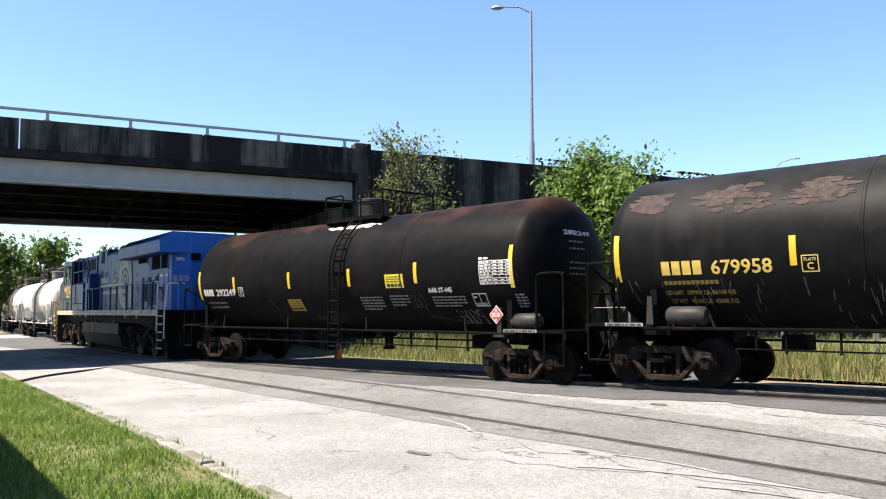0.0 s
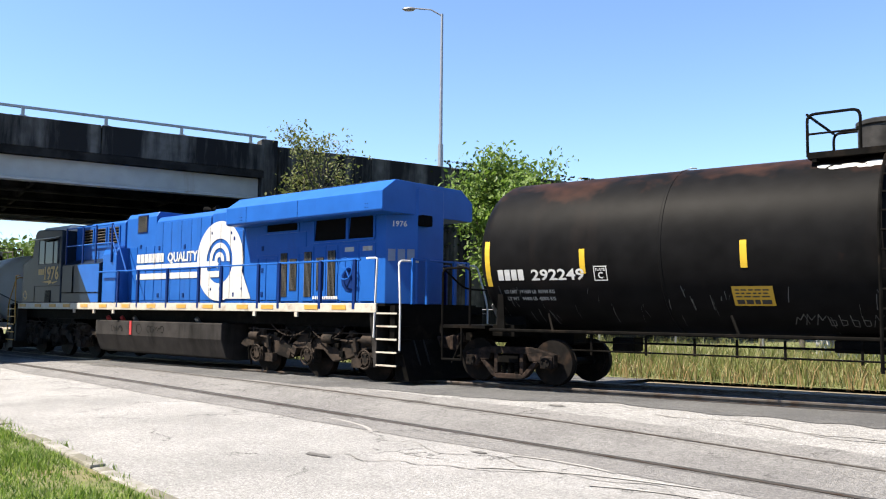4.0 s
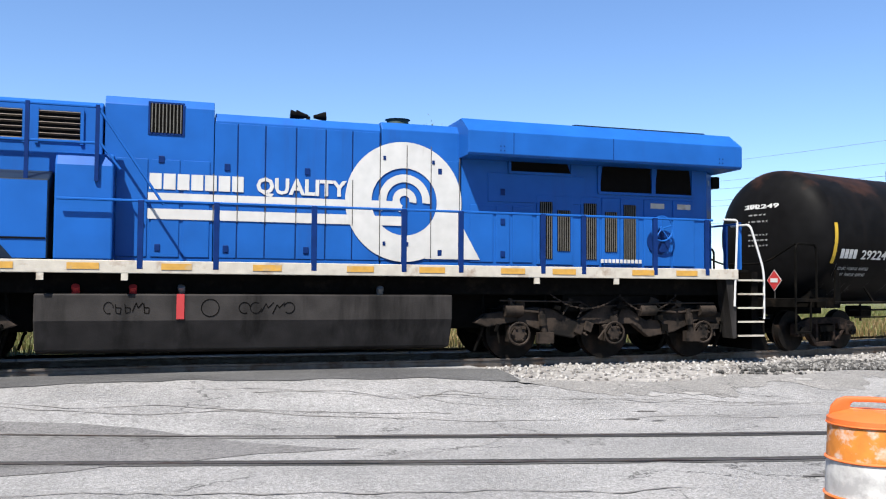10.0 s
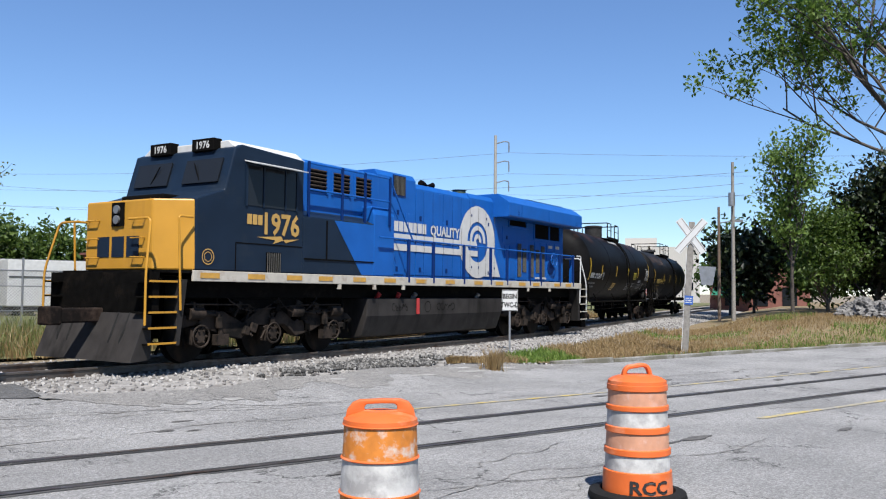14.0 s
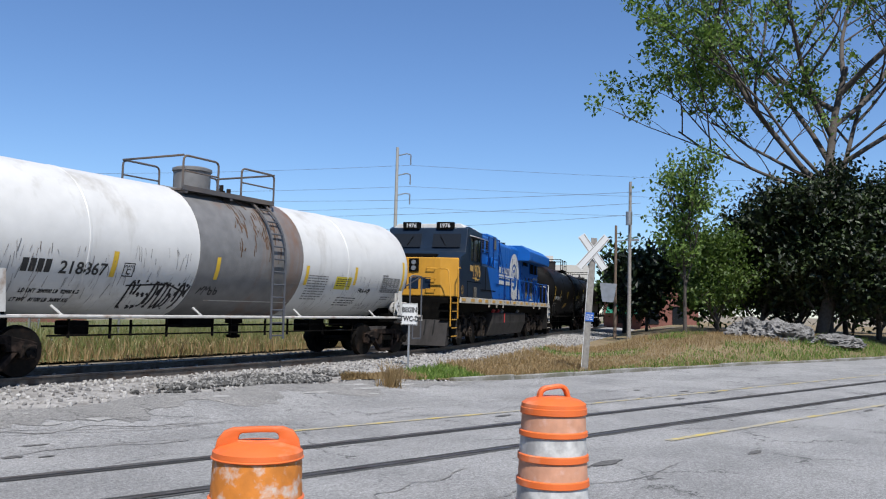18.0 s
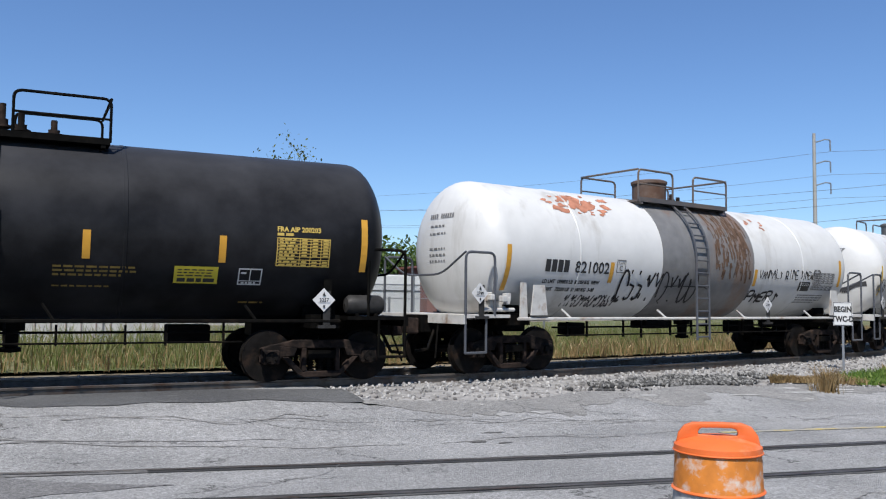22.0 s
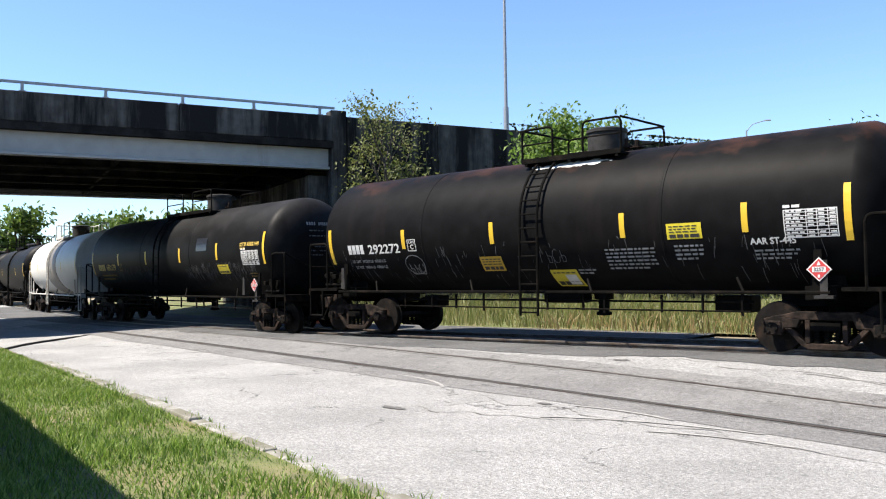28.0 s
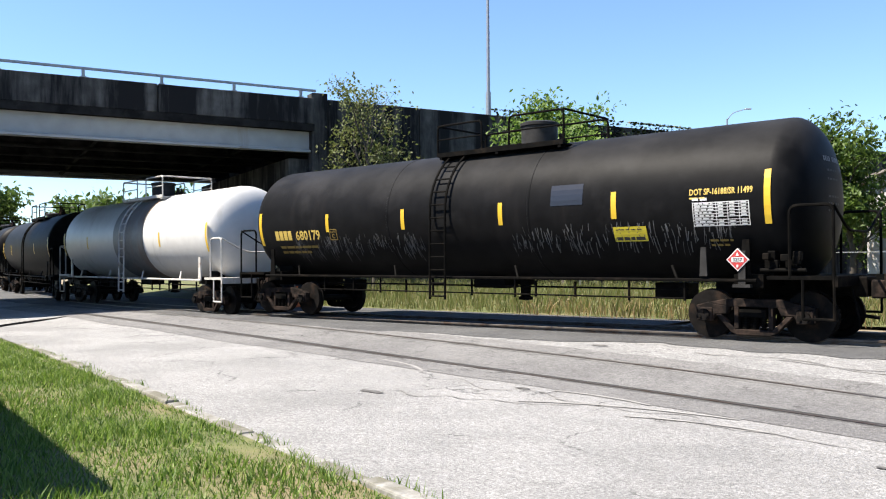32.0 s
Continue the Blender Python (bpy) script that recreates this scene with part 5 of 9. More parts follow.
        for x0, x1, z0, z1 in ((5.34, 5.6, 1.88, 2.95), (5.7, 5.97, 2.03, 2.8), (6.25, 6.52, 1.88, 2.95), (6.7, 6.96, 2.03, 2.8), (7.1, 7.37, 1.88, 2.95)):
            bm = bmesh.new()
            bx(bm, ((x0 + x1) / 2, sy * 0.955, 2.42), (x1 - x0 + 0.12, 0.03, 1.3))
            part("grille_door", bm, M_BLUE, car, bevel=0.008)
            bm = bmesh.new()
            bx(bm, ((x0 + x1) / 2, sy * 0.972, (z0 + z1) / 2), (x1 - x0, 0.012, z1 - z0))
            part("grille_dark", bm, M_GRILL, car)
            for i in range(6):
                bm = bmesh.new()
                bx(bm, (x0 + (i + 0.5) * (x1 - x0) / 6, sy * 0.984, (z0 + z1) / 2), (0.014, 0.014, z1 - z0))
                part("grille_bar", bm, M_GREYSL, car)
        for x0, x1 in ((7.55, 8.14), (8.2, 8.68)):
            bm = bmesh.new()
            bx(bm, ((x0 + x1) / 2, sy * 0.956, 2.42), (x1 - x0, 0.03, 1.3))
            part("access_door", bm, M_BLUE, car, bevel=0.01)
            bm = bmesh.new()
            bx(bm, ((x0 + x1) / 2, sy * 0.975, 2.95), (0.3, 0.01, 0.1))
            part("notice_plate", bm, M_SILL, car)
    # hand brake wheel, its cast shadow drawn as a dark blue disc below
    bm = bmesh.new()
    zlathe(bm, ((0, 0.25), (0.02, 0.25)), 24)
    for v in bm.verts:
        v.co = Vector((7.86 + v.co.x, -0.974 - v.co.z, 2.25 + v.co.y))
    bmesh.ops.contextual_create(bm, geom=[e for e in bm.edges if e.is_boundary and abs(e.verts[0].co.y + 0.994) < 0.01])
    part("brake_shadow", bm, M_DBLUE, car)
    bm = bmesh.new()
    ring = [(7.86 + 0.24 * math.cos(a * math.pi / 12), -1.12, 2.5 + 0.24 * math.sin(a * math.pi / 12)) for a in range(25)]
    tube(bm, ring, 0.016, 6)
    for k in range(5):
        a = 2 * math.pi * k / 5 + 0.3
        cy(bm, (7.86, -1.1, 2.5), (7.86 + 0.23 * math.cos(a), -1.12, 2.5 + 0.23 * math.sin(a)), 0.013, 6)
    cy(bm, (7.86, -1.12, 2.5), (7.86, -0.96, 2.5), 0.04, 10)
    part("hand_brake_wheel", bm, M_BLUE, car, smooth=True)
    # equipment cabinets behind the cab
    bm = bmesh.new()
    prism_x(bm, ((-1.42, 1.72), (1.42, 1.72), (1.42, 2.95), (1.02, 3.12), (-1.02, 3.12), (-1.42, 2.95)), -5.55, -3.02)
    part("control_cabinet", bm, M_NAVY, car, "navy cabinet fading to blue", bevel=0.02)
    for sy in (-1, 1):
        bm = bmesh.new()
        ya, yb = sorted((sy * 1.421, sy * 1.426))
        prism(bm, ((-4.5, 2.93), (-3.04, 2.93), (-3.04, 1.74), (-3.5, 1.74)), ya, yb)
        part("paint_sweep", bm, M_BLUE, car, "blue paint sweeping over the navy")
        for a, b, c, d in ((-5.5, -3.05, 2.03, 2.06), (-4.78, -4.75, 2.06, 2.9)):
            bm = bmesh.new()
            bx(bm, ((a + b) / 2, sy * 1.43, (c + d) / 2), (b - a, 0.02, d - c))
            part("cabinet_seam", bm, M_SEAM if a > -4 else M_GRILL, car)
        bm = bmesh.new()
        prism_x(bm, [(sy * u, v) for u, v in ((0.9, 1.72), (1.36, 1.72), (1.36, 3.2), (1.28, 3.4), (0.9, 3.4))], -2.95, -2.1)
        part("air_box", bm, M_BLUE, car, bevel=0.03)
    bm = bmesh.new()
    prism_x(bm, ((-1.0, 3.1), (1.0, 3.1), (1.0, 4.2), (0.9, 4.28), (-0.9, 4.28), (-1.0, 4.2)), -5.5, -2.3)
    part("upper_cabinet", bm, M_BLUE, car, bevel=0.02)
    for sy in (-1, 1):
        for x0, x1 in ((-4.92, -4.32), (-4.08, -3.48), (-3.24, -2.64)):
            bm = bmesh.new()
            bx(bm, ((x0 + x1) / 2, sy * 1.003, 3.84), (x1 - x0, 0.012, 0.5))
            part("louvre_dark", bm, M_GRILL, car)
            for k in range(6):
                bm = bmesh.new()
                bx(bm, ((x0 + x1) / 2, sy * 1.02, 3.62 + k * 0.088), (x1 - x0, 0.05, 0.014), rx=sy * 35)
                part("louvre_slat", bm, M_SLAT, car)
            for xf in (x0 - 0.03, x1 + 0.03):
                bm = bmesh.new()
                bx(bm, (xf, sy * 1.015, 3.84), (0.05, 0.04, 0.56))
                part("louvre_frame", bm, M_BLUE, car)
        for z in (3.55, 4.12):
            bm = bmesh.new()
            tube(bm, [(-5.35, sy * 1.38, z), (-2.35, sy * 1.38, z)], 0.022, 6)
            part("upper_rail", bm, M_BLUE, car)
        for x in (-5.35, -4.2, -3.35, -2.35):
            bm = bmesh.new()
            bx(bm, (x, sy * 1.39, 3.55), (0.06, 0.04, 1.2))
            part("upper_stanchion", bm, M_DBLUE, car)
        bm = bmesh.new()
        tube(bm, [(-2.35, sy * 1.38, 4.12), (-1.35, sy * 1.42, 2.62)], 0.022, 6)
        tube(bm, [(-2.3, sy * 1.38, 3.55), (-2.0, sy * 1.4, 3.15)], 0.02, 6)
        part("stair_rail", bm, M_BLUE, car)
    # radiator wings
    bm = bmesh.new()
    prism_x(bm, ((-1.5, 3.72), (-1.46, 3.68), (1.46, 3.68), (1.5, 3.72), (1.5, 4.12), (1.1, 4.4), (-1.1, 4.4), (-1.5, 4.12)), 3.74, 9.42)
    part("radiator_wing", bm, M_BLUE, car, "wide overhanging blue radiator housing", bevel=0.012)
    bm = bmesh.new()
    bx(bm, (7.5, 0, 4.42), (2.9, 1.9, 0.07))
    part("fan_cover", bm, M_NAVY, car, bevel=0.01)
    for sy in (-1, 1):
        bm = bmesh.new()
        bx(bm, (4.6, sy * 1.503, 3.92), (0.008, 0.006, 0.4))
        bx(bm, (6.6, sy * 1.503, 3.92), (0.008, 0.006, 0.4))
        part("wing_seam", bm, M_SEAM, car)
        for x in (4.35, 4.42, 8.9, 8.97):
            for z in (3.78, 3.86):
                bm = bmesh.new()
                cy(bm, (x, sy * 1.498, z), (x, sy * 1.508, z), 0.012, 6)
                part("bolt", bm, M_SEAM, car)
    # roof fittings
    bm = bmesh.new()
    zlathe(bm, ((4.28, 0.22), (4.42, 0.2), (4.44, 0.24), (4.47, 0.0)), 20, (2.75, -0.3))
    part("exhaust_stack", bm, mat("stack_green", (0.02, 0.05, 0.035), 0.7), car, smooth=True)
    bm = bmesh.new()
    for x, d in ((1.0, -1), (1.2, 1), (1.1, -1)):
        cy(bm, (x, -0.2, 4.42), (x + d * 0.22, -0.2, 4.44), 0.03, 10, 0.09)
    cy(bm, (1.1, -0.2, 4.24), (1.1, -0.2, 4.42), 0.04, 8)
    part("horn", bm, M_GRILL, car, smooth=True)
    # lettering and logo, on both sides of the hood
    def PT(u, v):
        return (u, -0.978, v)

    for sy in (-1,):
        w_ = 1.53 / 7
        for i in range(7):
            bm = bmesh.new()
            add_rect(bm, -1.58 + i * w_, -1.58 + (i + 0.86) * w_, 2.91, 3.17, PT)
            part("name_block", bm, M_LOGO, car, "plain white block of the painted name")
        v, fc = letters("QUALITY", 0.37, 0.013)
        a0, a1 = min(q[0] for q in v), max(q[0] for q in v)
        bm = bmesh.new()
        add_flat(bm, v, fc, lambda a, b: (0.13 + (a - a0) / (a1 - a0) * 1.55, -0.978, 2.91 + b))
        part("lettering", bm, M_LOGO, car, "bold white capital letters")
        bm = bmesh.new()
        add_rect(bm, -1.6, 1.9, 2.69, 2.85, PT)
        part("stripe", bm, M_LOGO, car)
        bm = bmesh.new()
        add_rect(bm, -1.6, 2.0, 2.42, 2.59, PT)
        part("stripe", bm, M_LOGO, car)
        bm = bmesh.new()
        disc_sector(bm, 2.72, 2.85, 0.6, 1.07, 0, 360, -0.979, 72)
        part("logo_ring", bm, M_LOGO, car, "white ring of the logo")
        bm = bmesh.new()
        disc_sector(bm, 2.72, 2.87, 0.33, 0.47, -5, 205, -0.979, 48)
        part("logo_arc", bm, M_LOGO, car)
        bm = bmesh.new()
        disc_sector(bm, 2.72, 2.87, 0.09, 0.22, -10, 250, -0.979, 30)
        part("logo_arc", bm, M_LOGO, car)
        for z_, u_ in ((2.69, 2.55), (2.42, 2.72)):
            bm = bmesh.new()
            add_rect(bm, 2.1, u_, z_, z_ + 0.165, lambda u, v: (u, -0.9795, v))
            part("logo_bar", bm, M_LOGO, car)
        bm = bmesh.new()
        vs = [bm.verts.new((a, -0.9785, b)) for a, b in ((3.1, 1.84), (4.15, 1.84), (3.72, 2.6), (3.4, 2.2))]
        bm.faces.new(vs)
        part("logo_tail", bm, M_LOGO, car)
        # door gaps and hinges run on across the painted logo
        for x_ in (-0.57, -0.18, 0.28, 0.80, 1.31, 1.78, 2.27, 2.76, 3.21, 3.75):
            bm = bmesh.new()
            z1_ = 3.86 if x_ > 2 else 3.2
            add_rect(bm, x_ - 0.007, x_ + 0.007, 1.85 if x_ > 2 else 2.4, z1_, lambda u, v: (u, -0.9825, v))
            part("door_gap", bm, M_GAP, car)
        for x_, z_ in ((2.3, 3.62), (3.2, 3.58), (2.3, 2.1), (3.7, 2.1), (2.72, 2.1)):
            bm = bmesh.new()
            bx(bm, (x_ + 0.05, -0.985, z_), (0.05, 0.012, 0.07))
            part("door_latch", bm, M_DBLUE, car, bevel=0.006)
        bm = bmesh.new()
        block_word(bm, 6.6, 7.5, 1.82, 1.89, 11, lambda u, v: (u, -0.992, v), 0.25)
        part("web_bars", bm, M_LETW, car)
    # cab and nose
    bm = bmesh.new()
    prism(bm, ((-8.5, 1.72), (-5.57, 1.72), (-5.57, 4.12), (-7.35, 4.2), (-7.55, 4.12), (-7.8, 3.28), (-8.5, 3.05)), -1.45, 1.45)
    part("cab", bm, M_NAVY, car, bevel=0.03)
    bm = bmesh.new()
    for z0, z1 in ((1.72, 2.95),):
        lo = [(-8.49, -1.45), (-9.05, -0.95), (-9.05, 0.95), (-8.49, 1.45)]
        a = [bm.verts.new((u, v, z0)) for u, v in lo]
        b = [bm.verts.new((u, v * 0.98, z1 + (0.06 if u < -8.6 else 0.08))) for u, v in lo]
        for i in range(4):
            j = (i + 1) % 4
            bm.faces.new((a[i], a[j], b[j], b[i]))
        bm.faces.new(b)
        bm.faces.new(a[::-1])
    part("nose", bm, M_GOLD, car, "yellow angled nose", bevel=0.03)
    bm = bmesh.new()
    bx(bm, (-8.3, 0, 3.1), (0.5, 1.2, 0.14))
    part("nose_top", bm, M_GRILL, car, bevel=0.03)
    bm = bmesh.new()
    prism_x(bm, ((-1.42, 4.1), (1.42, 4.1), (1.15, 4.3), (-1.15, 4.3)), -7.45, -5.5)
    part("cab_roof", bm, M_ROOFW, car, bevel=0.02)
    for sy in (-1, 1):
        bm = bmesh.new()
        bx(bm, (-6.52, sy * 1.452, 3.42), (1.42, 0.02, 0.78))
        part("cab_window", bm, M_GLASS, car, "dark cab side window")
        for x, w in ((-7.25, 0.05), (-6.78, 0.04), (-6.15, 0.04), (-5.8, 0.05)):
            bm = bmesh.new()
            bx(bm, (x, sy * 1.468, 3.42), (w, 0.02, 0.82))
            part("window_post", bm, M_NAVY, car)
        bm = bmesh.new()
        bx(bm, (-6.55, sy * 1.6, 3.86), (1.5, 0.36, 0.02), rx=-sy * 14)
        part("sun_visor", bm, M_ROOFW, car)
        bm = bmesh.new()
        bx(bm, (-7.71, sy * 0.72, 3.68), (0.03, 1.0, 0.5), ry=17)
        part("windscreen", bm, M_GLASS, car)
        bm = bmesh.new()
        tube(bm, [(-7.78, sy * 0.7, 3.5), (-7.72, sy * 0.5, 3.85)], 0.012, 5)
        part("wiper", bm, M_GRILL, car)
        bm = bmesh.new()
        bx(bm, (-7.52, sy * 0.62, 4.22), (0.22, 0.62, 0.25))
        part("number_board", bm, M_GRILL, car, bevel=0.015)
        bm = bmesh.new()
        v, fc = letters("1976", 0.2, 0.004)
        add_flat(bm, v, fc, lambda a, b: (-7.636, sy * 0.62 - a, 4.15 + b))
        part("number", bm, M_LETW, car)
        bm = bmesh.new()
        bx(bm, (-6.46, sy * 1.455, 1.9), (0.42, 0.02, 0.46))
        part("side_grille", bm, M_GRILL, car)
        for i in range(7):
            bm = bmesh.new()
            bx(bm, (-6.64 + i * 0.06, sy * 1.467, 1.9), (0.016, 0.012, 0.44))
            part("grille_bar", bm, M_GREYSL, car)
        bm = bmesh.new()
        bx(bm, (-6.55, sy * 1.452, 2.28), (1.9, 0.012, 0.02))
        bx(bm, (-7.5, sy * 1.452, 2.0), (0.02, 0.012, 0.56))
        part("cab_seam", bm, M_GRILL, car)
    Pc = lambda u, v: (u, -1.4615, v)
    bm = bmesh.new()
    v, fc = letters("1976", 0.6, 0.016)
    add_flat(bm, v, fc, lambda a, b: (-6.27 + a * 0.95, -1.4615, 2.5 + b))
    part("number", bm, M_LOGOY, car, "large yellow road number")
    bm = bmesh.new()
    block_word(bm, -7.22, -6.78, 2.66, 2.86, 3, Pc, 0.14)
    part("brand_blocks", bm, M_LOGOY, car)
    bm = bmesh.new()
    vs = [bm.verts.new(Pc(a, b)) for a, b in ((-6.95, 2.42), (-6.25, 2.47), (-6.2, 2.4), (-5.7, 2.44), (-6.12, 2.34), (-6.18, 2.39), (-6.5, 2.3), (-6.42, 2.38))]
    bm.faces.new(vs)
    part("lightning_mark", bm, M_LOGOY, car)
    bm = bmesh.new()
    disc_sector(bm, -8.2, 1.98, 0.13, 0.15, 0, 360, -1.4615)
    disc_sector(bm, -8.2, 1.98, 0.08, 0.095, 0, 360, -1.4615)
    part("round_mark", bm, M_LOGOY, car)
    # nose fittings: lamp cluster, grab irons, brand blocks, plough, steps
    bm = bmesh.new()
    bx(bm, (-9.06, 0, 2.75), (0.04, 0.34, 0.44))
    part("lamp_recess", bm, M_GRILL, car)
    for z in (2.65, 2.84):
        bm = bmesh.new()
        cy(bm, (-9.07, 0, z), (-9.12, 0, z), 0.08, 14)
        part("headlight", bm, M_GALV, car, smooth=True)
    for i in range(3):
        bm = bmesh.new()
        bx(bm, (-9.055, 0.42 - i * 0.42, 2.15), (0.012, 0.34, 0.38))
        part("brand_block", bm, M_NAVY, car, "plain navy block of the painted name")
    for yy in (-0.75, 0.55):
        for k in range(3):
            bm = bmesh.new()
            tube(bm, [(-9.05, yy, 1.95 + k * 0.35), (-9.13, yy, 1.95 + k * 0.35), (-9.13, yy + 0.3, 1.95 + k * 0.35), (-9.05, yy + 0.3, 1.95 + k * 0.35)], 0.013, 5)
            part("grab_iron", bm, M_GOLD, car)
    for end, m_ in ((-1, M_GOLD), (1, M_LETW)):
        xo = -9.35 if end < 0 else 9.72
        bm = bmesh.new()
        bx(bm, (xo, 0, 1.3), (0.14, 2.9, 0.75))
        part("end_plate", bm, M_UNDER, car)
        bm = bmesh.new()
        prism(bm, [(xo + end * u, v) for u, v in ((0.0, 0.15), (0.42, 0.12), (0.1, 0.95), (0.0, 0.95))], -1.35, 1.35)
        part("snow_plough", bm, M_TANKG if end < 0 else M_UNDER, car)
        for sy in (-1, 1):
            for k in range(5):
                bm = bmesh.new()
                bx(bm, (xo - end * 0.12, sy * 1.28, 0.42 + k * 0.27), (0.62, 0.42, 0.025))
                part("step_tread", bm, M_UNDER, car)
                bm = bmesh.new()
                bx(bm, (xo - end * 0.12, sy * 1.495, 0.43 + k * 0.27), (0.6, 0.02, 0.035))
                part("step_edge", bm, M_SILL if end > 0 else M_GOLD, car)
            bm = bmesh.new()
            prism(bm, [(xo - end * 0.12 - end * u, v) for u, v in ((0.32, 0.38), (0.4, 0.38), (0.55, 1.55), (0.32, 1.55))], sy * 1.3 - 0.17, sy * 1.3 + 0.17)
            part("step_side", bm, M_TANKG, car)
            bm = bmesh.new()
            tube(bm, arc3([(xo - end * 0.5, sy * 1.5, 1.0), (xo - end * 0.42, sy * 1.5, 2.68), (xo - end * 0.75, sy * 1.5, 2.68)], 4, 0.2), 0.022, 6)
            tube(bm, arc3([(xo + end * 0.22, sy * 1.45, 0.75), (xo + end * 0.22, sy * 1.45, 1.7), (xo + end * 0.02, sy * 1.3, 2.62), (xo + end * 0.02, sy * 0.7, 2.62)], 4, 0.2), 0.022, 6)
            part("step_handrail", bm, m_, car, smooth=True)
        bm = bmesh.new()
        reach = 1.0 if end < 0 else 0.55
        bx(bm, (xo + end * reach * 0.5, 0, 0.9), (reach, 0.24, 0.26))
        bx(bm, (xo + end * reach, 0.05, 0.9), (0.24, 0.36, 0.32))
        part("coupler", bm, M_RUST, car, bevel=0.03)
        for yy in (-0.9, -0.6, 0.6, 0.9):
            bm = bmesh.new()
            tube(bm, arc3([(xo + end * 0.08, yy, 0.95), (xo + end * 0.25, yy, 0.55), (xo + end * 0.3, yy * 0.95, 0.3)], 3, 0.4), 0.03, 6)
            part("air_hose", bm, M_RUBBER, car)
    for yy in (-0.9, -0.45, 0.45, 0.9):
        bm = bmesh.new()
        bx(bm, (9.78, yy, 2.2), (0.05, 0.09, 0.98))
        part("end_stanchion", bm, M_BLUE, car)
    bm = bmesh.new()
    tube(bm, [(9.78, -0.9, 2.66), (9.78, 0.9, 2.66)], 0.022, 6)
    part("end_rail", bm, M_BLUE, car)
    bm = bmesh.new()
    bx(bm, (9.56, -0.3, 3.55), (0.18, 0.3, 0.24))
    part("rear_headlight", bm, M_GRILL, car, bevel=0.02)
    # number and faded brand blocks on the cut-off corner of the hood
    n_ = Vector((0.53, -0.48, 0)).normalized() * 0.006
    dv = Vector((0.48, 0.53, 0)).normalized()

    def corner(u, w):
        q = Vector((8.98, -0.95, 0)) + dv * u + n_
        return (q.x, q.y, w)

    for i in range(3):
        bm = bmesh.new()
        add_rect(bm, 0.06 + i * 0.21, 0.22 + i * 0.21, 2.66, 2.92, corner)
        part("brand_block", bm, M_FADEDW, car, "faded white block of the painted name")
    bm = bmesh.new()
    v, fc = letters("1976", 0.17, 0.003)
    add_flat(bm, v, fc, lambda a, b: corner(0.3 + a, 3.42 + b))
    part("number", bm, M_LETW, car)
    # fuel tank with its fittings
    bm = bmesh.new()
    prism_x(bm, ((-1.38, 0.78), (-1.38, 1.2), (1.38, 1.2), (1.38, 0.78), (1.2, 0.3), (0.9, 0.24), (-0.9, 0.24), (-1.2, 0.3)), -3.2, 3.5)
    part("fuel_tank", bm, M_TANKG, car, "grey dirty fuel tank with scrawls", bevel=0.025)
    bm = bmesh.new()
    bx(bm, (-1.06, -1.386, 1.0), (0.12, 0.02, 0.4))
    part("fuel_gauge", bm, M_RED, car, "red fuel gauge plate")
    for x, m_ in ((-1.78, M_RED), (-2.62, M_RED), (-1.05, M_GALV), (2.22, M_GALV)):
        bm = bmesh.new()
        cy(bm, (x, -1.2, 1.18), (x, -1.3, 1.32), 0.06, 10)
        part("filler_cap", bm, m_, car, smooth=True)
    FT = lambda u, w: (u, -1.3865, w)
    rnd = random.Random(8)
    for u0, u1 in ((-2.2, -1.5), (-0.15, 0.75)):
        bm = bmesh.new()
        scrawl(bm, u0, u1, 0.88, 1.08, FT, int(u0 * 10), 5, 0.014)
        part("scrawl", bm, M_UNDER, car, "dark scrawl rubbed in the dust")
    bm = bmesh.new()
    ribbon(bm, [(-0.6 + 0.14 * math.cos(a * 0.42), 0.98 + 0.14 * math.sin(a * 0.42)) for a in range(16)], 0.014, FT)
    part("scrawl", bm, M_UNDER, car, "dark ring rubbed in the dust")
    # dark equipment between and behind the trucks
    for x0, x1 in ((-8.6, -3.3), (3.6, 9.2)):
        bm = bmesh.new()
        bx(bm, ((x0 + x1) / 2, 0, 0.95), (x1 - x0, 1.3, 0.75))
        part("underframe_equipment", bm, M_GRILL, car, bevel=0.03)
    # trucks
    for cx, sx in ((-6.2, -1), (6.75, 1)):
        bm = bmesh.new()
        bx(bm, (0, 0, 0.7), (4.7, 1.7, 0.5))
        bx(bm, (0, 0, 1.05), (2.0, 2.2, 0.3))
        tk = part("truck", bm, M_UNDER, car, "grimy three-axle truck", at=Matrix.Translation((cx, 0, 0)))
        for sy in (-1, 1):
            ya, yb = sy * 1.05 - 0.09, sy * 1.05 + 0.09
            bm = bmesh.new()
            prism(bm, ((-2.75, 0.7), (-2.55, 0.86), (-1.55, 0.98), (-1.25, 0.95), (-0.75, 0.72), (-0.3, 1.0), (0.3, 1.0), (0.75, 0.72), (1.25, 0.95), (1.55, 0.98), (2.55, 0.86), (2.75, 0.7),
                       (2.5, 0.62), (1.9, 0.72), (1.35, 0.5), (0.8, 0.4), (0.45, 0.66), (-0.45, 0.66), (-0.8, 0.4), (-1.35, 0.5), (-1.9, 0.72), (-2.5, 0.62)), ya, yb)
            part("side_frame", bm, M_TRUCKG, tk, bevel=0.02)
            for x in (-1.93, 0, 1.93):
                bm = bmesh.new()
                bx(bm, (x, sy * 1.06, 0.5), (0.34, 0.24, 0.32))
                cy(bm, (x, sy * 1.1, 0.5), (x, sy * 1.24, 0.5), 0.13, 12)
                part("axle_box", bm, M_TRUCKG, tk, bevel=0.015)
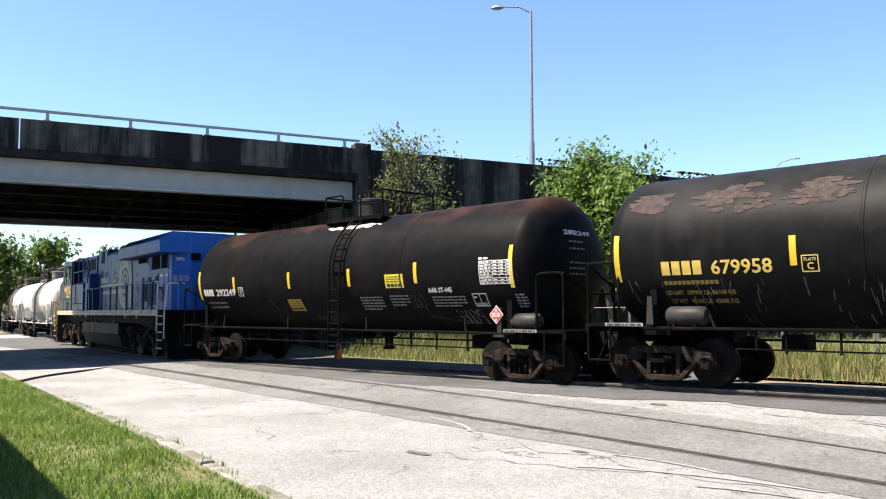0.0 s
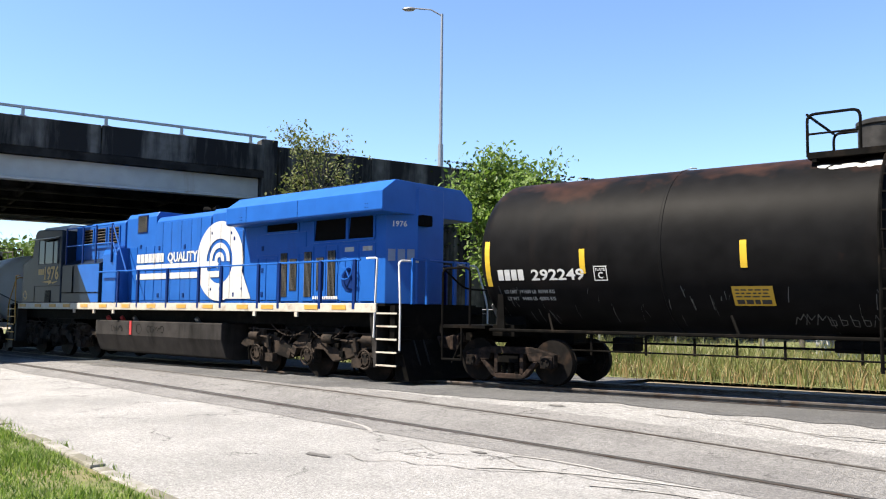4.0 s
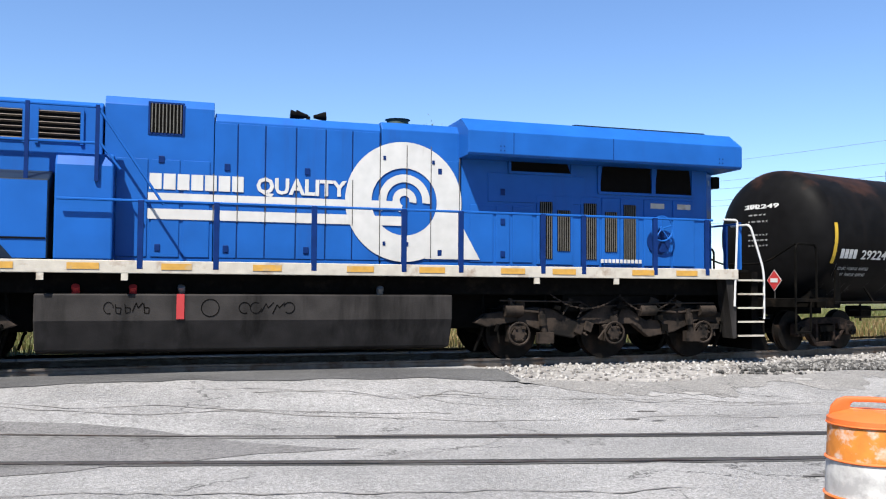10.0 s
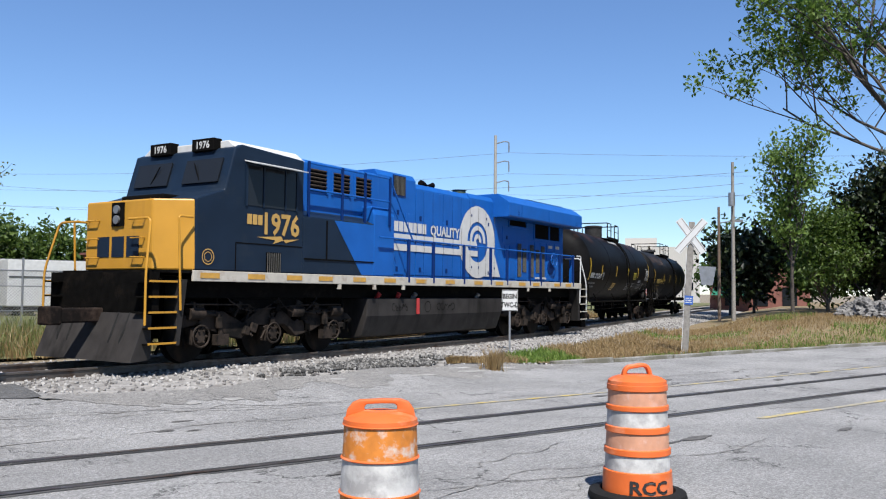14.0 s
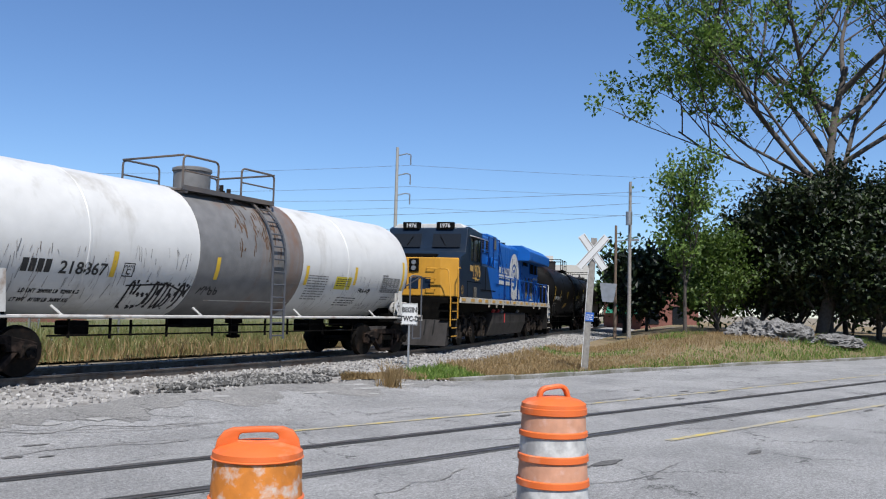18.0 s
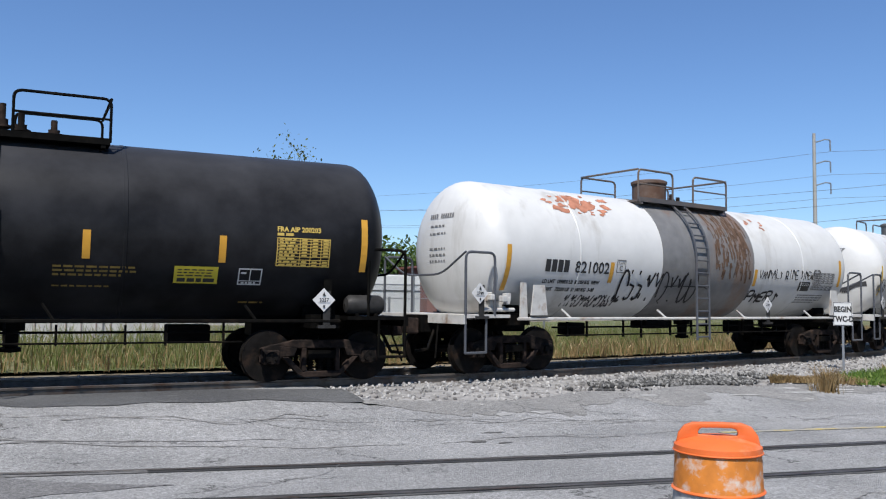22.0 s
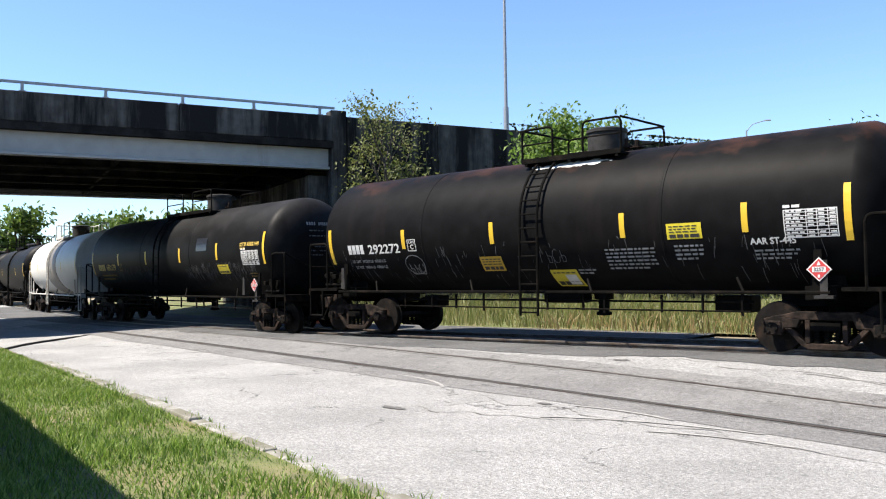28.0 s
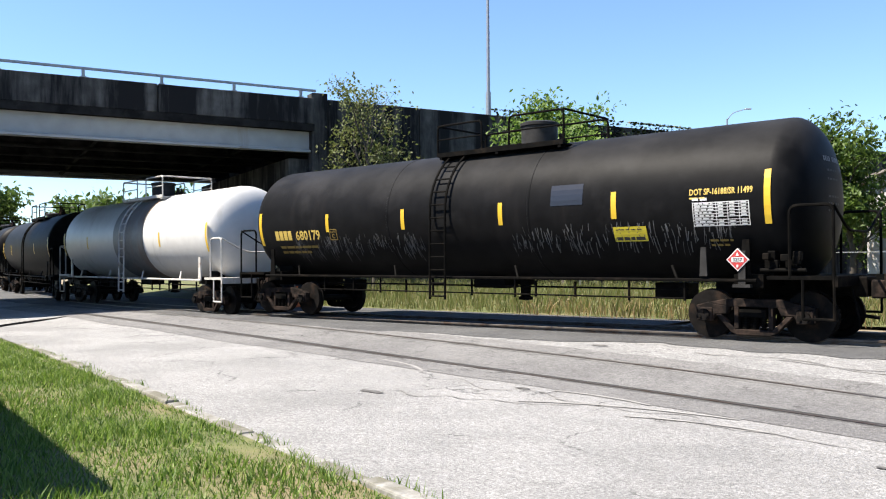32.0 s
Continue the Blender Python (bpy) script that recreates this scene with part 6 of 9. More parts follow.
            for x, d in ((-2.2, 1), (2.2, -1), (0.55, 1)):
                bm = bmesh.new()
                cy(bm, (x, sy * 1.2, 0.92), (x + d * 0.34, sy * 1.2, 0.92), 0.11, 12)
                cy(bm, (x + d * 0.34, sy * 1.2, 0.92), (x + d * 0.8, sy * 1.2, 0.88), 0.025, 6)
                part("brake_cylinder", bm, M_TRUCKG, tk, smooth=True)
            for x in (-1.5, 1.6):
                bm = bmesh.new()
                cy(bm, (x, sy * 1.22, 0.95), (x + 0.08, sy * 1.22, 0.5), 0.05, 8)
                cy(bm, (x + 0.02, sy * 1.22, 0.85), (x + 0.05, sy * 1.22, 0.65), 0.075, 8)
                bx(bm, (x + 0.1, sy * 1.2, 0.42), (0.3, 0.14, 0.2))
                part("damper", bm, M_TRUCKG, tk, smooth=True)
            for c0, c1, sag in ((-1.3, 0.1, 0.24), (0.1, 1.3, 0.3)):
                bm = bmesh.new()
                for i in range(26):
                    u = i / 25
                    x, z = c0 + (c1 - c0) * u, 1.2 - sag * 4 * u * (1 - u)
                    bx(bm, (x, sy * 1.27, z), (0.05, 0.012 if i % 2 else 0.034, 0.034 if i % 2 else 0.012), ry=math.degrees(math.atan(sag * 4 * (1 - 2 * u) / (c1 - c0))))
                part("safety_chain", bm, M_TRUCKG, tk, "hanging steel safety chain")
            rnd = random.Random(17)
            for i in range(22):
                x = rnd.uniform(-2.6, 2.6)
                bm = bmesh.new()
                z = rnd.uniform(0.55, 1.12)
                bx(bm, (x, sy * rnd.uniform(1.08, 1.2), z), (rnd.uniform(0.05, 0.2), rnd.uniform(0.05, 0.16), rnd.uniform(0.05, 0.18)), ry=rnd.choice((0, 0, 20, -25)))
                cy(bm, (x, sy * 1.16, z), (x + rnd.uniform(-0.18, 0.18), sy * 1.19, z - rnd.uniform(0.08, 0.28)), 0.022, 6)
                part("brake_bracket", bm, M_TRUCKG if i % 3 else M_UNDER, tk, bevel=0.008)
            for x in (-1.93, 0, 1.93):
                bm = bmesh.new()
                zl = [(x + 0.2 * math.cos(a * math.pi / 8), sy * 1.25, 0.5 + 0.2 * math.sin(a * math.pi / 8)) for a in range(17)]
                tube(bm, zl, 0.022, 5)
                for k_ in range(6):
                    a = k_ * math.pi / 3
                    cy(bm, (x + 0.12 * math.cos(a), sy * 1.22, 0.5 + 0.12 * math.sin(a)), (x + 0.12 * math.cos(a), sy * 1.27, 0.5 + 0.12 * math.sin(a)), 0.022, 6)
                part("journal_cover", bm, M_TRUCKG, tk, smooth=True)
            for x in (-2.55, -1.3, 1.3, 2.55):
                bm = bmesh.new()
                tube(bm, arc3([(x, sy * 0.95, 1.25), (x + 0.05, sy * 0.98, 0.7), (x - 0.1, sy * 0.86, 0.18)], 3, 0.3), 0.03, 6)
                part("sand_pipe", bm, M_UNDER, tk, smooth=True)
            bm = bmesh.new()
            tube(bm, [(-2.3, sy * 1.22, 1.1), (-0.7, sy * 1.22, 1.08), (-0.5, sy * 1.22, 0.98), (0.9, sy * 1.22, 1.06), (2.2, sy * 1.22, 1.06)], 0.016, 5)
            part("brake_pipe", bm, M_TRUCKG, tk)
        for dx in (-1.93, 0, 1.93):
            w = part("wheelset", ME_WHEEL, None, tk, at=Matrix.Translation((dx, 0, 0.5)) @ Matrix.Diagonal((1.1, 1, 1.1, 1)))
            WHEELS.append((w, dx, 0.5, 0.5))
    # hand rail along the walkway
    for sy in (-1, 1):
        bm = bmesh.new()
        tube(bm, [(-2.9, sy * 1.48, 2.66), (8.75, sy * 1.48, 2.66)], 0.022, 6)
        part("hand_rail", bm, M_BLUE, car)
        for x in (-1.68, -0.53, 1.04, 2.58, 3.61, 5.17, 5.98, 7.47, 8.6):
            bm = bmesh.new()
            bx(bm, (x, sy * 1.5, 2.13), (0.09, 0.06, 1.08))
            part("rail_stanchion", bm, M_DBLUE, car, bevel=0.008)
    return car


CARS["LOCO"] = loco()
# ---------------------------------------------------------------- things along the street and the track
M_ORANGE = mat("barrel_orange", (0.85, 0.17, 0.03), 0.5, var=0.08, scale=5, stain=(0.9, 0.32, 0.16), stain_at=0.6, stain_scale=3, bump=0.05)
M_ORANGE_W = mat("worn_orange_sheeting", (0.75, 0.25, 0.03), 0.6, var=0.2, scale=12, stain=(0.75, 0.66, 0.58), stain_at=0.56, stain_scale=9, bump=0.05)
M_PEACH = mat("faded_orange_sheeting", (0.72, 0.36, 0.22), 0.6, var=0.12, scale=12, stain=(0.8, 0.5, 0.4), stain_at=0.6, stain_scale=8, bump=0.03)
M_SHEET = mat("white_sheeting", (0.72, 0.71, 0.68), 0.55, var=0.12, scale=10, stain=(0.42, 0.41, 0.4), stain_at=0.5, stain_scale=4, bump=0.03)
M_SIGN = mat("sign_white", (0.78, 0.78, 0.76), 0.5, var=0.04, bump=0.0)
M_POST = mat("grey_timber", (0.3, 0.28, 0.25), 0.85, var=0.25, scale=10, stain=(0.18, 0.16, 0.14), stain_at=0.55, streak=True)
M_BROWNPOLE = mat("brown_timber_pole", (0.17, 0.12, 0.085), 0.85, var=0.2, scale=8)
M_CONCPOLE = mat("concrete_pole", (0.42, 0.41, 0.38), 0.85, var=0.1)
M_BLUESIGN = mat("blue_sign", (0.03, 0.13, 0.5), 0.5, var=0.05, bump=0.0)
M_WIRE = mat("power_line", (0.14, 0.16, 0.2), 0.6, var=0.1, bump=0.0)
M_BRICK = mat("red_brick_far", (0.25, 0.1, 0.075), 0.85, var=0.15, scale=3)
M_PALE = mat("pale_cladding", (0.6, 0.57, 0.52), 0.7, var=0.08)
M_SHED = mat("whitewashed_sheet_metal", (0.58, 0.57, 0.55), 0.65, var=0.15, scale=4, stain=(0.3, 0.16, 0.11), stain_at=0.63, stain_scale=1.6, streak=True, upper_tint=((0.3, 0.13, 0.08), 3.6, 6.6, 0.05))
M_RUSTSHEET = mat("half_rusted_sheet", (0.5, 0.45, 0.41), 0.75, var=0.25, scale=5, stain=(0.28, 0.09, 0.05), stain_at=0.48, stain_scale=1.6, streak=True)
M_REDROOF = mat("red_rusted_roof", (0.27, 0.1, 0.075), 0.8, var=0.3, scale=5, stain=(0.36, 0.2, 0.16), stain_at=0.6, stain_scale=2.5, streak=True, bump=0.2)
M_SHEDROOF = mat("rusty_sheet_roof", (0.38, 0.33, 0.3), 0.7, var=0.2, scale=4, stain=(0.22, 0.08, 0.05), stain_at=0.55, stain_scale=2)
M_BARK = mat("grey_bark", (0.09, 0.075, 0.062), 0.9, var=0.3, scale=9, stain=(0.07, 0.055, 0.045), stain_at=0.55, stain_scale=5, bump=0.6, bump_scale=25)
M_AWNING = mat("green_awning", (0.03, 0.3, 0.18), 0.7, var=0.1)


def leaf_mat(name, a, b, c, through=0.35):
    m = island_mat(name, a, b, c, 0.55)
    nd, lk = m.node_tree.nodes, m.node_tree.links
    bs = nd["Principled BSDF"]
    bs.inputs["Specular IOR Level"].default_value = 0.35
    tr = nd.new("ShaderNodeBsdfTranslucent")
    cr = next(n for n in nd if n.type == "VALTORGB")
    hs = nd.new("ShaderNodeHueSaturation")
    hs.inputs["Value"].default_value = 1.6
    lk.new(cr.outputs[0], hs.inputs["Color"])
    lk.new(hs.outputs[0], tr.inputs[0])
    mx = nd.new("ShaderNodeMixShader")
    mx.inputs[0].default_value = through
    lk.new(bs.outputs[0], mx.inputs[1])
    lk.new(tr.outputs[0], mx.inputs[2])
    lk.new(mx.outputs[0], nd["Material Output"].inputs[0])
    return m


M_LEAF = leaf_mat("spring_leaves", (0.04, 0.078, 0.012), (0.08, 0.14, 0.022), (0.15, 0.225, 0.045), 0.4)
M_LEAFB = leaf_mat("broad_spring_leaves", (0.06, 0.12, 0.02), (0.13, 0.22, 0.036), (0.23, 0.34, 0.08), 0.42)
M_LEAFY = leaf_mat("young_leaves", (0.10, 0.13, 0.03), (0.14, 0.17, 0.05), (0.2, 0.21, 0.08))
M_LEAFD = leaf_mat("dark_evergreen_leaves", (0.006, 0.012, 0.003), (0.014, 0.026, 0.006), (0.05, 0.08, 0.016), 0.1)
M_GRASS = leaf_mat("grass_blades", (0.055, 0.12, 0.012), (0.15, 0.26, 0.035), (0.31, 0.4, 0.1), 0.35)
M_WEED = leaf_mat("tall_weeds", (0.11, 0.16, 0.03), (0.2, 0.22, 0.07), (0.3, 0.27, 0.12), 0.3)
M_STRAW = leaf_mat("dry_straw_grass", (0.24, 0.16, 0.07), (0.38, 0.26, 0.12), (0.46, 0.35, 0.18), 0.3)


# ---- work-zone barrels
def barrel(x, y, turn, label, cut, worn):
    root = thing("traffic_barrel", label, "traffic barrel", "traffic barrels on the street", at=pose(x, y, 0, 0, 0, turn))
    bm = bmesh.new()
    zlathe(bm, ((0.0, 0.42), (0.03, 0.43), (0.07, 0.42), (0.09, 0.33), (0.05, 0.31)), 28)
    part("rubber_base", bm, M_RUBBER, root, smooth=True)
    z, r = 0.05, 0.29
    rows = (("rib", 0.22), ("white_band", 0.13), ("rib", 0.06), ("orange_band", 0.13), ("rib", 0.06), ("white_band", 0.13), ("rib", 0.05), ("orange_band", 0.12), ("rib", 0.06)) if not worn else \
        (("rib", 0.12), ("orange_band", 0.22), ("rib", 0.02), ("white_band", 0.22), ("rib", 0.02), ("orange_band", 0.21), ("rib", 0.02))
    for nm, h in rows:
        r1 = r - h * 0.045
        bm = bmesh.new()
        if nm == "rib":
            zlathe(bm, ((z, r + 0.004), (z + 0.008, r + 0.016), (z + h - 0.008, r1 + 0.016), (z + h, r1 + 0.004)), 36)
            part("shell_rib", bm, M_ORANGE, root, smooth=True)
        else:
            zlathe(bm, ((z - 0.004, r + 0.003), (z + h + 0.004, r1 + 0.003)), 36)
            part("reflective_band", bm, M_SHEET if nm == "white_band" else (M_ORANGE_W if worn else M_PEACH), root, "scuffed reflective band", smooth=True)
        z, r = z + h, r1
    bm = bmesh.new()
    zlathe(bm, ((z - 0.01, r + 0.012), (z + 0.025, r + 0.008), (z + 0.05, r - 0.03), (z + 0.075, r - 0.12), (z + 0.08, 0)), 36)
    part("lid", bm, M_ORANGE, root, smooth=True)
    bm = bmesh.new()
    w = 0.2 if worn else 0.13
    pts = arc3([(-w, 0, z + 0.03), (-w * 0.85, 0, z + 0.135), (w * 0.7, 0, z + 0.165), (w, 0, z + 0.03)], 5, 0.45)
    if worn:
        # solid slab with a slot to grip
        outer = [(-0.25, 0.02), (-0.235, 0.09), (-0.2, 0.135), (-0.15, 0.155), (0.0, 0.162), (0.14, 0.162), (0.2, 0.14), (0.235, 0.09), (0.25, 0.02), (0.0, 0.02)]
        inner = [(-0.115, 0.085), (-0.115, 0.1), (-0.108, 0.118), (-0.09, 0.126), (0.0, 0.13), (0.09, 0.13), (0.11, 0.122), (0.118, 0.1), (0.115, 0.085), (0.0, 0.08)]
        loops = [[bm.verts.new((x, y, z + h)) for x, h in ring] for ring in (outer, inner) for y in (-0.03, 0.03)]
        for i in range(10):
            j = (i + 1) % 10
            for a, b in ((0, 2), (2, 3), (3, 1), (1, 0)):
                bm.faces.new((loops[a][i], loops[a][j], loops[b][j], loops[b][i]))
        bmesh.ops.recalc_face_normals(bm, faces=bm.faces)
    else:
        rings = []
        for i, p in enumerate(pts):
            d = (pts[min(i + 1, len(pts) - 1)] - pts[max(i - 1, 0)]).normalized()
            n_ = Vector((-d.z, 0, d.x)) * 0.0175
            rings.append([bm.verts.new(p + n_ * a + Vector((0, 0.03 * b, 0))) for a, b in ((1, 0.7), (0.5, 1), (-0.5, 1), (-1, 0.7), (-1, -0.7), (-0.5, -1), (0.5, -1), (1, -0.7))])
        for a, b in zip(rings[:-1], rings[1:]):
            for i in range(8):
                bm.faces.new((a[i], a[(i + 1) % 8], b[(i + 1) % 8], b[i]))
        bm.faces.new(rings[0])
        bm.faces.new(rings[-1])
        bmesh.ops.recalc_face_normals(bm, faces=bm.faces)
    part("handle", bm, M_ORANGE, root, smooth=True, bevel=0.012 if worn else 0.0)
    if not worn:
        bm = bmesh.new()
        v, fc = letters("RCC", 0.15, 0.004)
        def pl(u, w):
            a = radians(-90) + u / 0.305
            rr = 0.31 - w * 0.045
            return (rr * math.cos(a), rr * math.sin(a), 0.1 + w)
        add_flat(bm, [(p[0] * 1.2, p[1], 0) for p in v], fc, pl)
        part("stencil", bm, M_LETK, root, "stencilled initials")
    return root


barrel(4.98, 4.5, -39, "orange and white traffic barrel with scraped worn bands", 0, True)
barrel(7.6, 4.15, -35, "orange traffic barrel with faded peach and white bands", 0, False)


# ---- small square railway sign
def twc_sign():
    root = thing("track_sign", "small white square sign with black lettering on a post", "sign", at=pose(17.97, 15.28, height(17.97, 15.28) - 0.1, 0, 0, -50))
    bm = bmesh.new()
    bx(bm, (0, 0.02, 0.75), (0.05, 0.035, 1.5))
    part("post", bm, M_GALV, root)
    bm = bmesh.new()
    bx(bm, (0, 0, 1.42), (0.42, 0.006, 0.56))
    part("plate", bm, M_SIGN, root, bevel=0.002)
    for s, zz, sz in (("BEGIN", 1.47, 0.145), ("TWC-D", 1.24, 0.15)):
        bm = bmesh.new()
        v, fc = letters(s, sz, 0.006)
        add_flat(bm, v, fc, lambda x, y: (x * 0.92, -0.008, zz + y * 1.25))
        part("lettering", bm, M_LETK, root)
    bm = bmesh.new()
    for a, b, c, d in ((-0.2, 0.2, 1.68, 1.692), (-0.2, 0.2, 1.148, 1.16), (-0.2, -0.19, 1.15, 1.69), (0.19, 0.2, 1.15, 1.69)):
        add_rect(bm, a, b, c, d, lambda u, v: (u, -0.007, v))
    part("border", bm, M_LETK, root)


twc_sign()


# ---- crossbuck
def crossbuck():
    z0 = height(23.6, 13.45)
    root = thing("crossbuck", "weathered railway crossbuck on a leaning grey timber post", "railway sign", at=pose(23.6, 13.45, z0 - 0.1, 0, 3.2, -62))
    bm = bmesh.new()
    bx(bm, (0, 0.09, 2.0), (0.17, 0.17, 4.1))
    part("post", bm, M_POST, root, bevel=0.012)
    bm = bmesh.new()
    bx(bm, (-0.1, -0.002, 1.6), (0.025, 0.012, 3.0))
    part("reflective_strip", bm, M_SHEET, root)
    for a in (52, -52):
        bm = bmesh.new()
        bx(bm, (0, -0.015 if a > 0 else -0.03, 3.62), (1.22, 0.012, 0.23), ry=a)
        part("blade", bm, M_SIGN, root, bevel=0.003)
        bm = bmesh.new()
        for e in (-0.085, 0.085):
            v = bx(bm, (0, 0, e), (1.16, 0.004, 0.022))
        for v in bm.verts:
            v.co = Matrix.Rotation(radians(a), 3, "Y") @ v.co + Vector((0, -0.023 if a > 0 else -0.038, 3.62))
        part("blade_edge", bm, M_POST, root)
    bm = bmesh.new()
    bx(bm, (0.03, -0.01, 1.72), (0.24, 0.01, 0.26))
    part("blue_plate", bm, M_BLUESIGN, root, "small blue notice plate")
    bm = bmesh.new()
    for k in range(3):
        bars(bm, -0.06, 0.12, 1.64 + k * 0.06, 0.025, lambda u, v: (u, -0.018, v), k, 0.07, 0.02)
    part("notice_bars", bm, M_LETW, root)
    bm = bmesh.new()
    prism(bm, ((0.25, 2.75), (0.75, 2.75), (0.68, 2.2), (0.36, 2.2)), 0.16, 0.18)
    part("rear_plate", bm, M_GALV, root, "grey back of a second sign")


crossbuck()


# ---- power poles and lines
def power_pole(x, y, h, label, material, arms):
    root = thing("power_pole", label, "utility pole", "utility poles beside the track", at=Matrix.Translation((x, y, 0)))
    bm = bmesh.new()
    cy(bm, (0, 0, 0), (0, 0, h), h * 0.010 + 0.03, 10, h * 0.006 + 0.02)
    part("pole", bm, material, root, smooth=True)
    for z in arms:
        bm = bmesh.new()
        tube(bm, [(0, 0, h - z), (0.55, -0.37, h - z + 0.2), (0.8, -0.54, h - z + 0.15)], 0.04, 6)
        part("davit_arm", bm, M_GALV, root)
        bm = bmesh.new()
        for k in range(7):
            cy(bm, (0.8, -0.54, h - z + 0.12 - k * 0.1), (0.81, -0.55, h - z + 0.04 - k * 0.1), 0.05, 8)
        part("insulator", bm, M_GALV, root)
    return root


power_pole(44.4, 41.18, 12.9, "tall pale concrete power pole with three arms", M_CONCPOLE, (0.6, 2.0, 3.4))
pp = power_pole(42.5, 22.1, 8.75, "grey timber utility pole with a transformer", M_POST, ())
bm = bmesh.new()
cy(bm, (-0.3, -0.1, 6.4), (-0.3, -0.1, 7.1), 0.17, 12)
part("transformer", bm, M_GALV, pp, smooth=True)


def line(a, b, sag, label):
    bm = bmesh.new()
    a, b = Vector(a), Vector(b)
    pts = [a.lerp(b, i / 14) - Vector((0, 0, sag * 4 * (i / 14) * (1 - i / 14))) for i in range(15)]
    tube(bm, pts, 0.01, 4)
    tagged(part("power_line", bm, M_WIRE), label, "power line", "power lines")


for k, z in enumerate((11.7, 10.2, 8.7)):
    line((45.2, 40.64, z), (120, -6, z + 6), 1.2, "thin dark power line between the poles")
    line((45.2, 40.64, z), (10, 120, z + 4), 1.5, "thin dark power line between the poles")
for k, z in enumerate((7.6, 7.0, 6.4)):
    line((42.7, 21.6, z + 0.6), (20, 75, z + 2.5 - k), 1.0, "thin dark service line from the pole")


def far_lamp(x, y, h, label):
    root = thing("street_lamp", label, "street lamp", at=Matrix.Translation((x, y, 0.3)))
    bm = bmesh.new()
    cy(bm, (0, 0, 0), (0, 0, h), 0.1, 8, 0.07)
    part("pole", bm, M_BROWNPOLE, root)
    bm = bmesh.new()
    tube(bm, [(0, 0, h - 0.9), (0.5, -0.7, h - 0.8)], 0.03, 6)
    bx(bm, (0.6, -0.85, h - 0.8), (0.25, 0.5, 0.12), rz=30)
    part("arm", bm, M_GALV, root)


far_lamp(44.8, 24.2, 6.4, "brown lamp post by the far street")


# ---- far buildings
def far_buildings():
    root = thing("brick_building", "low red-brick building beyond the trees", "building", at=pose(79, 41.5, 0, 0, 0, -60))
    bm = bmesh.new()
    bx(bm, (2, 3, 2.9), (9, 9, 5.8))
    part("wall", bm, M_BRICK, root)
    bm = bmesh.new()
    bx(bm, (2, 3, 5.9), (9.3, 9.3, 0.2))
    part("roof_edge", bm, M_PALE, root)
    for i in range(3):
        bm = bmesh.new()
        bx(bm, (-0.5 + i * 2.6, -1.52, 1.6), (1.3, 0.08, 1.8))
        part("window", bm, M_GLASS, root)
    bm = bmesh.new()
    prism(bm, ((-2.4, 1.7), (1.4, 1.7), (1.2, 2.4), (0.6, 2.8), (-1.4, 2.8), (-2.2, 2.4)), -3.0, -1.5)
    part("awning", bm, M_AWNING, root, "green awning")
    root = thing("pale_building", "pale stepped building in the distance", "building", at=pose(121, 78, 0, 0, 0, -57))
    bm = bmesh.new()
    bx(bm, (0, 0, 4.6), (13, 8, 9.2))
    part("wall", bm, M_PALE, root)
    bm = bmesh.new()
    bx(bm, (-2.5, 1, 10.0), (5, 5, 1.6))
    part("penthouse", bm, M_PALE, root)
    for i in range(5):
        for j in range(2):
            bm = bmesh.new()
            bx(bm, (-5 + i * 2.5, -4.03, 3.0 + j * 3.4), (1.1, 0.1, 1.2))
            part("window", bm, M_GLASS, root)


far_buildings()


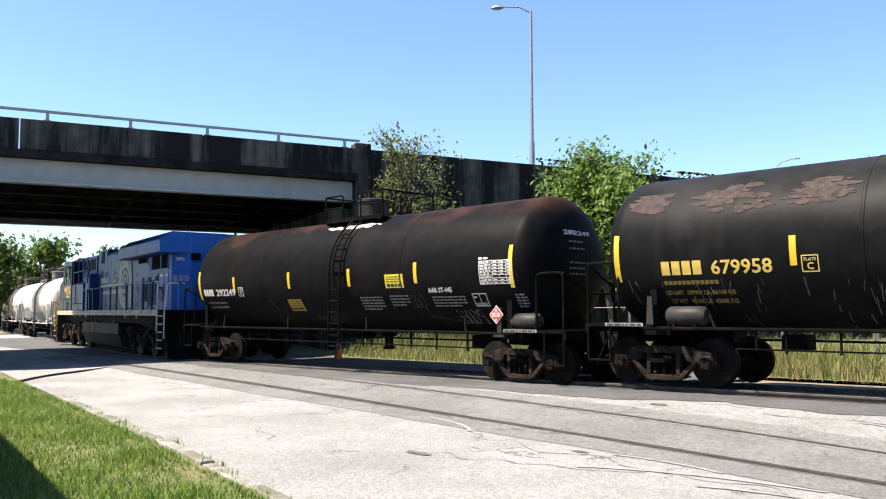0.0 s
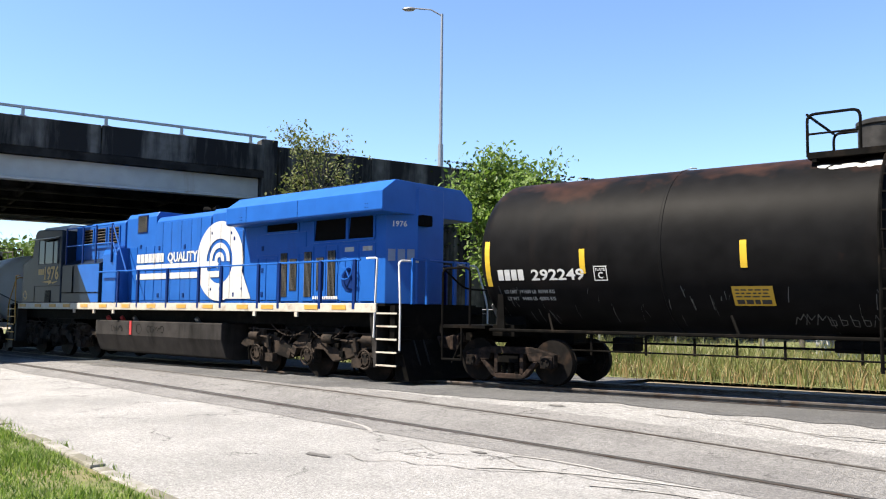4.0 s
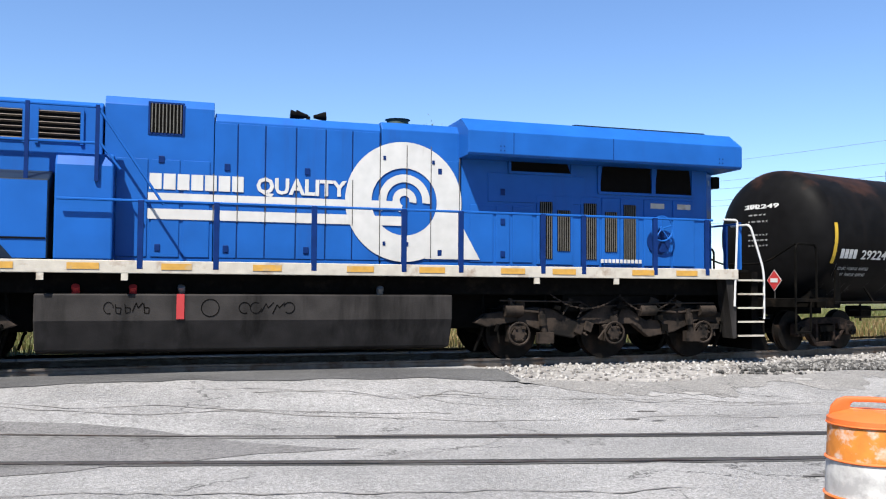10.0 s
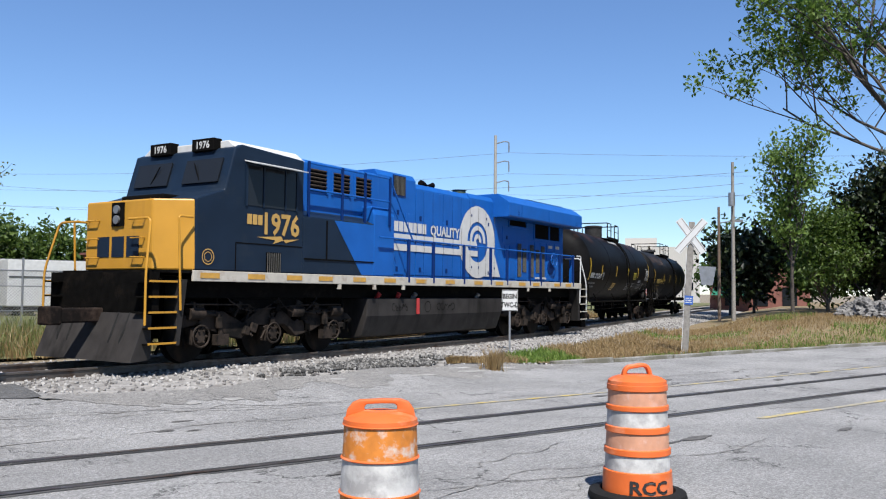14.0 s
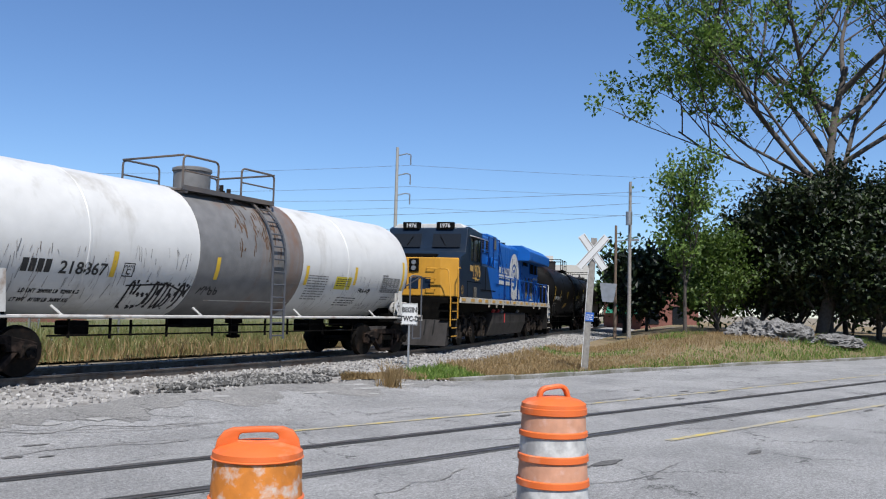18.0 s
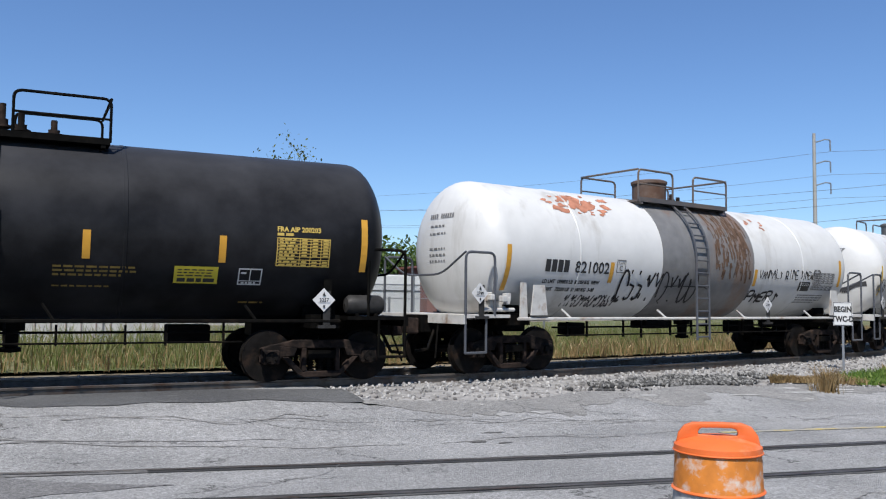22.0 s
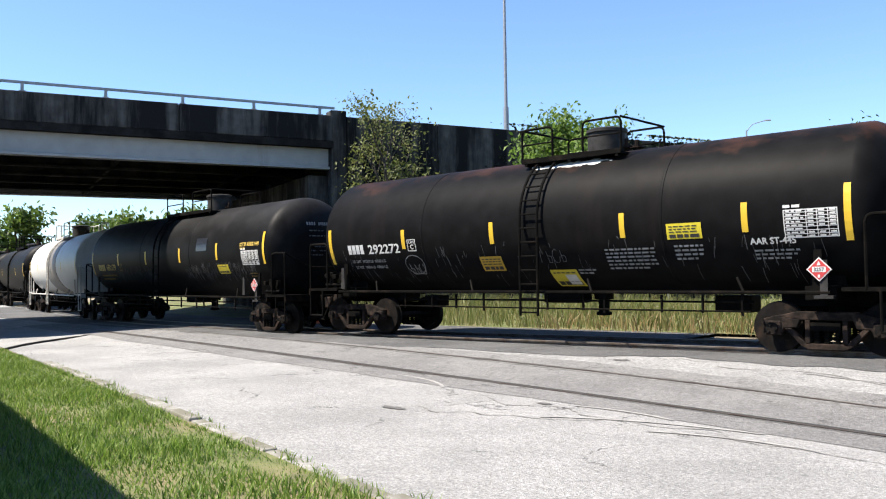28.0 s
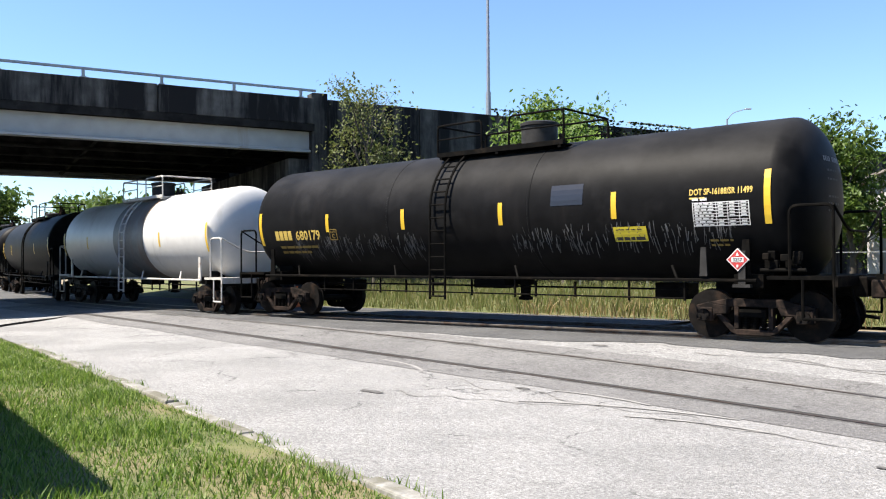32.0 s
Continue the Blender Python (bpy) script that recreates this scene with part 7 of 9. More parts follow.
# ---- sheet-metal shed behind the track
def shed():
    root = thing("shed", "whitewashed corrugated metal shed with rust streaks", "shed", at=Matrix.Translation((-2.0, 28.2, 0)))
    def roof_z(x):
        return 6.15 - 0.31 * abs(x) - 0.02
    i = 0
    x = -6.4
    while x < 6.5:
        w = 0.42
        bm = bmesh.new()
        if x < 0 < x + w:
            poly = ((x, 0), (x + w - 0.015, 0), (x + w - 0.015, roof_z(x + w)), (0, roof_z(0)), (x, roof_z(x)))
        else:
            poly = ((x, 0), (x + w - 0.015, 0), (x + w - 0.015, roof_z(x + w)), (x, roof_z(x)))
        prism(bm, poly, random.uniform(-0.02, 0.0), 0.06)
        part("wall_sheet", bm, M_SHED, root)
        bm = bmesh.new()
        bx(bm, (x + w - 0.01, -0.03, roof_z(x + w) / 2), (0.03, 0.03, roof_z(x + w) - 0.1))
        part("sheet_seam", bm, M_SHEDROOF, root)
        x += w
    for sx, L in ((-1, 6.9), (1, 7.0)):
        bm = bmesh.new()
        a = math.degrees(math.atan(0.31))
        bx(bm, (sx * L / 2, 5.6, 6.2 - 0.31 * L / 2), (L / math.cos(radians(a)), 11.8, 0.07), ry=sx * a)
        part("roof", bm, M_SHEDROOF, root)
    bm = bmesh.new()
    bx(bm, (-0.1, -0.05, 5.0), (1.3, 0.06, 1.1))
    part("louvre", bm, M_GRILL, root, "dark slatted vent")
    for k in range(8):
        bm = bmesh.new()
        bx(bm, (-0.1, -0.1, 4.5 + k * 0.135), (1.3, 0.06, 0.02), rx=30)
        part("slat", bm, M_SHED, root)
    bm = bmesh.new()
    bx(bm, (-0.2, -0.1, 4.1), (2.2, 0.1, 0.5), rx=8)
    part("door_track_cover", bm, M_SHED, root)
    bm = bmesh.new()
    bx(bm, (0.0, -0.1, 1.9), (2.4, 0.05, 3.7))
    part("sliding_door", bm, M_SHED, root)
    bm = bmesh.new()
    bx(bm, (3.9, -0.045, 2.2), (5.4, 0.03, 0.05))
    part("girt", bm, M_SHEDROOF, root)
    # closing walls
    bm = bmesh.new()
    bx(bm, (-6.4, 5.5, 2.0), (0.1, 11, 4.0))
    part("side_wall", bm, M_SHED, root)
    bm = bmesh.new()
    bx(bm, (6.62, 5.5, 2.0), (0.1, 11, 4.0))
    part("side_wall", bm, M_SHEDROOF, root, "bare weathered side wall")
    # rusty sheets let in under the eaves
    for i in range(9):
        x = 2.4 + i * 0.42
        top = roof_z(x + 0.21) - 0.12
        bm = bmesh.new()
        bx(bm, (x + 0.2, -0.035, top - 0.3 - 0.08 * (i % 3)), (0.36, 0.012, 0.6 + 0.16 * (i % 3)))
        part("rusty_sheet", bm, M_RUSTSHEET if i % 4 != 3 else M_SHED, root, "red-rusted sheet below the eaves")


shed()


# ---- wire fence between track and shed
def fence():
    root = thing("wire_fence", "thin wire fence with grey posts", "fence")
    for i in range(14):
        x = -19 + i * 2.6
        bm = bmesh.new()
        cy(bm, (x, 24.0, 0), (x, 24.0, 1.9), 0.035, 6)
        part("post", bm, M_GALV, root)
    for z in (0.6, 1.2, 1.85):
        bm = bmesh.new()
        cy(bm, (-19, 24.0, z), (15, 24.0, z), 0.014, 5)
        part("wire", bm, M_GALV, root)


fence()


def chain_fence():
    """Chain-link panels that run on from the corner of the shed."""
    root = thing("chain_link_fence", "grey chain-link fence beside the shed", "fence", at=Matrix.Translation((4.8, 28.3, 0)))
    for i in range(5):
        bm = bmesh.new()
        cy(bm, (i * 2.4, 0, 0), (i * 2.4, 0, 2.75), 0.035, 8)
        part("post", bm, M_GALV, root)
    for z in (2.35, 2.7):
        bm = bmesh.new()
        cy(bm, (0, 0, z), (9.6, 0, z), 0.022 if z < 2.5 else 0.01, 6)
        part("rail" if z < 2.5 else "wire", bm, M_GALV, root)
    verts, faces = [], []
    for sgn in (-1, 1):
        for i in range(-24, 96):
            a = Vector((i * 0.1, 0.004 * sgn, 0.1 if sgn > 0 else 2.35))
            b = a + Vector((2.25, 0, 2.25 * sgn))
            t0, t1 = max(0.0, -a.x / 2.25), min(1.0, (9.6 - a.x) / 2.25)
            if t1 <= t0:
                continue
            p, q = a.lerp(b, t0), a.lerp(b, t1)
            n_ = Vector((-0.004 * sgn, 0, 0.004))
            o = len(verts)
            verts += [tuple(p + n_), tuple(q + n_), tuple(q - n_), tuple(p - n_)]
            faces.append((o, o + 1, o + 2, o + 3))
    me = bpy.data.meshes.new("wire_mesh")
    me.from_pydata(verts, [], faces)
    me.materials.append(M_GALV)
    ob = part("wire_mesh", me, None, root)
    tagged(ob, "", kind="stuff")


chain_fence()


def red_roof_house():
    """Long low white building with a rusted red roof, and a brown one past it."""
    root = thing("outbuilding", "low white building under a red rusted metal roof", "building", at=Matrix.Translation((7.0, 45.0, 0)))
    bm = bmesh.new()
    bx(bm, (0, 2.5, 1.45), (9.4, 5.0, 2.9))
    part("wall", bm, M_PALE, root)
    n = 20
    for i in range(n):
        x = -4.85 + 9.7 * i / n
        bm = bmesh.new()
        prism_x(bm, ((-0.35, 2.92), (2.5, 4.5), (2.5, 4.56), (-0.35, 2.98)), x, x + 9.7 / n - 0.04)
        part("roof_sheet", bm, M_REDROOF, root)
    bm = bmesh.new()
    prism_x(bm, ((-0.3, 2.9), (5.35, 2.9), (2.5, 4.49)), -4.7, 4.7)
    part("roof_back", bm, M_REDROOF, root)
    for x in (-3.0, 0.2, 3.2):
        bm = bmesh.new()
        bx(bm, (x, -0.02, 1.6), (0.9, 0.08, 1.1))
        part("window", bm, M_GLASS, root)
    root = thing("brown_building", "plain reddish-brown building behind the field", "building", at=Matrix.Translation((22.5, 47.0, 0)))
    bm = bmesh.new()
    bx(bm, (0, 2, 1.9), (5.5, 5, 3.8))
    part("wall", bm, M_BRICK, root)
    bm = bmesh.new()
    bx(bm, (0, 2, 3.86), (5.8, 5.3, 0.12))
    part("roof_edge", bm, M_REDROOF, root)
    root = thing("box_trailer", "parked white box trailer behind the field", "trailer", at=Matrix.Translation((15.9, 45.0, 0)))
    bm = bmesh.new()
    bx(bm, (0, 0, 2.05), (4.8, 2.3, 2.3))
    part("box", bm, M_ROOFW, root, bevel=0.05)
    bm = bmesh.new()
    bx(bm, (0, -1.17, 2.35), (4.7, 0.03, 0.05))
    part("rub_rail", bm, M_DARKPL, root)
    for x in (-1.6, 1.6):
        wheel = bmesh.new()
        cy(wheel, (x, -1.1, 0.5), (x, -0.8, 0.5), 0.48, 20)
        part("wheel", wheel, M_RUBBER, root, smooth=True)
    bm = bmesh.new()
    bx(bm, (0, 0, 0.8), (4.6, 0.9, 0.18))
    part("chassis", bm, M_DARKPL, root)


red_roof_house()


# ---- traffic cone
def cone(x, y):
    root = thing("traffic_cone", "orange traffic cone with a white collar", "traffic cone", at=Matrix.Translation((x, y, height(x, y) + 0.01)))
    bm = bmesh.new()
    bx(bm, (0, 0, 0.02), (0.36, 0.36, 0.04))
    part("foot", bm, M_ORANGE, root, bevel=0.008)
    bm = bmesh.new()
    zlathe(bm, ((0.04, 0.14), (0.7, 0.03), (0.7, 0)), 20)
    part("body", bm, M_ORANGE, root, smooth=True)
    bm = bmesh.new()
    zlathe(bm, ((0.38, 0.088), (0.5, 0.068)), 20)
    part("collar", bm, M_SHEET, root, smooth=True)


cone(-23.0, 16.9)


# ---------------------------------------------------------------- trees
def limb_tree(name, x, y, h, spread, seed, label, leaf, n_leaf, trunk_r, fork=0.35, leaf_size=0.16, density=1.0, lean=(0, 0), clump=0.55, levels=3, kids=(5, 4, 3), z0=None, bare=0.15, limbs=()):
    """Tapered trunk that forks into limbs and twigs; leaves in clumps at the twigs."""
    rnd = random.Random(seed)
    root = thing(name, label, "tree" if h > 3 else "bush", at=Matrix.Translation((x, y, (height(x, y) if z0 is None else z0) - 0.1)))
    tv, tf = [], []
    tips = []

    def seg(a, b, ra, rb, n):
        d = (b - a).normalized()
        u = d.orthogonal().normalized()
        w = d.cross(u)
        o = len(tv)
        for p, r in ((a, ra), (b, rb)):
            for i in range(n):
                t = 2 * math.pi * i / n
                tv.append(tuple(p + u * (r * math.cos(t)) + w * (r * math.sin(t))))
        for i in range(n):
            j = (i + 1) % n
            tf.append((o + i, o + j, o + n + j, o + n + i))

    def grow(p, d, L, r, lev):
        n = 5 if lev < levels else 3
        q = p
        dd = d.copy()
        pts = [p]
        for i in range(n):
            dd = (dd + Vector((rnd.uniform(-1, 1), rnd.uniform(-1, 1), rnd.uniform(-0.4, 0.9))) * 0.17).normalized()
            q = q + dd * L / n
            pts.append(q)
        for i in range(n):
            ra, rb = r * (1 - 0.55 * i / n), r * (1 - 0.55 * (i + 1) / n)
            seg(pts[i], pts[i + 1], ra, rb, 8 if lev < 2 else 4)
        if lev >= levels:
            tips.append((pts[-1], lev))
            tips.append((pts[len(pts) // 2], lev))
            return
        if lev == levels - 1:
            tips.append((pts[-1], lev))
        k = kids[min(lev, len(kids) - 1)]
        for j in range(k):
            u = fork + (1 - fork) * (j + rnd.random() * 0.7) / k if lev == 0 else 0.3 + 0.7 * (j + rnd.random() * 0.8) / k
            i = min(int(u * n), n - 1)
            o = pts[i].lerp(pts[i + 1], u * n - i if u < 1 else 1)
            a = rnd.uniform(0, 2 * math.pi) if lev else 2 * math.pi * (j * 0.38) + rnd.uniform(-0.5, 0.5)
            out = Vector((math.cos(a), math.sin(a), rnd.uniform(0.15, 0.9)))
            nd_ = (dd * rnd.uniform(0.3, 0.8) + out * (0.8 if lev else spread / h * 1.7)).normalized()
            grow(o, nd_, L * rnd.uniform(0.5, 0.72) if lev else spread * rnd.uniform(0.75, 1.1), r * rnd.uniform(0.38, 0.55), lev + 1)

    grow(Vector((0, 0, 0)), Vector((lean[0], lean[1], 1)).normalized(), h * 0.72, trunk_r, 0)
    for z_, d_, L_ in limbs:
        grow(Vector((0, 0, z_)), Vector(d_).normalized(), L_, trunk_r * 0.3, 1)
    tm = bpy.data.meshes.new("trunk")
    tm.from_pydata(tv, [], tf)
    tm.polygons.foreach_set("use_smooth", [True] * len(tf))
    part("trunk", tm, M_BARK, root)
    verts, faces = [], []
    for _ in range(n_leaf):
        t, lev = tips[rnd.randrange(len(tips))]
        if (t.x * 37.3 + t.y * 91.7) % 1.0 < bare:
            continue
        c = t + Vector((rnd.gauss(0, clump), rnd.gauss(0, clump), rnd.gauss(0, clump * 0.8)))
        a = Euler((rnd.uniform(-1.2, 1.2), rnd.uniform(-1.2, 1.2), rnd.uniform(0, 6.3))).to_matrix()
        s = leaf_size * rnd.uniform(0.6, 1.3)
        o = len(verts)
        for u, v in ((-0.5, 0), (0, 0.28), (0.5, 0), (0, -0.28)):
            verts.append(tuple(c + a @ Vector((u * s, v * s, 0.1 * s * (1 if v else 0)))))
        faces.append((o, o + 1, o + 2, o + 3))
    me = bpy.data.meshes.new("crown")
    me.from_pydata(verts, [], faces)
    me.materials.append(leaf)
    part("crown", me, None, root)
    return root


limb_tree("tree", -22.9, 20.3, 8.2, 2.0, 11, "slender half-bare tree in front of the bridge wall", M_LEAFY, 5000, 0.09, 0.16, 0.15, clump=0.24, kids=(11, 4, 3), bare=0.25)
limb_tree("tree", -17.8, 25.0, 6.3, 2.3, 12, "bushy light-green tree beside the bridge wall", M_LEAFB, 12500, 0.13, 0.25, 0.2, clump=0.33, kids=(9, 4, 3), bare=0.0)
limb_tree("tree", -8.2, 26.2, 5.3, 1.3, 13, "small leafy tree by the shed", M_LEAF, 6500, 0.10, 0.3, 0.17, clump=0.26, kids=(8, 4, 3), bare=0.0)
limb_tree("tree", -11.5, 32.0, 5.0, 1.7, 14, "leafy tree behind the field", M_LEAF, 5000, 0.12, 0.3, 0.22, clump=0.35, kids=(7, 4, 3), bare=0.0)
limb_tree("tree", 12.4, 47.5, 9.5, 2.6, 18, "half-bare tree by the white trailer", M_LEAFY, 4200, 0.12, 0.3, 0.2, clump=0.35, kids=(9, 5, 3), bare=0.35)
for k, (tx, ty, th) in enumerate(((11.0, 53, 4.6), (16.0, 54, 4.2), (20.0, 55, 3.6))):
    limb_tree("bush", tx, ty, th, 2.2, 110 + k, "green bush behind the trailer", M_LEAF, 3500, 0.1, 0.05, 0.35, clump=0.5, kids=(8, 4, 3), bare=0.0)
limb_tree("tree", 50.8, 14.9, 22.5, 13.0, 15, "tall spreading tree with sparse spring leaves", M_LEAFB, 30000, 0.36, 0.4, 0.33, clump=0.4, kids=(9, 6, 4), bare=0.36,
          limbs=((7.5, (-0.39, 0.92, 0.55), 9.0), (9.0, (-0.3, 0.8, 0.7), 8.5), (8.5, (-0.36, 0.9, 0.45), 7.5)))
limb_tree("tree", 43.9, 19.6, 9.6, 2.4, 16, "slim leafy tree at the edge of the lot", M_LEAFB, 6000, 0.11, 0.3, 0.24, clump=0.36, kids=(8, 5, 3), bare=0.3)
limb_tree("bush", 48.2, 19.6, 5.2, 2.2, 17, "dense green bush at the edge of the lot", M_LEAF, 7000, 0.12, 0.05, 0.24, clump=0.5, kids=(9, 5, 3), bare=0.0)
for k, (bx_, by_, bh) in enumerate(((52.0, 18.6, 6.6), (52.5, 16.6, 7.6), (51.5, 14.6, 6.0), (53.5, 12.6, 7.6), (52.0, 11.2, 6.6), (56.0, 15.0, 8.5))):
    limb_tree("bush", bx_, by_, bh, 2.9, 30 + k, "large dark evergreen bush with glossy leaves", M_LEAFD, 17000, 0.16, 0.02, 0.33, clump=0.55, kids=(14, 5, 3), bare=0.0)
for k, (tx, ty, th) in enumerate(((-75, 21, 8), (-82, 27, 9), (-64, 34, 8), (-90, 16, 9), (-70, 30, 7), (-58, 44, 9), (-100, 24, 10))):
    limb_tree("tree", tx, ty, th * 0.8, 2.6, 50 + k, "leafy tree far beyond the bridge", M_LEAF, 3500, 0.2, 0.2, 0.5, clump=0.6, kids=(7, 4, 3), bare=0.0)
for k, (tx, ty, th) in enumerate(((64, 34, 4), (30, 70, 5), (5, 85, 6), (-20, 80, 6))):
    limb_tree("tree", tx, ty, th, 2.6, 70 + k, "green tree in the distance", M_LEAF, 2500, 0.2, 0.2, 0.5, clump=0.6, kids=(7, 4, 3), bare=0.0)


for k, (tx, ty, th) in enumerate(((60, 30, 4.2), (62, 25.5, 4.0), (64, 21, 4.4), (65, 17, 4.6), (66, 13, 4.8), (66, 9, 4.6), (66, 5, 4.8), (68, 1, 5.0))):
    limb_tree("bush", tx, ty, th, 2.6, 90 + k, "dark green hedge bush behind the lot", M_LEAF if k % 2 else M_LEAFD, 4500, 0.12, 0.02, 0.5, clump=0.75, kids=(9, 4, 3), bare=0.0, z0=0.4)


for k, u in enumerate((12.5, 16.0, 19.0, 22.5, 26.0, 30.0)):
    limb_tree("bush", -25.65 + 0.29 * u + 0.957 * 1.7, 19.6 + 0.957 * u - 0.29 * 1.7, 6.6 - 0.5 * (k % 3), 1.7, 120 + k, "leafy bush against the stained retaining wall", M_LEAF if k % 2 else M_LEAFB, 5200, 0.1, 0.05, 0.2, clump=0.36, kids=(10, 4, 3), bare=0.0)


# ---- gravel piles
M_PILE = mat("grey_heap_stone", (0.24, 0.23, 0.22), 0.95, var=0.5, scale=14, stain=(0.09, 0.085, 0.08), stain_at=0.5, stain_scale=3, bump=1.0, bump_scale=14)
def pile(x, y, r, h, seed):
    bm = bmesh.new()
    bmesh.ops.create_icosphere(bm, subdivisions=5, radius=1.0)
    for v in bm.verts:
        k = 1 + 0.3 * noise.noise(v.co * 2.3 + Vector((seed, 0, 0))) + 0.12 * noise.noise(v.co * 9) + 0.1 * noise.noise(v.co * 24)
        v.co = Vector((v.co.x * r * k, v.co.y * r * 0.8 * k, max(v.co.z, -0.1) * h * k))
    ob = part("gravel_pile", bm, M_PILE)
    ob.location = (x, y, height(x, y) - 0.05)
    tagged(ob, "heap of grey crushed stone on the lot", "gravel pile", "gravel piles on the lot")


pile(44.6, 16.3, 1.6, 0.95, 1)
pile(43.4, 14.4, 1.7, 0.8, 2)
pile(45.5, 12.7, 1.6, 0.5, 3)


# ---------------------------------------------------------------- grass
def blades(name, n, pick, h, w, material, label, seed=1):
    rnd = random.Random(seed)
    verts, faces = [], []
    for _ in range(n):
        p = pick(rnd)
        if p is None:
            continue
        x, y, k = p
        z = height(x, y)
        hh = h * k * rnd.uniform(0.5, 1.25)
        a = rnd.uniform(0, 6.28)
        ww = w * rnd.uniform(0.6, 1.3)
        lx, ly = math.cos(a) * ww, math.sin(a) * ww
        b = rnd.uniform(0, 6.28)
        bd = hh * rnd.uniform(0.1, 0.7)
        ox, oy = math.cos(b) * bd, math.sin(b) * bd
        o = len(verts)
        verts += [(x - lx, y - ly, z), (x + lx, y + ly, z), (x + lx * 0.7 + ox * 0.35, y + ly * 0.7 + oy * 0.35, z + hh * 0.6), (x - lx * 0.7 + ox * 0.35, y - ly * 0.7 + oy * 0.35, z + hh * 0.6), (x + ox, y + oy, z + hh)]
        faces += [(o, o + 1, o + 2, o + 3), (o + 3, o + 2, o + 4)]
    me = bpy.data.meshes.new(name)
    me.from_pydata(verts, [], faces)
    me.materials.append(material)
    return tagged(new(name, me), label, "grass", kind="stuff")


def pick_verge(rnd):
    x = 3.5 - 25.5 * rnd.random() ** 0.9
    lim = kerb_y(x) - 0.2
    d = 3.6 * rnd.random() ** 1.2
    if rnd.random() < max((d - 2.4) / 1.2, (x - 1.5) / 2.0):
        return None
    y = lim - d
    k = 1 + 0.5 * noise.noise((x * 0.9, y * 0.9, 3))
    return x, y, k * (0.7 if lim - y < 0.3 else 1.0)


blades("verge_grass", 90000, pick_verge, 0.135, 0.008, M_GRASS, "fresh green mown grass on the verge", 4)


def pick_verge_straw(rnd):
    p = pick_verge(rnd)
    if p is None:
        return None
    x, y, k = p
    return (x, y, k * 0.8) if noise.noise((x * 0.8, y * 1.1, 12)) + 0.5 * noise.noise((x * 3, y * 3, 2)) > -0.05 else None


blades("verge_straw", 22000, pick_verge_straw, 0.09, 0.006, M_STRAW, "dry blades and clippings among the mown grass", 14)


def pick_tufts(rnd):
    i = rnd.randrange(110)
    r2 = random.Random(i)
    x = -17 + i * 0.19 + r2.uniform(-0.2, 0.2)
    y = kerb_y(x) + (r2.uniform(-0.12, 0.08) if i % 4 == 0 else r2.uniform(-0.24, -0.1)) + rnd.gauss(0, 0.05)
    return x + rnd.gauss(0, 0.12), y, r2.uniform(0.4, 1.3)


blades("kerb_tufts", 4200, pick_tufts, 0.11, 0.006, M_GRASS, "grass tufts growing out of the kerb joint", 5)


def pick_back(rnd):
    x = rnd.uniform(-24, 34)
    off = 3.3 + 7 * rnd.random() ** 1.5
    y = track_y(x) + off
    k = 0.5 + 0.9 * min(1, (off - 3.1) / 1.5) + 0.4 * noise.noise((x * 0.5, y * 0.5, 1))
    return x, y, k


blades("field_weeds", 26000, pick_back, 0.46, 0.012, M_WEED, "tall green and straw weeds behind the track", 6)


def pick_dry_back(rnd):
    x = rnd.uniform(-14, 45)
    if x < 4 and rnd.random() < 0.65:
        return None
    y = track_y(x) + 3.0 + 4 * rnd.random() ** 1.5
    return x, y, 1 + 0.5 * noise.noise((x * 0.6, y * 0.6, 9))


blades("dry_field_grass", 17000, pick_dry_back, 0.4, 0.011, M_STRAW, "dry straw-coloured grass behind the track", 7)


def pick_lot(rnd):
    x = 14 + 36 * rnd.random()
    lo = float(np.interp(x, EDGE_X, EDGE_Y)) + 0.2
    hi = track_y(x) - 3.3
    if hi <= lo:
        return None
    y = rnd.uniform(lo, min(hi, lo + 9))
    n = noise.noise((x * 0.35, y * 0.5, 4))
    return (x, y, 0.7 + 0.5 * n)


def lot_green(x, y):
    """Fresh grass grows along the kerb, in a belt that widens away from the crossing."""
    d = y - float(np.interp(x, EDGE_X, EDGE_Y))
    return x > 20 and d < 0.3 + 3.0 * ease((x - 21) / 16) + 1.2 * noise.noise((x * 0.5, y * 0.5, 2))


def pick_lot_dry(rnd):
    p = pick_lot(rnd)
    if p is None or noise.noise((p[0] * 0.25, p[1] * 0.4, 7)) < -0.4:
        return None
    return None if lot_green(p[0], p[1]) and rnd.random() < 0.75 else p


def pick_lot_green(rnd):
    p = pick_lot(rnd)
    if p is None or not (lot_green(p[0], p[1]) or noise.noise((p[0] * 0.25, p[1] * 0.4, 7)) < -0.3):
        return None
    return (p[0], p[1], p[2] * (1.6 if p[0] > 36 else 0.8))


blades("lot_straw", 40000, pick_lot_dry, 0.24, 0.010, M_STRAW, "dry brown grass on the lot", 8)
blades("lot_grass", 34000, pick_lot_green, 0.22, 0.011, M_GRASS, "green grass on the lot", 9)


def pick_tuft_single(rnd):
    return 14.88 + rnd.gauss(0, 0.12), 12.9 + rnd.gauss(0, 0.1), 1.2


blades("straw_tuft", 260, pick_tuft_single, 0.4, 0.008, M_STRAW, "clump of dry straw grass by the ballast", 10)


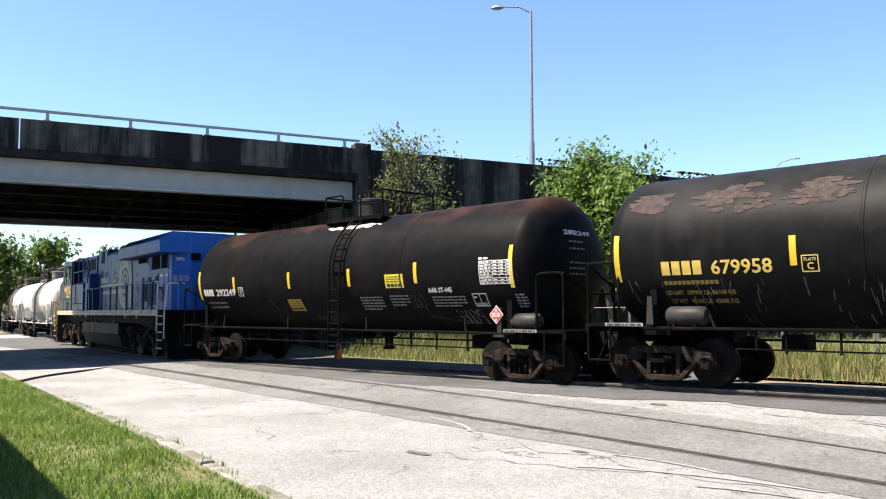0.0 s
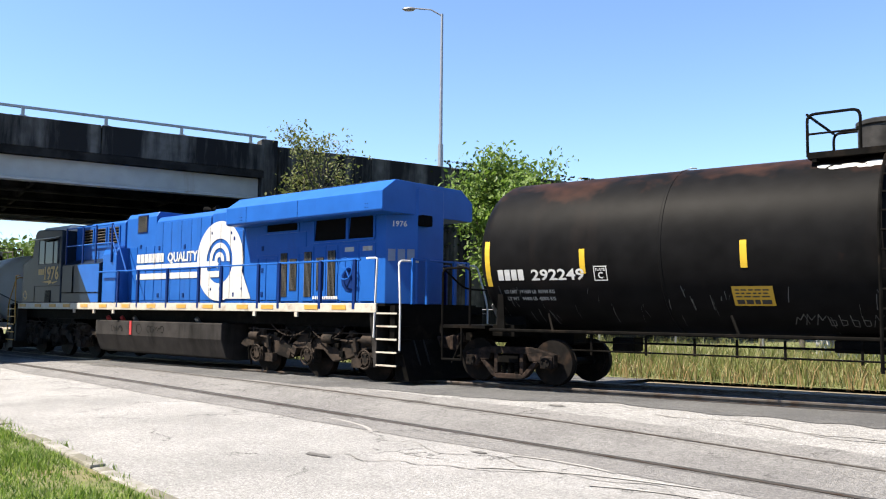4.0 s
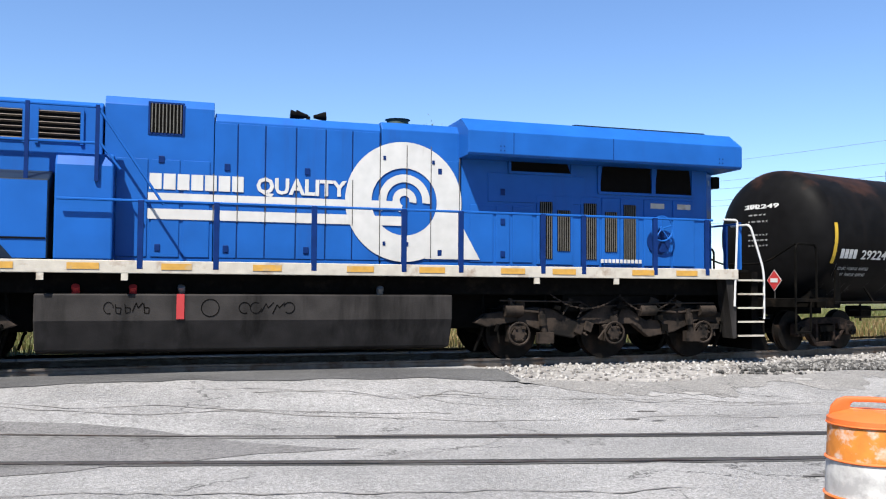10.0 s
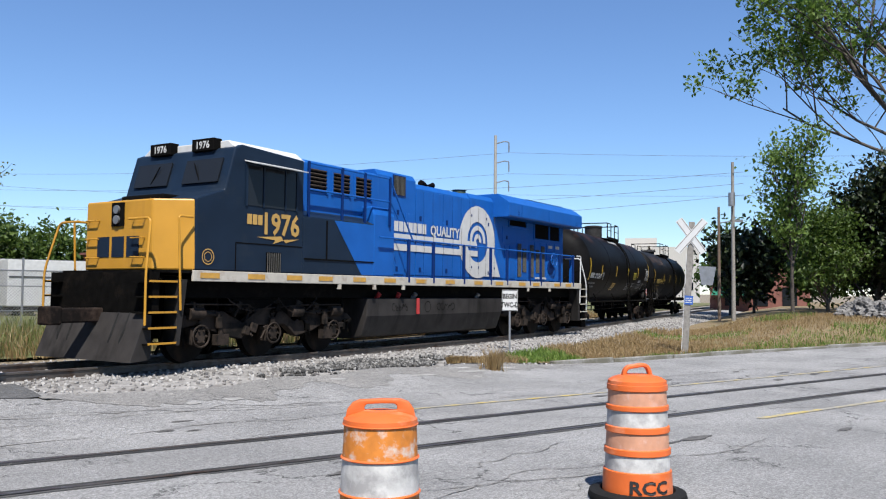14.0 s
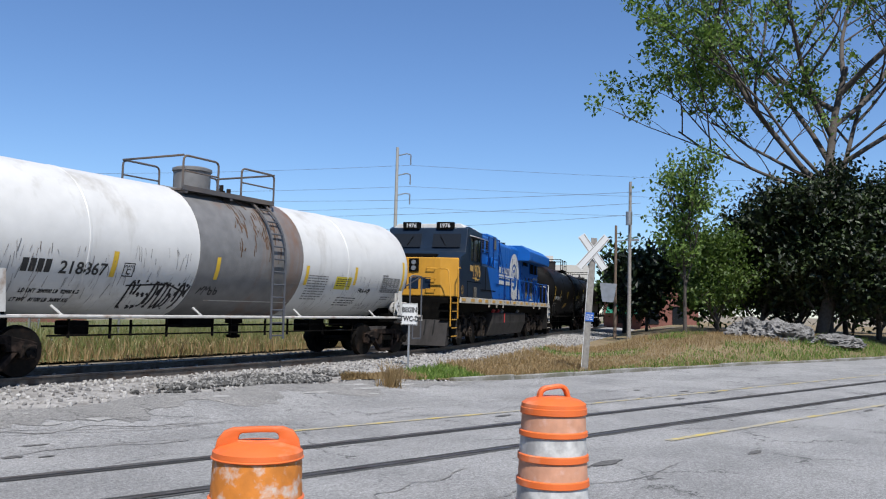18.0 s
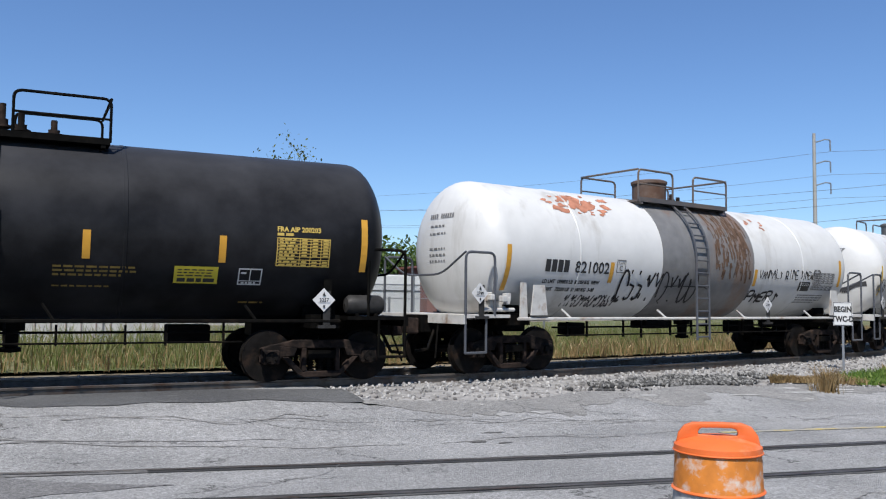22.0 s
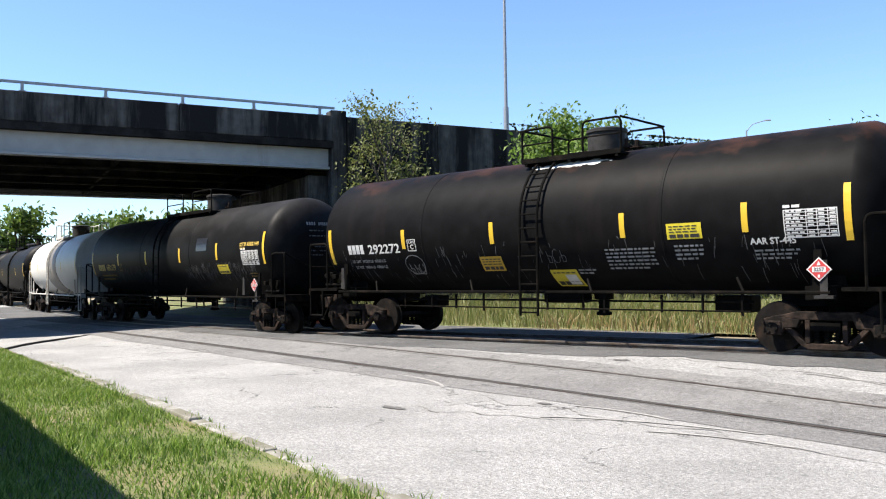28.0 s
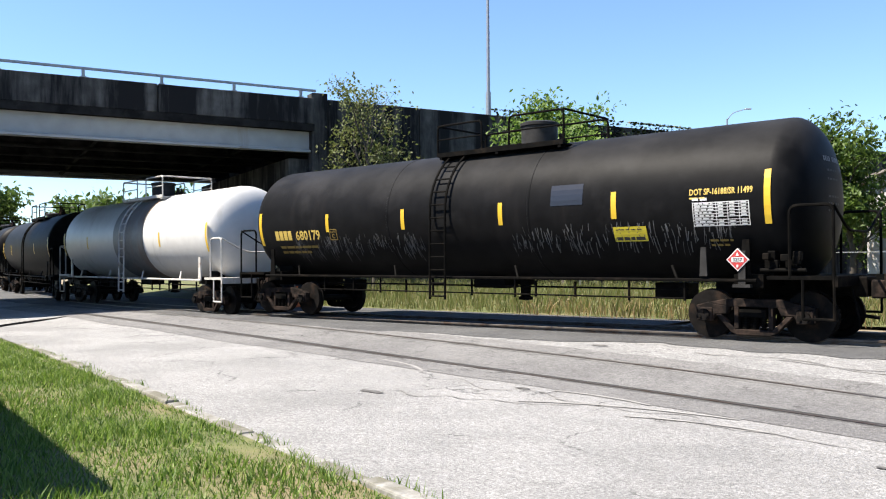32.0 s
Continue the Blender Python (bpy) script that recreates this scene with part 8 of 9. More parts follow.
# ---- ivy over the retaining wall
def ivy():
    rnd = random.Random(77)
    c0, d = Vector((-25.65, 19.6, 0)), Vector((0.29, 0.957, 0))
    n_ = Vector((0.957, -0.29, 0))
    verts, faces = [], []
    for k in range(64):
        u, z = (rnd.uniform(1.5, 34) if k < 30 else rnd.uniform(9, 34)), rnd.uniform(5.0, 8.0)
        for _ in range(170):
            c = c0 + d * (u + rnd.gauss(0, 0.7)) + n_ * rnd.uniform(0.12, 0.35)
            c.z = min(z + rnd.gauss(0, 0.8), 8.15)
            a = Euler((rnd.uniform(-1, 1), rnd.uniform(-1, 1), rnd.uniform(0, 6.3))).to_matrix()
            s_ = rnd.uniform(0.1, 0.2)
            o = len(verts)
            verts += [tuple(c + a @ Vector((p * s_, q * s_, 0))) for p, q in ((-0.5, 0), (0, 0.4), (0.5, 0), (0, -0.4))]
            faces.append((o, o + 1, o + 2, o + 3))
    me = bpy.data.meshes.new("ivy")
    me.from_pydata(verts, [], faces)
    me.materials.append(M_LEAFD)
    tagged(new("ivy", me), "dark ivy hanging over the stained retaining wall", "ivy", kind="stuff")


ivy()


# ---- black cable lying across the street
def cable():
    bm = bmesh.new()
    pts = [Vector((-21.5, 6.2, 0.02)), Vector((-23.9, 7.9, 0.02)), Vector((-25.6, 10.0, 0.02)), Vector((-27.4, 12.3, 0.02)), Vector((-27.0, 13.8, 0.03))]
    tube(bm, arc3([tuple(p) for p in pts], 4, 0.4), 0.035, 6)
    tagged(part("ground_cable", bm, M_RUBBER), "black rubber cable lying across the pale street", "cable")


cable()

# ---- oily dark patch on the ballast
def pick_oily(rnd):
    a = rnd.uniform(0, 6.28)
    q = math.sqrt(rnd.random())
    x = 12.2 + 3.0 * q * math.cos(a)
    y = road_far(x) + 0.55 + 0.5 * q * math.sin(a) + 0.1 * (x - 12)
    if noise.noise((x * 1.3, y * 2.6, 5)) < -0.12:
        return None
    return x, y, height(x, y) + 0.012


scatter_stones("oily_stones", 3000, pick_oily, "black oil-stained ballast stones", size=(0.02, 0.05), seed=9, material=island_mat("oily_stone", (0.025, 0.025, 0.025), (0.09, 0.086, 0.08), (0.34, 0.33, 0.31)))
# ---------------------------------------------------------------- markings and fittings of the tank cars
M_SALMON = mat("worn_primer", (0.5, 0.22, 0.14), 0.8, var=0.25, bump=0.0, spec=0.1)
M_SCRAPE = mat("scraped_grey_film", (0.07, 0.053, 0.048), 0.8, var=0.4, scale=9, bump=0.0, spec=0.1)
M_SCRATCH = mat("whitish_scratch", (0.13, 0.13, 0.13), 0.8, var=0.4, scale=9, bump=0.0, spec=0.1)
M_FAINTW = mat("faint_white_paint", (0.3, 0.3, 0.3), 0.7, var=0.25, bump=0.0, spec=0.2)
M_FAINTY = mat("faint_yellow_paint", (0.28, 0.19, 0.05), 0.7, var=0.25, bump=0.0, spec=0.2)
M_NEWPATCH = mat("fresh_dark_patch", (0.02, 0.022, 0.03), 0.3, var=0.1, bump=0.0, spec=0.5)
M_SPRAY = mat("black_spray_paint", (0.018, 0.017, 0.02), 0.5, var=0.15, bump=0.0, spec=0.2)
M_BAND_D = mat("dark_grey_wave", (0.075, 0.075, 0.08), 0.7, var=0.15, bump=0.0, spec=0.1)
M_RUSTRUN = mat("rust_run", (0.14, 0.088, 0.06), 0.85, var=0.4, scale=9, bump=0.0, spec=0.1)
M_PLACW = mat("placard_white", (0.75, 0.74, 0.72), 0.5, var=0.05, bump=0.0)
M_AMBERREFL = mat("amber_reflector", (0.72, 0.36, 0.03), 0.45, var=0.08, bump=0.0)


def blotch(bm, u0, u1, v0, v1, place, seed, n, size, flat=1.0):
    """Ragged worn spots."""
    rnd = random.Random(seed)
    for _ in range(n):
        u = rnd.triangular(u0, u1)
        v = rnd.triangular(v0, v1)
        r = size * rnd.uniform(0.4, 1.4)
        vs = []
        for k in range(9):
            a = 2 * math.pi * k / 9
            q = r * rnd.uniform(0.5, 1.3)
            vs.append(bm.verts.new(place(u + q * math.cos(a), v + q * flat * math.sin(a))))
        bm.faces.new(vs)


def streaks(bm, u0, u1, v0, v1, place, seed, n, w):
    """Fine upright scratches."""
    rnd = random.Random(seed)
    for _ in range(n):
        u, a = rnd.uniform(u0, u1), rnd.uniform(v0, v1)
        b = a - rnd.uniform(0.05, 0.3)
        d = rnd.uniform(-0.03, 0.03)
        ribbon(bm, [(u, a), (u + d, (a + b) / 2), (u + d * 1.6, b)], w * rnd.uniform(0.4, 1.6), place)


class Marks:
    """Writes the markings of one car on the street side of its tank."""

    def __init__(self, key, R, zc, lift=0.006):
        self.car, self.R, self.zc = CARS[key], R, zc
        self.place = on_shell(R, zc, lift=lift)
        self.high = on_shell(R, zc, lift=lift + 0.004)

    def put(self, name, m_, fill, label="", place=None):
        bm = bmesh.new()
        fill(bm, place or self.place)
        ob = part(name, bm, m_, self.car, label)
        if name in ("scratch_patch", "small_print", "table_print", "table_grid", "dirt_run", "worn_patch", "bare_patch", "rust_stain"):
            tagged(ob, label, kind="stuff")
        return ob

    def strips(self, spec, m_=None):
        for x, z, h in spec:
            self.put("reflector", m_ or M_REFL, lambda bm, p: add_rect(bm, x - 0.055, x + 0.055, z - h / 2, z + h / 2, p, 1, 6), "yellow reflective strip")

    def text_line(self, s, u, v, size, m_, left=True, bold=0.004, wide=1.0):
        vs, fc = letters(s, size, bold)
        off = -min(p[0] for p in vs) if left else 0.0
        return self.put("lettering", m_, lambda bm, p: add_flat(bm, [(u + (x + off) * wide, v + y, 0) for x, y, _ in vs], fc, p))

    def blocks(self, u0, u1, v0, v1, n, m_, gap=0.2):
        w = (u1 - u0) / n
        for i in range(n):
            self.put("mark_block", m_, lambda bm, p: add_rect(bm, u0 + i * w, u0 + (i + 1 - gap) * w, v0, v1, p, 1, 2))

    def number(self, u0, u1, v, h, digits, m_, split=0.42, n=4):
        """Owner's mark as blocks, then the car's number."""
        us = u0 + (u1 - u0) * split
        self.blocks(u0, us - 0.14, v, v + h, n, m_)
        vs, fc = letters(digits, h * 1.36, 0.006)
        a, b = min(p[0] for p in vs), max(p[0] for p in vs)
        self.put("lettering", m_, lambda bm, p: add_flat(bm, [(us + (x - a) / (b - a) * (u1 - us), v + y, 0) for x, y, _ in vs], fc, p))

    def border(self, u0, u1, v0, v1, w, m_):
        def fill(bm, p):
            add_rect(bm, u0, u1, v0, v0 + w, p, 4, 1)
            add_rect(bm, u0, u1, v1 - w, v1, p, 4, 1)
            add_rect(bm, u0, u0 + w, v0 + w, v1 - w, p, 1, 4)
            add_rect(bm, u1 - w, u1, v0 + w, v1 - w, p, 1, 4)
        self.put("panel_border", m_, fill)

    def plate_c(self, u0, v0, m_, s=0.27):
        self.border(u0, u0 + s, v0, v0 + s, 0.018, m_)
        self.text_line("PLATE", u0 + s / 2, v0 + s * 0.66, 0.07, m_, False, 0.001)
        self.text_line("C", u0 + s / 2, v0 + s * 0.17, 0.15, m_, False)

    def lines(self, u0, u1, v, n, m_, h=0.035, pitch=0.065, seed=0, word=0.1):
        def fill(bm, p):
            for i in range(n):
                bars(bm, u0, u1 - (0.2 * (u1 - u0) if i == n - 1 else 0), v - i * pitch, h, p, seed + i, word, 0.03)
        self.put("small_print", m_, fill, "rows of print too small to read")

    def table(self, u0, u1, v0, v1, m_, rows=8, head=True):
        w = 0.012
        self.border(u0, u1, v0, v1, 0.016, m_)

        def fill(bm, p):
            for i in range(1, rows):
                v = v0 + (v1 - v0) * i / rows
                add_rect(bm, u0 + 0.02, u1 - 0.02, v, v + w, p, 4, 1)
            for f_ in (0.42, 0.62, 0.82):
                u = u0 + (u1 - u0) * f_
                add_rect(bm, u, u + w, v0 + 0.02, v1 - 0.02, p, 1, 5)
        self.put("table_grid", m_, fill)

        def text(bm, p):
            for i in range(rows):
                v = v0 + (v1 - v0) * (i + 0.3) / rows
                bars(bm, u0 + 0.04, u0 + (u1 - u0) * 0.38, v, 0.026, p, i, 0.08, 0.025)
                for f_ in (0.46, 0.66, 0.86):
                    if i != 2:
                        u = u0 + (u1 - u0) * f_
                        add_rect(bm, u, u + 0.09, v, v + 0.026, p)
        self.put("table_print", m_, text, "rows of print too small to read", self.high)
        if head:
            self.lines(u0, u0 + (u1 - u0) * 0.4, v1 + 0.03, 1, m_, 0.045, seed=5)

    def notice(self, u0, u1, v0, v1, m_, ink=None, rows=3, big=True):
        self.put("notice_plate", m_, lambda bm, p: add_rect(bm, u0, u1, v0, v1, p, 2, 4), "coloured notice sticker")

        def text(bm, p):
            h = v1 - v0
            for i in range(rows):
                bars(bm, u0 + 0.05, u1 - 0.05, v1 - h * (0.16 + i * 0.17) - 0.02, h * 0.07, p, i + 3, 0.09, 0.025)
            if big:
                bars(bm, u0 + 0.05, u1 - 0.05, v0 + h * 0.09, h * 0.22, p, 9, 0.13, 0.025)
        self.put("small_print", ink or M_LETK, text, "", self.high)

    def boxes4(self, u0, v0, w, h, m_):
        self.border(u0, u0 + w, v0, v0 + h, 0.02, m_)

        def fill(bm, p):
            add_rect(bm, u0 + w * 0.48, u0 + w * 0.52, v0 + h * 0.25, v0 + h - 0.02, p, 1, 3)
            add_rect(bm, u0 + 0.02, u0 + w - 0.02, v0 + h * 0.22, v0 + h * 0.27, p, 3, 1)
            bars(bm, u0 + 0.04, u0 + w * 0.42, v0 + h * 0.66, 0.03, p, 2, 0.06, 0.02)
            bars(bm, u0 + 0.06, u0 + w - 0.05, v0 + h * 0.08, 0.025, p, 4, 0.06, 0.02)
        self.put("panel_grid", m_, fill)

    def placard(self, x, z, digits, red, y=-1.46, s=0.15):
        """A diamond hazard sign on a steel holder."""
        car = self.car
        bm = bmesh.new()
        bx(bm, (x + 0.06, y + 0.03, z - 0.16), (0.12, 0.02, 0.62))
        bx(bm, (x + 0.06, y + 0.04, z - 0.44), (0.3, 0.1, 0.05))
        hold = part("placard_holder", bm, M_DARKPL, car)

        def diamond(m_, q, yy, label=""):
            b2 = bmesh.new()
            vs = [b2.verts.new((x + a, yy, z + b)) for a, b in ((0, -q), (q, 0), (0, q), (-q, 0))]
            b2.faces.new(vs)
            r = bmesh.ops.extrude_face_region(b2, geom=list(b2.faces))
            for v in [e for e in r["geom"] if isinstance(e, bmesh.types.BMVert)]:
                v.co.y += 0.005
            part("placard", b2, m_, hold, label)
        diamond(M_PLACW, s + 0.045, y, "diamond hazard placard")
        if red:
            diamond(M_RED, s + 0.02, y - 0.006)
        bm = bmesh.new()
        add_rect(bm, x - 0.105, x + 0.105, z - 0.042, z + 0.042, lambda u, v: (u, y - 0.009, v))
        part("number_field", bm, M_PLACW, hold)
        vs, fc = letters(digits, 0.08, 0.002)
        bm = bmesh.new()
        add_flat(bm, vs, fc, lambda u, v: (x + u, y - 0.012, z - 0.028 + v))
        part("lettering", bm, M_LETK, hold)
        bm = bmesh.new()
        add_rect(bm, x - 0.016, x + 0.016, z - 0.13, z - 0.085, lambda u, v: (u, y - 0.012, v))
        vs = [bm.verts.new((x + a, y - 0.012, z + b)) for a, b in ((-0.03, 0.065), (0.03, 0.065), (0, 0.13))]
        bm.faces.new(vs)
        part("symbol", bm, M_LETK if not red else M_PLACW, hold)

    def reservoir(self, x0, x1, z=1.3, y=-1.2, r=0.17, m_=None):
        bm = bmesh.new()
        lathe_pts = ((x0, 0.02), (x0 + 0.02, r * 0.75), (x0 + 0.08, r), (x1 - 0.08, r), (x1 - 0.02, r * 0.75), (x1, 0.02))
        lathe(bm, lathe_pts, 18, z)
        bmesh.ops.translate(bm, verts=bm.verts, vec=(0, y, 0))
        part("air_reservoir", bm, m_ or M_DARKPL, self.car, "cylindrical brake air reservoir", smooth=True)
        for x in (x0 + 0.18, x1 - 0.18):
            bm = bmesh.new()
            bx(bm, (x, y, z - r - 0.03), (0.06, 0.3, 0.12))
            part("reservoir_bracket", bm, M_UNDER, self.car)

    def valves(self, x0, m_=None):
        rnd = random.Random(3)
        bm = bmesh.new()
        for i in range(9):
            bx(bm, (x0 + rnd.uniform(0, 0.5), -1.2 + rnd.uniform(-0.12, 0.12), 1.18 + rnd.uniform(0, 0.3)), (rnd.uniform(0.08, 0.18), 0.12, rnd.uniform(0.08, 0.2)))
        cy(bm, (x0 - 0.1, -1.25, 1.2), (x0 + 0.65, -1.25, 1.2), 0.04, 8)
        part("control_valve", bm, m_ or M_UNDER, self.car, "cluster of brake valve castings", bevel=0.015)

    def saddle_plate(self, x, m_, w=0.16, z1=1.78):
        bm = bmesh.new()
        prism(bm, ((x - w * 0.7, 1.1), (x + w * 0.7, 1.1), (x + w * 0.45, z1), (x - w * 0.45, z1)), -1.47, -1.44)
        part("saddle_plate", bm, m_, self.car)

    def platform_note(self, x0, x1):
        bm = bmesh.new()
        add_rect(bm, x0, x1, 1.06, 1.12, lambda u, v: (u, -1.403, v))
        part("white_notice_strip", bm, M_FAINTW, self.car)
        bm = bmesh.new()
        bars(bm, x0 + 0.04, x1 - 0.04, 1.07, 0.035, lambda u, v: (u, -1.406, v), 2, 0.09, 0.03)
        part("small_print", bm, M_LETK, self.car)

    def head_placard(self, sx, xe, u, v):
        """Red hazard diamond in a holder before the lower part of a head."""
        x = sx * (xe - 0.02)
        for name, r, m_, dx in (("placard_holder", 0.19, M_LETW, 0.0), ("placard", 0.175, M_RED, 0.006), ("placard_text", 0.06, M_PLACW, 0.012)):
            bm = bmesh.new()
            pts = ((-r, 0), (0, -r * 1.25), (r, 0), (0, r * 1.25)) if r > 0.1 else ((-0.09, -0.045), (0.09, -0.045), (0.09, 0.045), (-0.09, 0.045))
            a = [bm.verts.new((x + sx * dx, sx * (u + p), v + q)) for p, q in pts]
            b = [bm.verts.new((x + sx * (dx - 0.006), sx * (u + p), v + q)) for p, q in pts]
            bm.faces.new(a)
            bm.faces.new(b[::-1])
            for i in range(4):
                bm.faces.new((a[i], b[i], b[(i + 1) % 4], a[(i + 1) % 4]))
            bmesh.ops.recalc_face_normals(bm, faces=bm.faces)
            part(name, bm, m_, self.car)
        bm = bmesh.new()
        cy(bm, (x - sx * 0.02, sx * u, 1.05), (x - sx * 0.02, sx * u, v - 0.1), 0.016, 6)
        part("placard_post", bm, M_DARKPL, self.car)

    def end_marks(self, sx, xe, m_, faint=None, digits="", wave=False):
        """Mark, number and print on the upper part of a head."""
        def head(u, v):
            q = math.hypot(u, v - self.zc) / self.R
            return (sx * (xe - 0.6 + 0.6 * math.sqrt(max(1 - min(q, 0.99) ** 2.3, 0)) + 0.01), sx * u, v)
        bm = bmesh.new()
        block_word(bm, -0.38, -0.08, self.zc + 0.62, self.zc + 0.71, 4, head, 0.3)
        part("mark_blocks", bm, m_, self.car)
        bm = bmesh.new()
        if digits:
            v, fc = letters(digits, 0.13, 0.004)
            w = max(p[0] for p in v)
            add_flat(bm, [(p[0] * 0.46 / w, p[1], 0) for p in v], fc, lambda u, q: head(u, self.zc + 0.61 + q))
        else:
            block_word(bm, 0.0, 0.4, self.zc + 0.62, self.zc + 0.71, 6, head, 0.3)
        part("number", bm, m_, self.car)
        if wave:
            # wavy dark grey ribbon across the lower half of the head
            bm = bmesh.new()
            z = self.zc - 0.45
            line = arc3([(-0.85, 0, z - 0.12), (-0.5, 0, z + 0.1), (0.1, 0, z + 0.04), (0.42, 0, z - 0.16), (0.66, 0, z + 0.06), (1.0, 0, z + 0.1)], 5, 0.45)
            ribbon(bm, [(p.x, p.z) for p in line], 0.13, head)
            part("graffiti", bm, M_BAND_D, self.car, "thick dark grey wave across the head")
        bm = bmesh.new()
        for i, v in enumerate((0.45, 0.3, 0.0, -0.12, -0.24)):
            bars(bm, -0.32, 0.2, self.zc + v, 0.035, head, i, 0.08, 0.04)
        part("small_print", bm, faint or m_, self.car)


def mark_cars():
    # U: yellow marks on worn black
    k = Marks("U", 1.45, 2.43)
    k.strips([(-6.3, 2.3, 0.86), (-3.05, 2.3, 0.48), (-0.75, 2.3, 0.48), (1.9, 2.3, 0.48), (3.9, 2.3, 0.48), (6.2, 2.3, 0.86)])
    k.number(-5.4, -3.4, 1.97, 0.24, "679958", M_LETY, 0.47)
    k.plate_c(-2.93, 1.95, M_LETY)
    k.blocks(-5.39, -4.35, 1.8, 1.87, 12, M_FAINTY)
    k.text_line("LD LMT  189900 LB  86100 KG", -5.4, 1.63, 0.1, M_FAINTY)
    k.text_line("LT WT   96100 LB  43600 KG", -5.34, 1.48, 0.1, M_FAINTY)
    for i, (a, b, lo, hi) in enumerate(((-6.15, -5.3, 3.1, 3.5), (-4.9, -3.5, 3.0, 3.55), (-3.2, -2.1, 3.0, 3.5))):
        k.put("worn_patch", M_SCRAPE, lambda bm, p: blotch(bm, a, b, lo, hi, p, i, 60, 0.16, 0.22), "scraped pale patch on the paint")
    k.put("scratch_patch", M_SCRATCH, lambda bm, p: streaks(bm, -6.2, -1.5, 1.2, 1.95, p, 4, 60, 0.012), "fine pale scratches")
    k.reservoir(-5.41, -4.63, 1.25)
    k.saddle_plate(-5.62, M_DARKPL, 0.1, 1.6)
    k.platform_note(-6.6, -5.8)
    k.end_marks(-1, 6.85, M_FAINTY)
    # T: white marks, rusty top
    k = Marks("T", 1.5, 2.5)
    k.strips([(-6.52, 2.3, 0.86), (-4.47, 2.3, 0.44), (-1.6, 2.34, 0.44), (1.05, 2.34, 0.44), (3.53, 2.38, 0.48), (6.45, 2.42, 0.88)])
    k.number(-6.3, -4.45, 1.98, 0.2, "292249", M_LETW, 0.4)
    k.plate_c(-4.26, 1.95, M_LETW, 0.26)
    k.text_line("LD LMT  191600 LB  86900 KG", -6.23, 1.74, 0.085, M_FAINTW)
    k.text_line("LT WT   94400 LB  42800 KG", -6.2, 1.61, 0.085, M_FAINTW)
    k.notice(-1.85, -1.2, 1.52, 1.83, M_OPLATE)
    k.notice(2.45, 3.1, 2.05, 2.37, M_YPLATE)
    k.text_line("AAR ST-445", 3.88, 1.92, 0.15, M_LETW)
    k.lines(3.95, 5.0, 1.8, 4, M_FAINTW, 0.03, 0.065, 2)
    k.lines(1.35, 2.2, 1.82, 5, M_FAINTW, 0.035, 0.07, 3)
    k.lines(2.5, 3.15, 1.84, 4, M_FAINTW, 0.035, 0.07, 7)
    k.lines(6.45, 6.75, 1.82, 5, M_FAINTW, 0.03, 0.06, 8)
    k.table(5.55, 6.48, 2.06, 2.56, M_LETW)
    k.boxes4(5.22, 1.6, 0.42, 0.28, M_LETW)
    k.placard(6.02, 1.42, "1307", True)
    k.reservoir(6.25, 7.0, 1.28)
    k.platform_note(6.15, 7.05)
    k.put("paint_tag", M_FAINTW, lambda bm, p: scrawl(bm, 4.5, 5.3, 1.2, 1.55, p, 5, 6, 0.014), "thin white sprayed lines")
    k.put("paint_tag", M_SCRATCH, lambda bm, p: scrawl(bm, 3.2, 3.65, 1.55, 1.9, p, 15, 5, 0.01), "thin white sprayed lines")
    k.put("paint_tag", M_SCRATCH, lambda bm, p: scrawl(bm, -1.0, 0.3, 1.2, 1.4, p, 25, 8, 0.012), "thin faded sprayed lines")
    k.put("paint_tag", M_SCRATCH, lambda bm, p: ribbon(bm, [(3.6, 1.38), (4.0, 1.35), (4.3, 1.27), (4.5, 1.3)], 0.01, p))
    k.put("bare_patch", M_LETW, lambda bm, p: blotch(bm, -0.7, 1.8, 3.63, 3.76, p, 4, 60, 0.12, 0.22), "white primer showing beside the platform")
    k.put("scratch_patch", M_SCRATCH, lambda bm, p: streaks(bm, -6.6, 6.4, 1.3, 1.9, p, 4, 60, 0.008), "fine pale scratches")
    k.end_marks(1, 7.08, M_LETW, M_FAINTW, "292249")
    k.end_marks(-1, 7.08, M_LETW, M_FAINTW, "292249")
    k.head_placard(-1, 7.08, 0.35, 1.5)
    # G: black marks on white
    k = Marks("G", 1.4, 2.36)
    k.strips([(-6.8, 2.1, 0.86), (-3.82, 1.97, 0.46), (3.95, 2.1, 0.46), (6.35, 2.15, 0.9)])
    band = on_shell(1.412, 2.36)
    for x in (-1.2, 1.85):
        k.put("reflector", M_REFL, lambda bm, p: add_rect(bm, x - 0.055, x + 0.055, 1.8, 2.26, p, 1, 6), "yellow reflective strip", band)
    k.number(-5.65, -3.95, 1.76, 0.22, "218867", M_LETK, 0.42)
    k.plate_c(-3.6, 1.76, M_LETK, 0.25)
    k.text_line("LD LMT  204900 LB  92900 KG", -5.5, 1.42, 0.09, M_LETK)
    k.text_line("LT WT   81100 LB  36800 KG", -5.55, 1.27, 0.09, M_LETK)
    k.put("graffiti", M_SPRAY, lambda bm, p: scrawl(bm, -3.3, -1.8, 1.16, 1.72, p, 31, 13, 0.05), "black sprayed scrawl")
    k.put("graffiti", M_SPRAY, lambda bm, p: ribbon(bm, [(-3.4, 1.6), (-2.4, 1.66), (-1.9, 1.52), (-1.8, 1.42)], 0.03, p))
    k.put("graffiti", M_SPRAY, lambda bm, p: scrawl(bm, -1.55, -0.95, 1.48, 1.66, p, 44, 4, 0.03), "black sprayed scrawl", band)
    k.put("chalk_line", M_WHITEP, lambda bm, p: add_rect(bm, -1.2, 1.55, 1.36, 1.38, p, 6, 1), "", band)
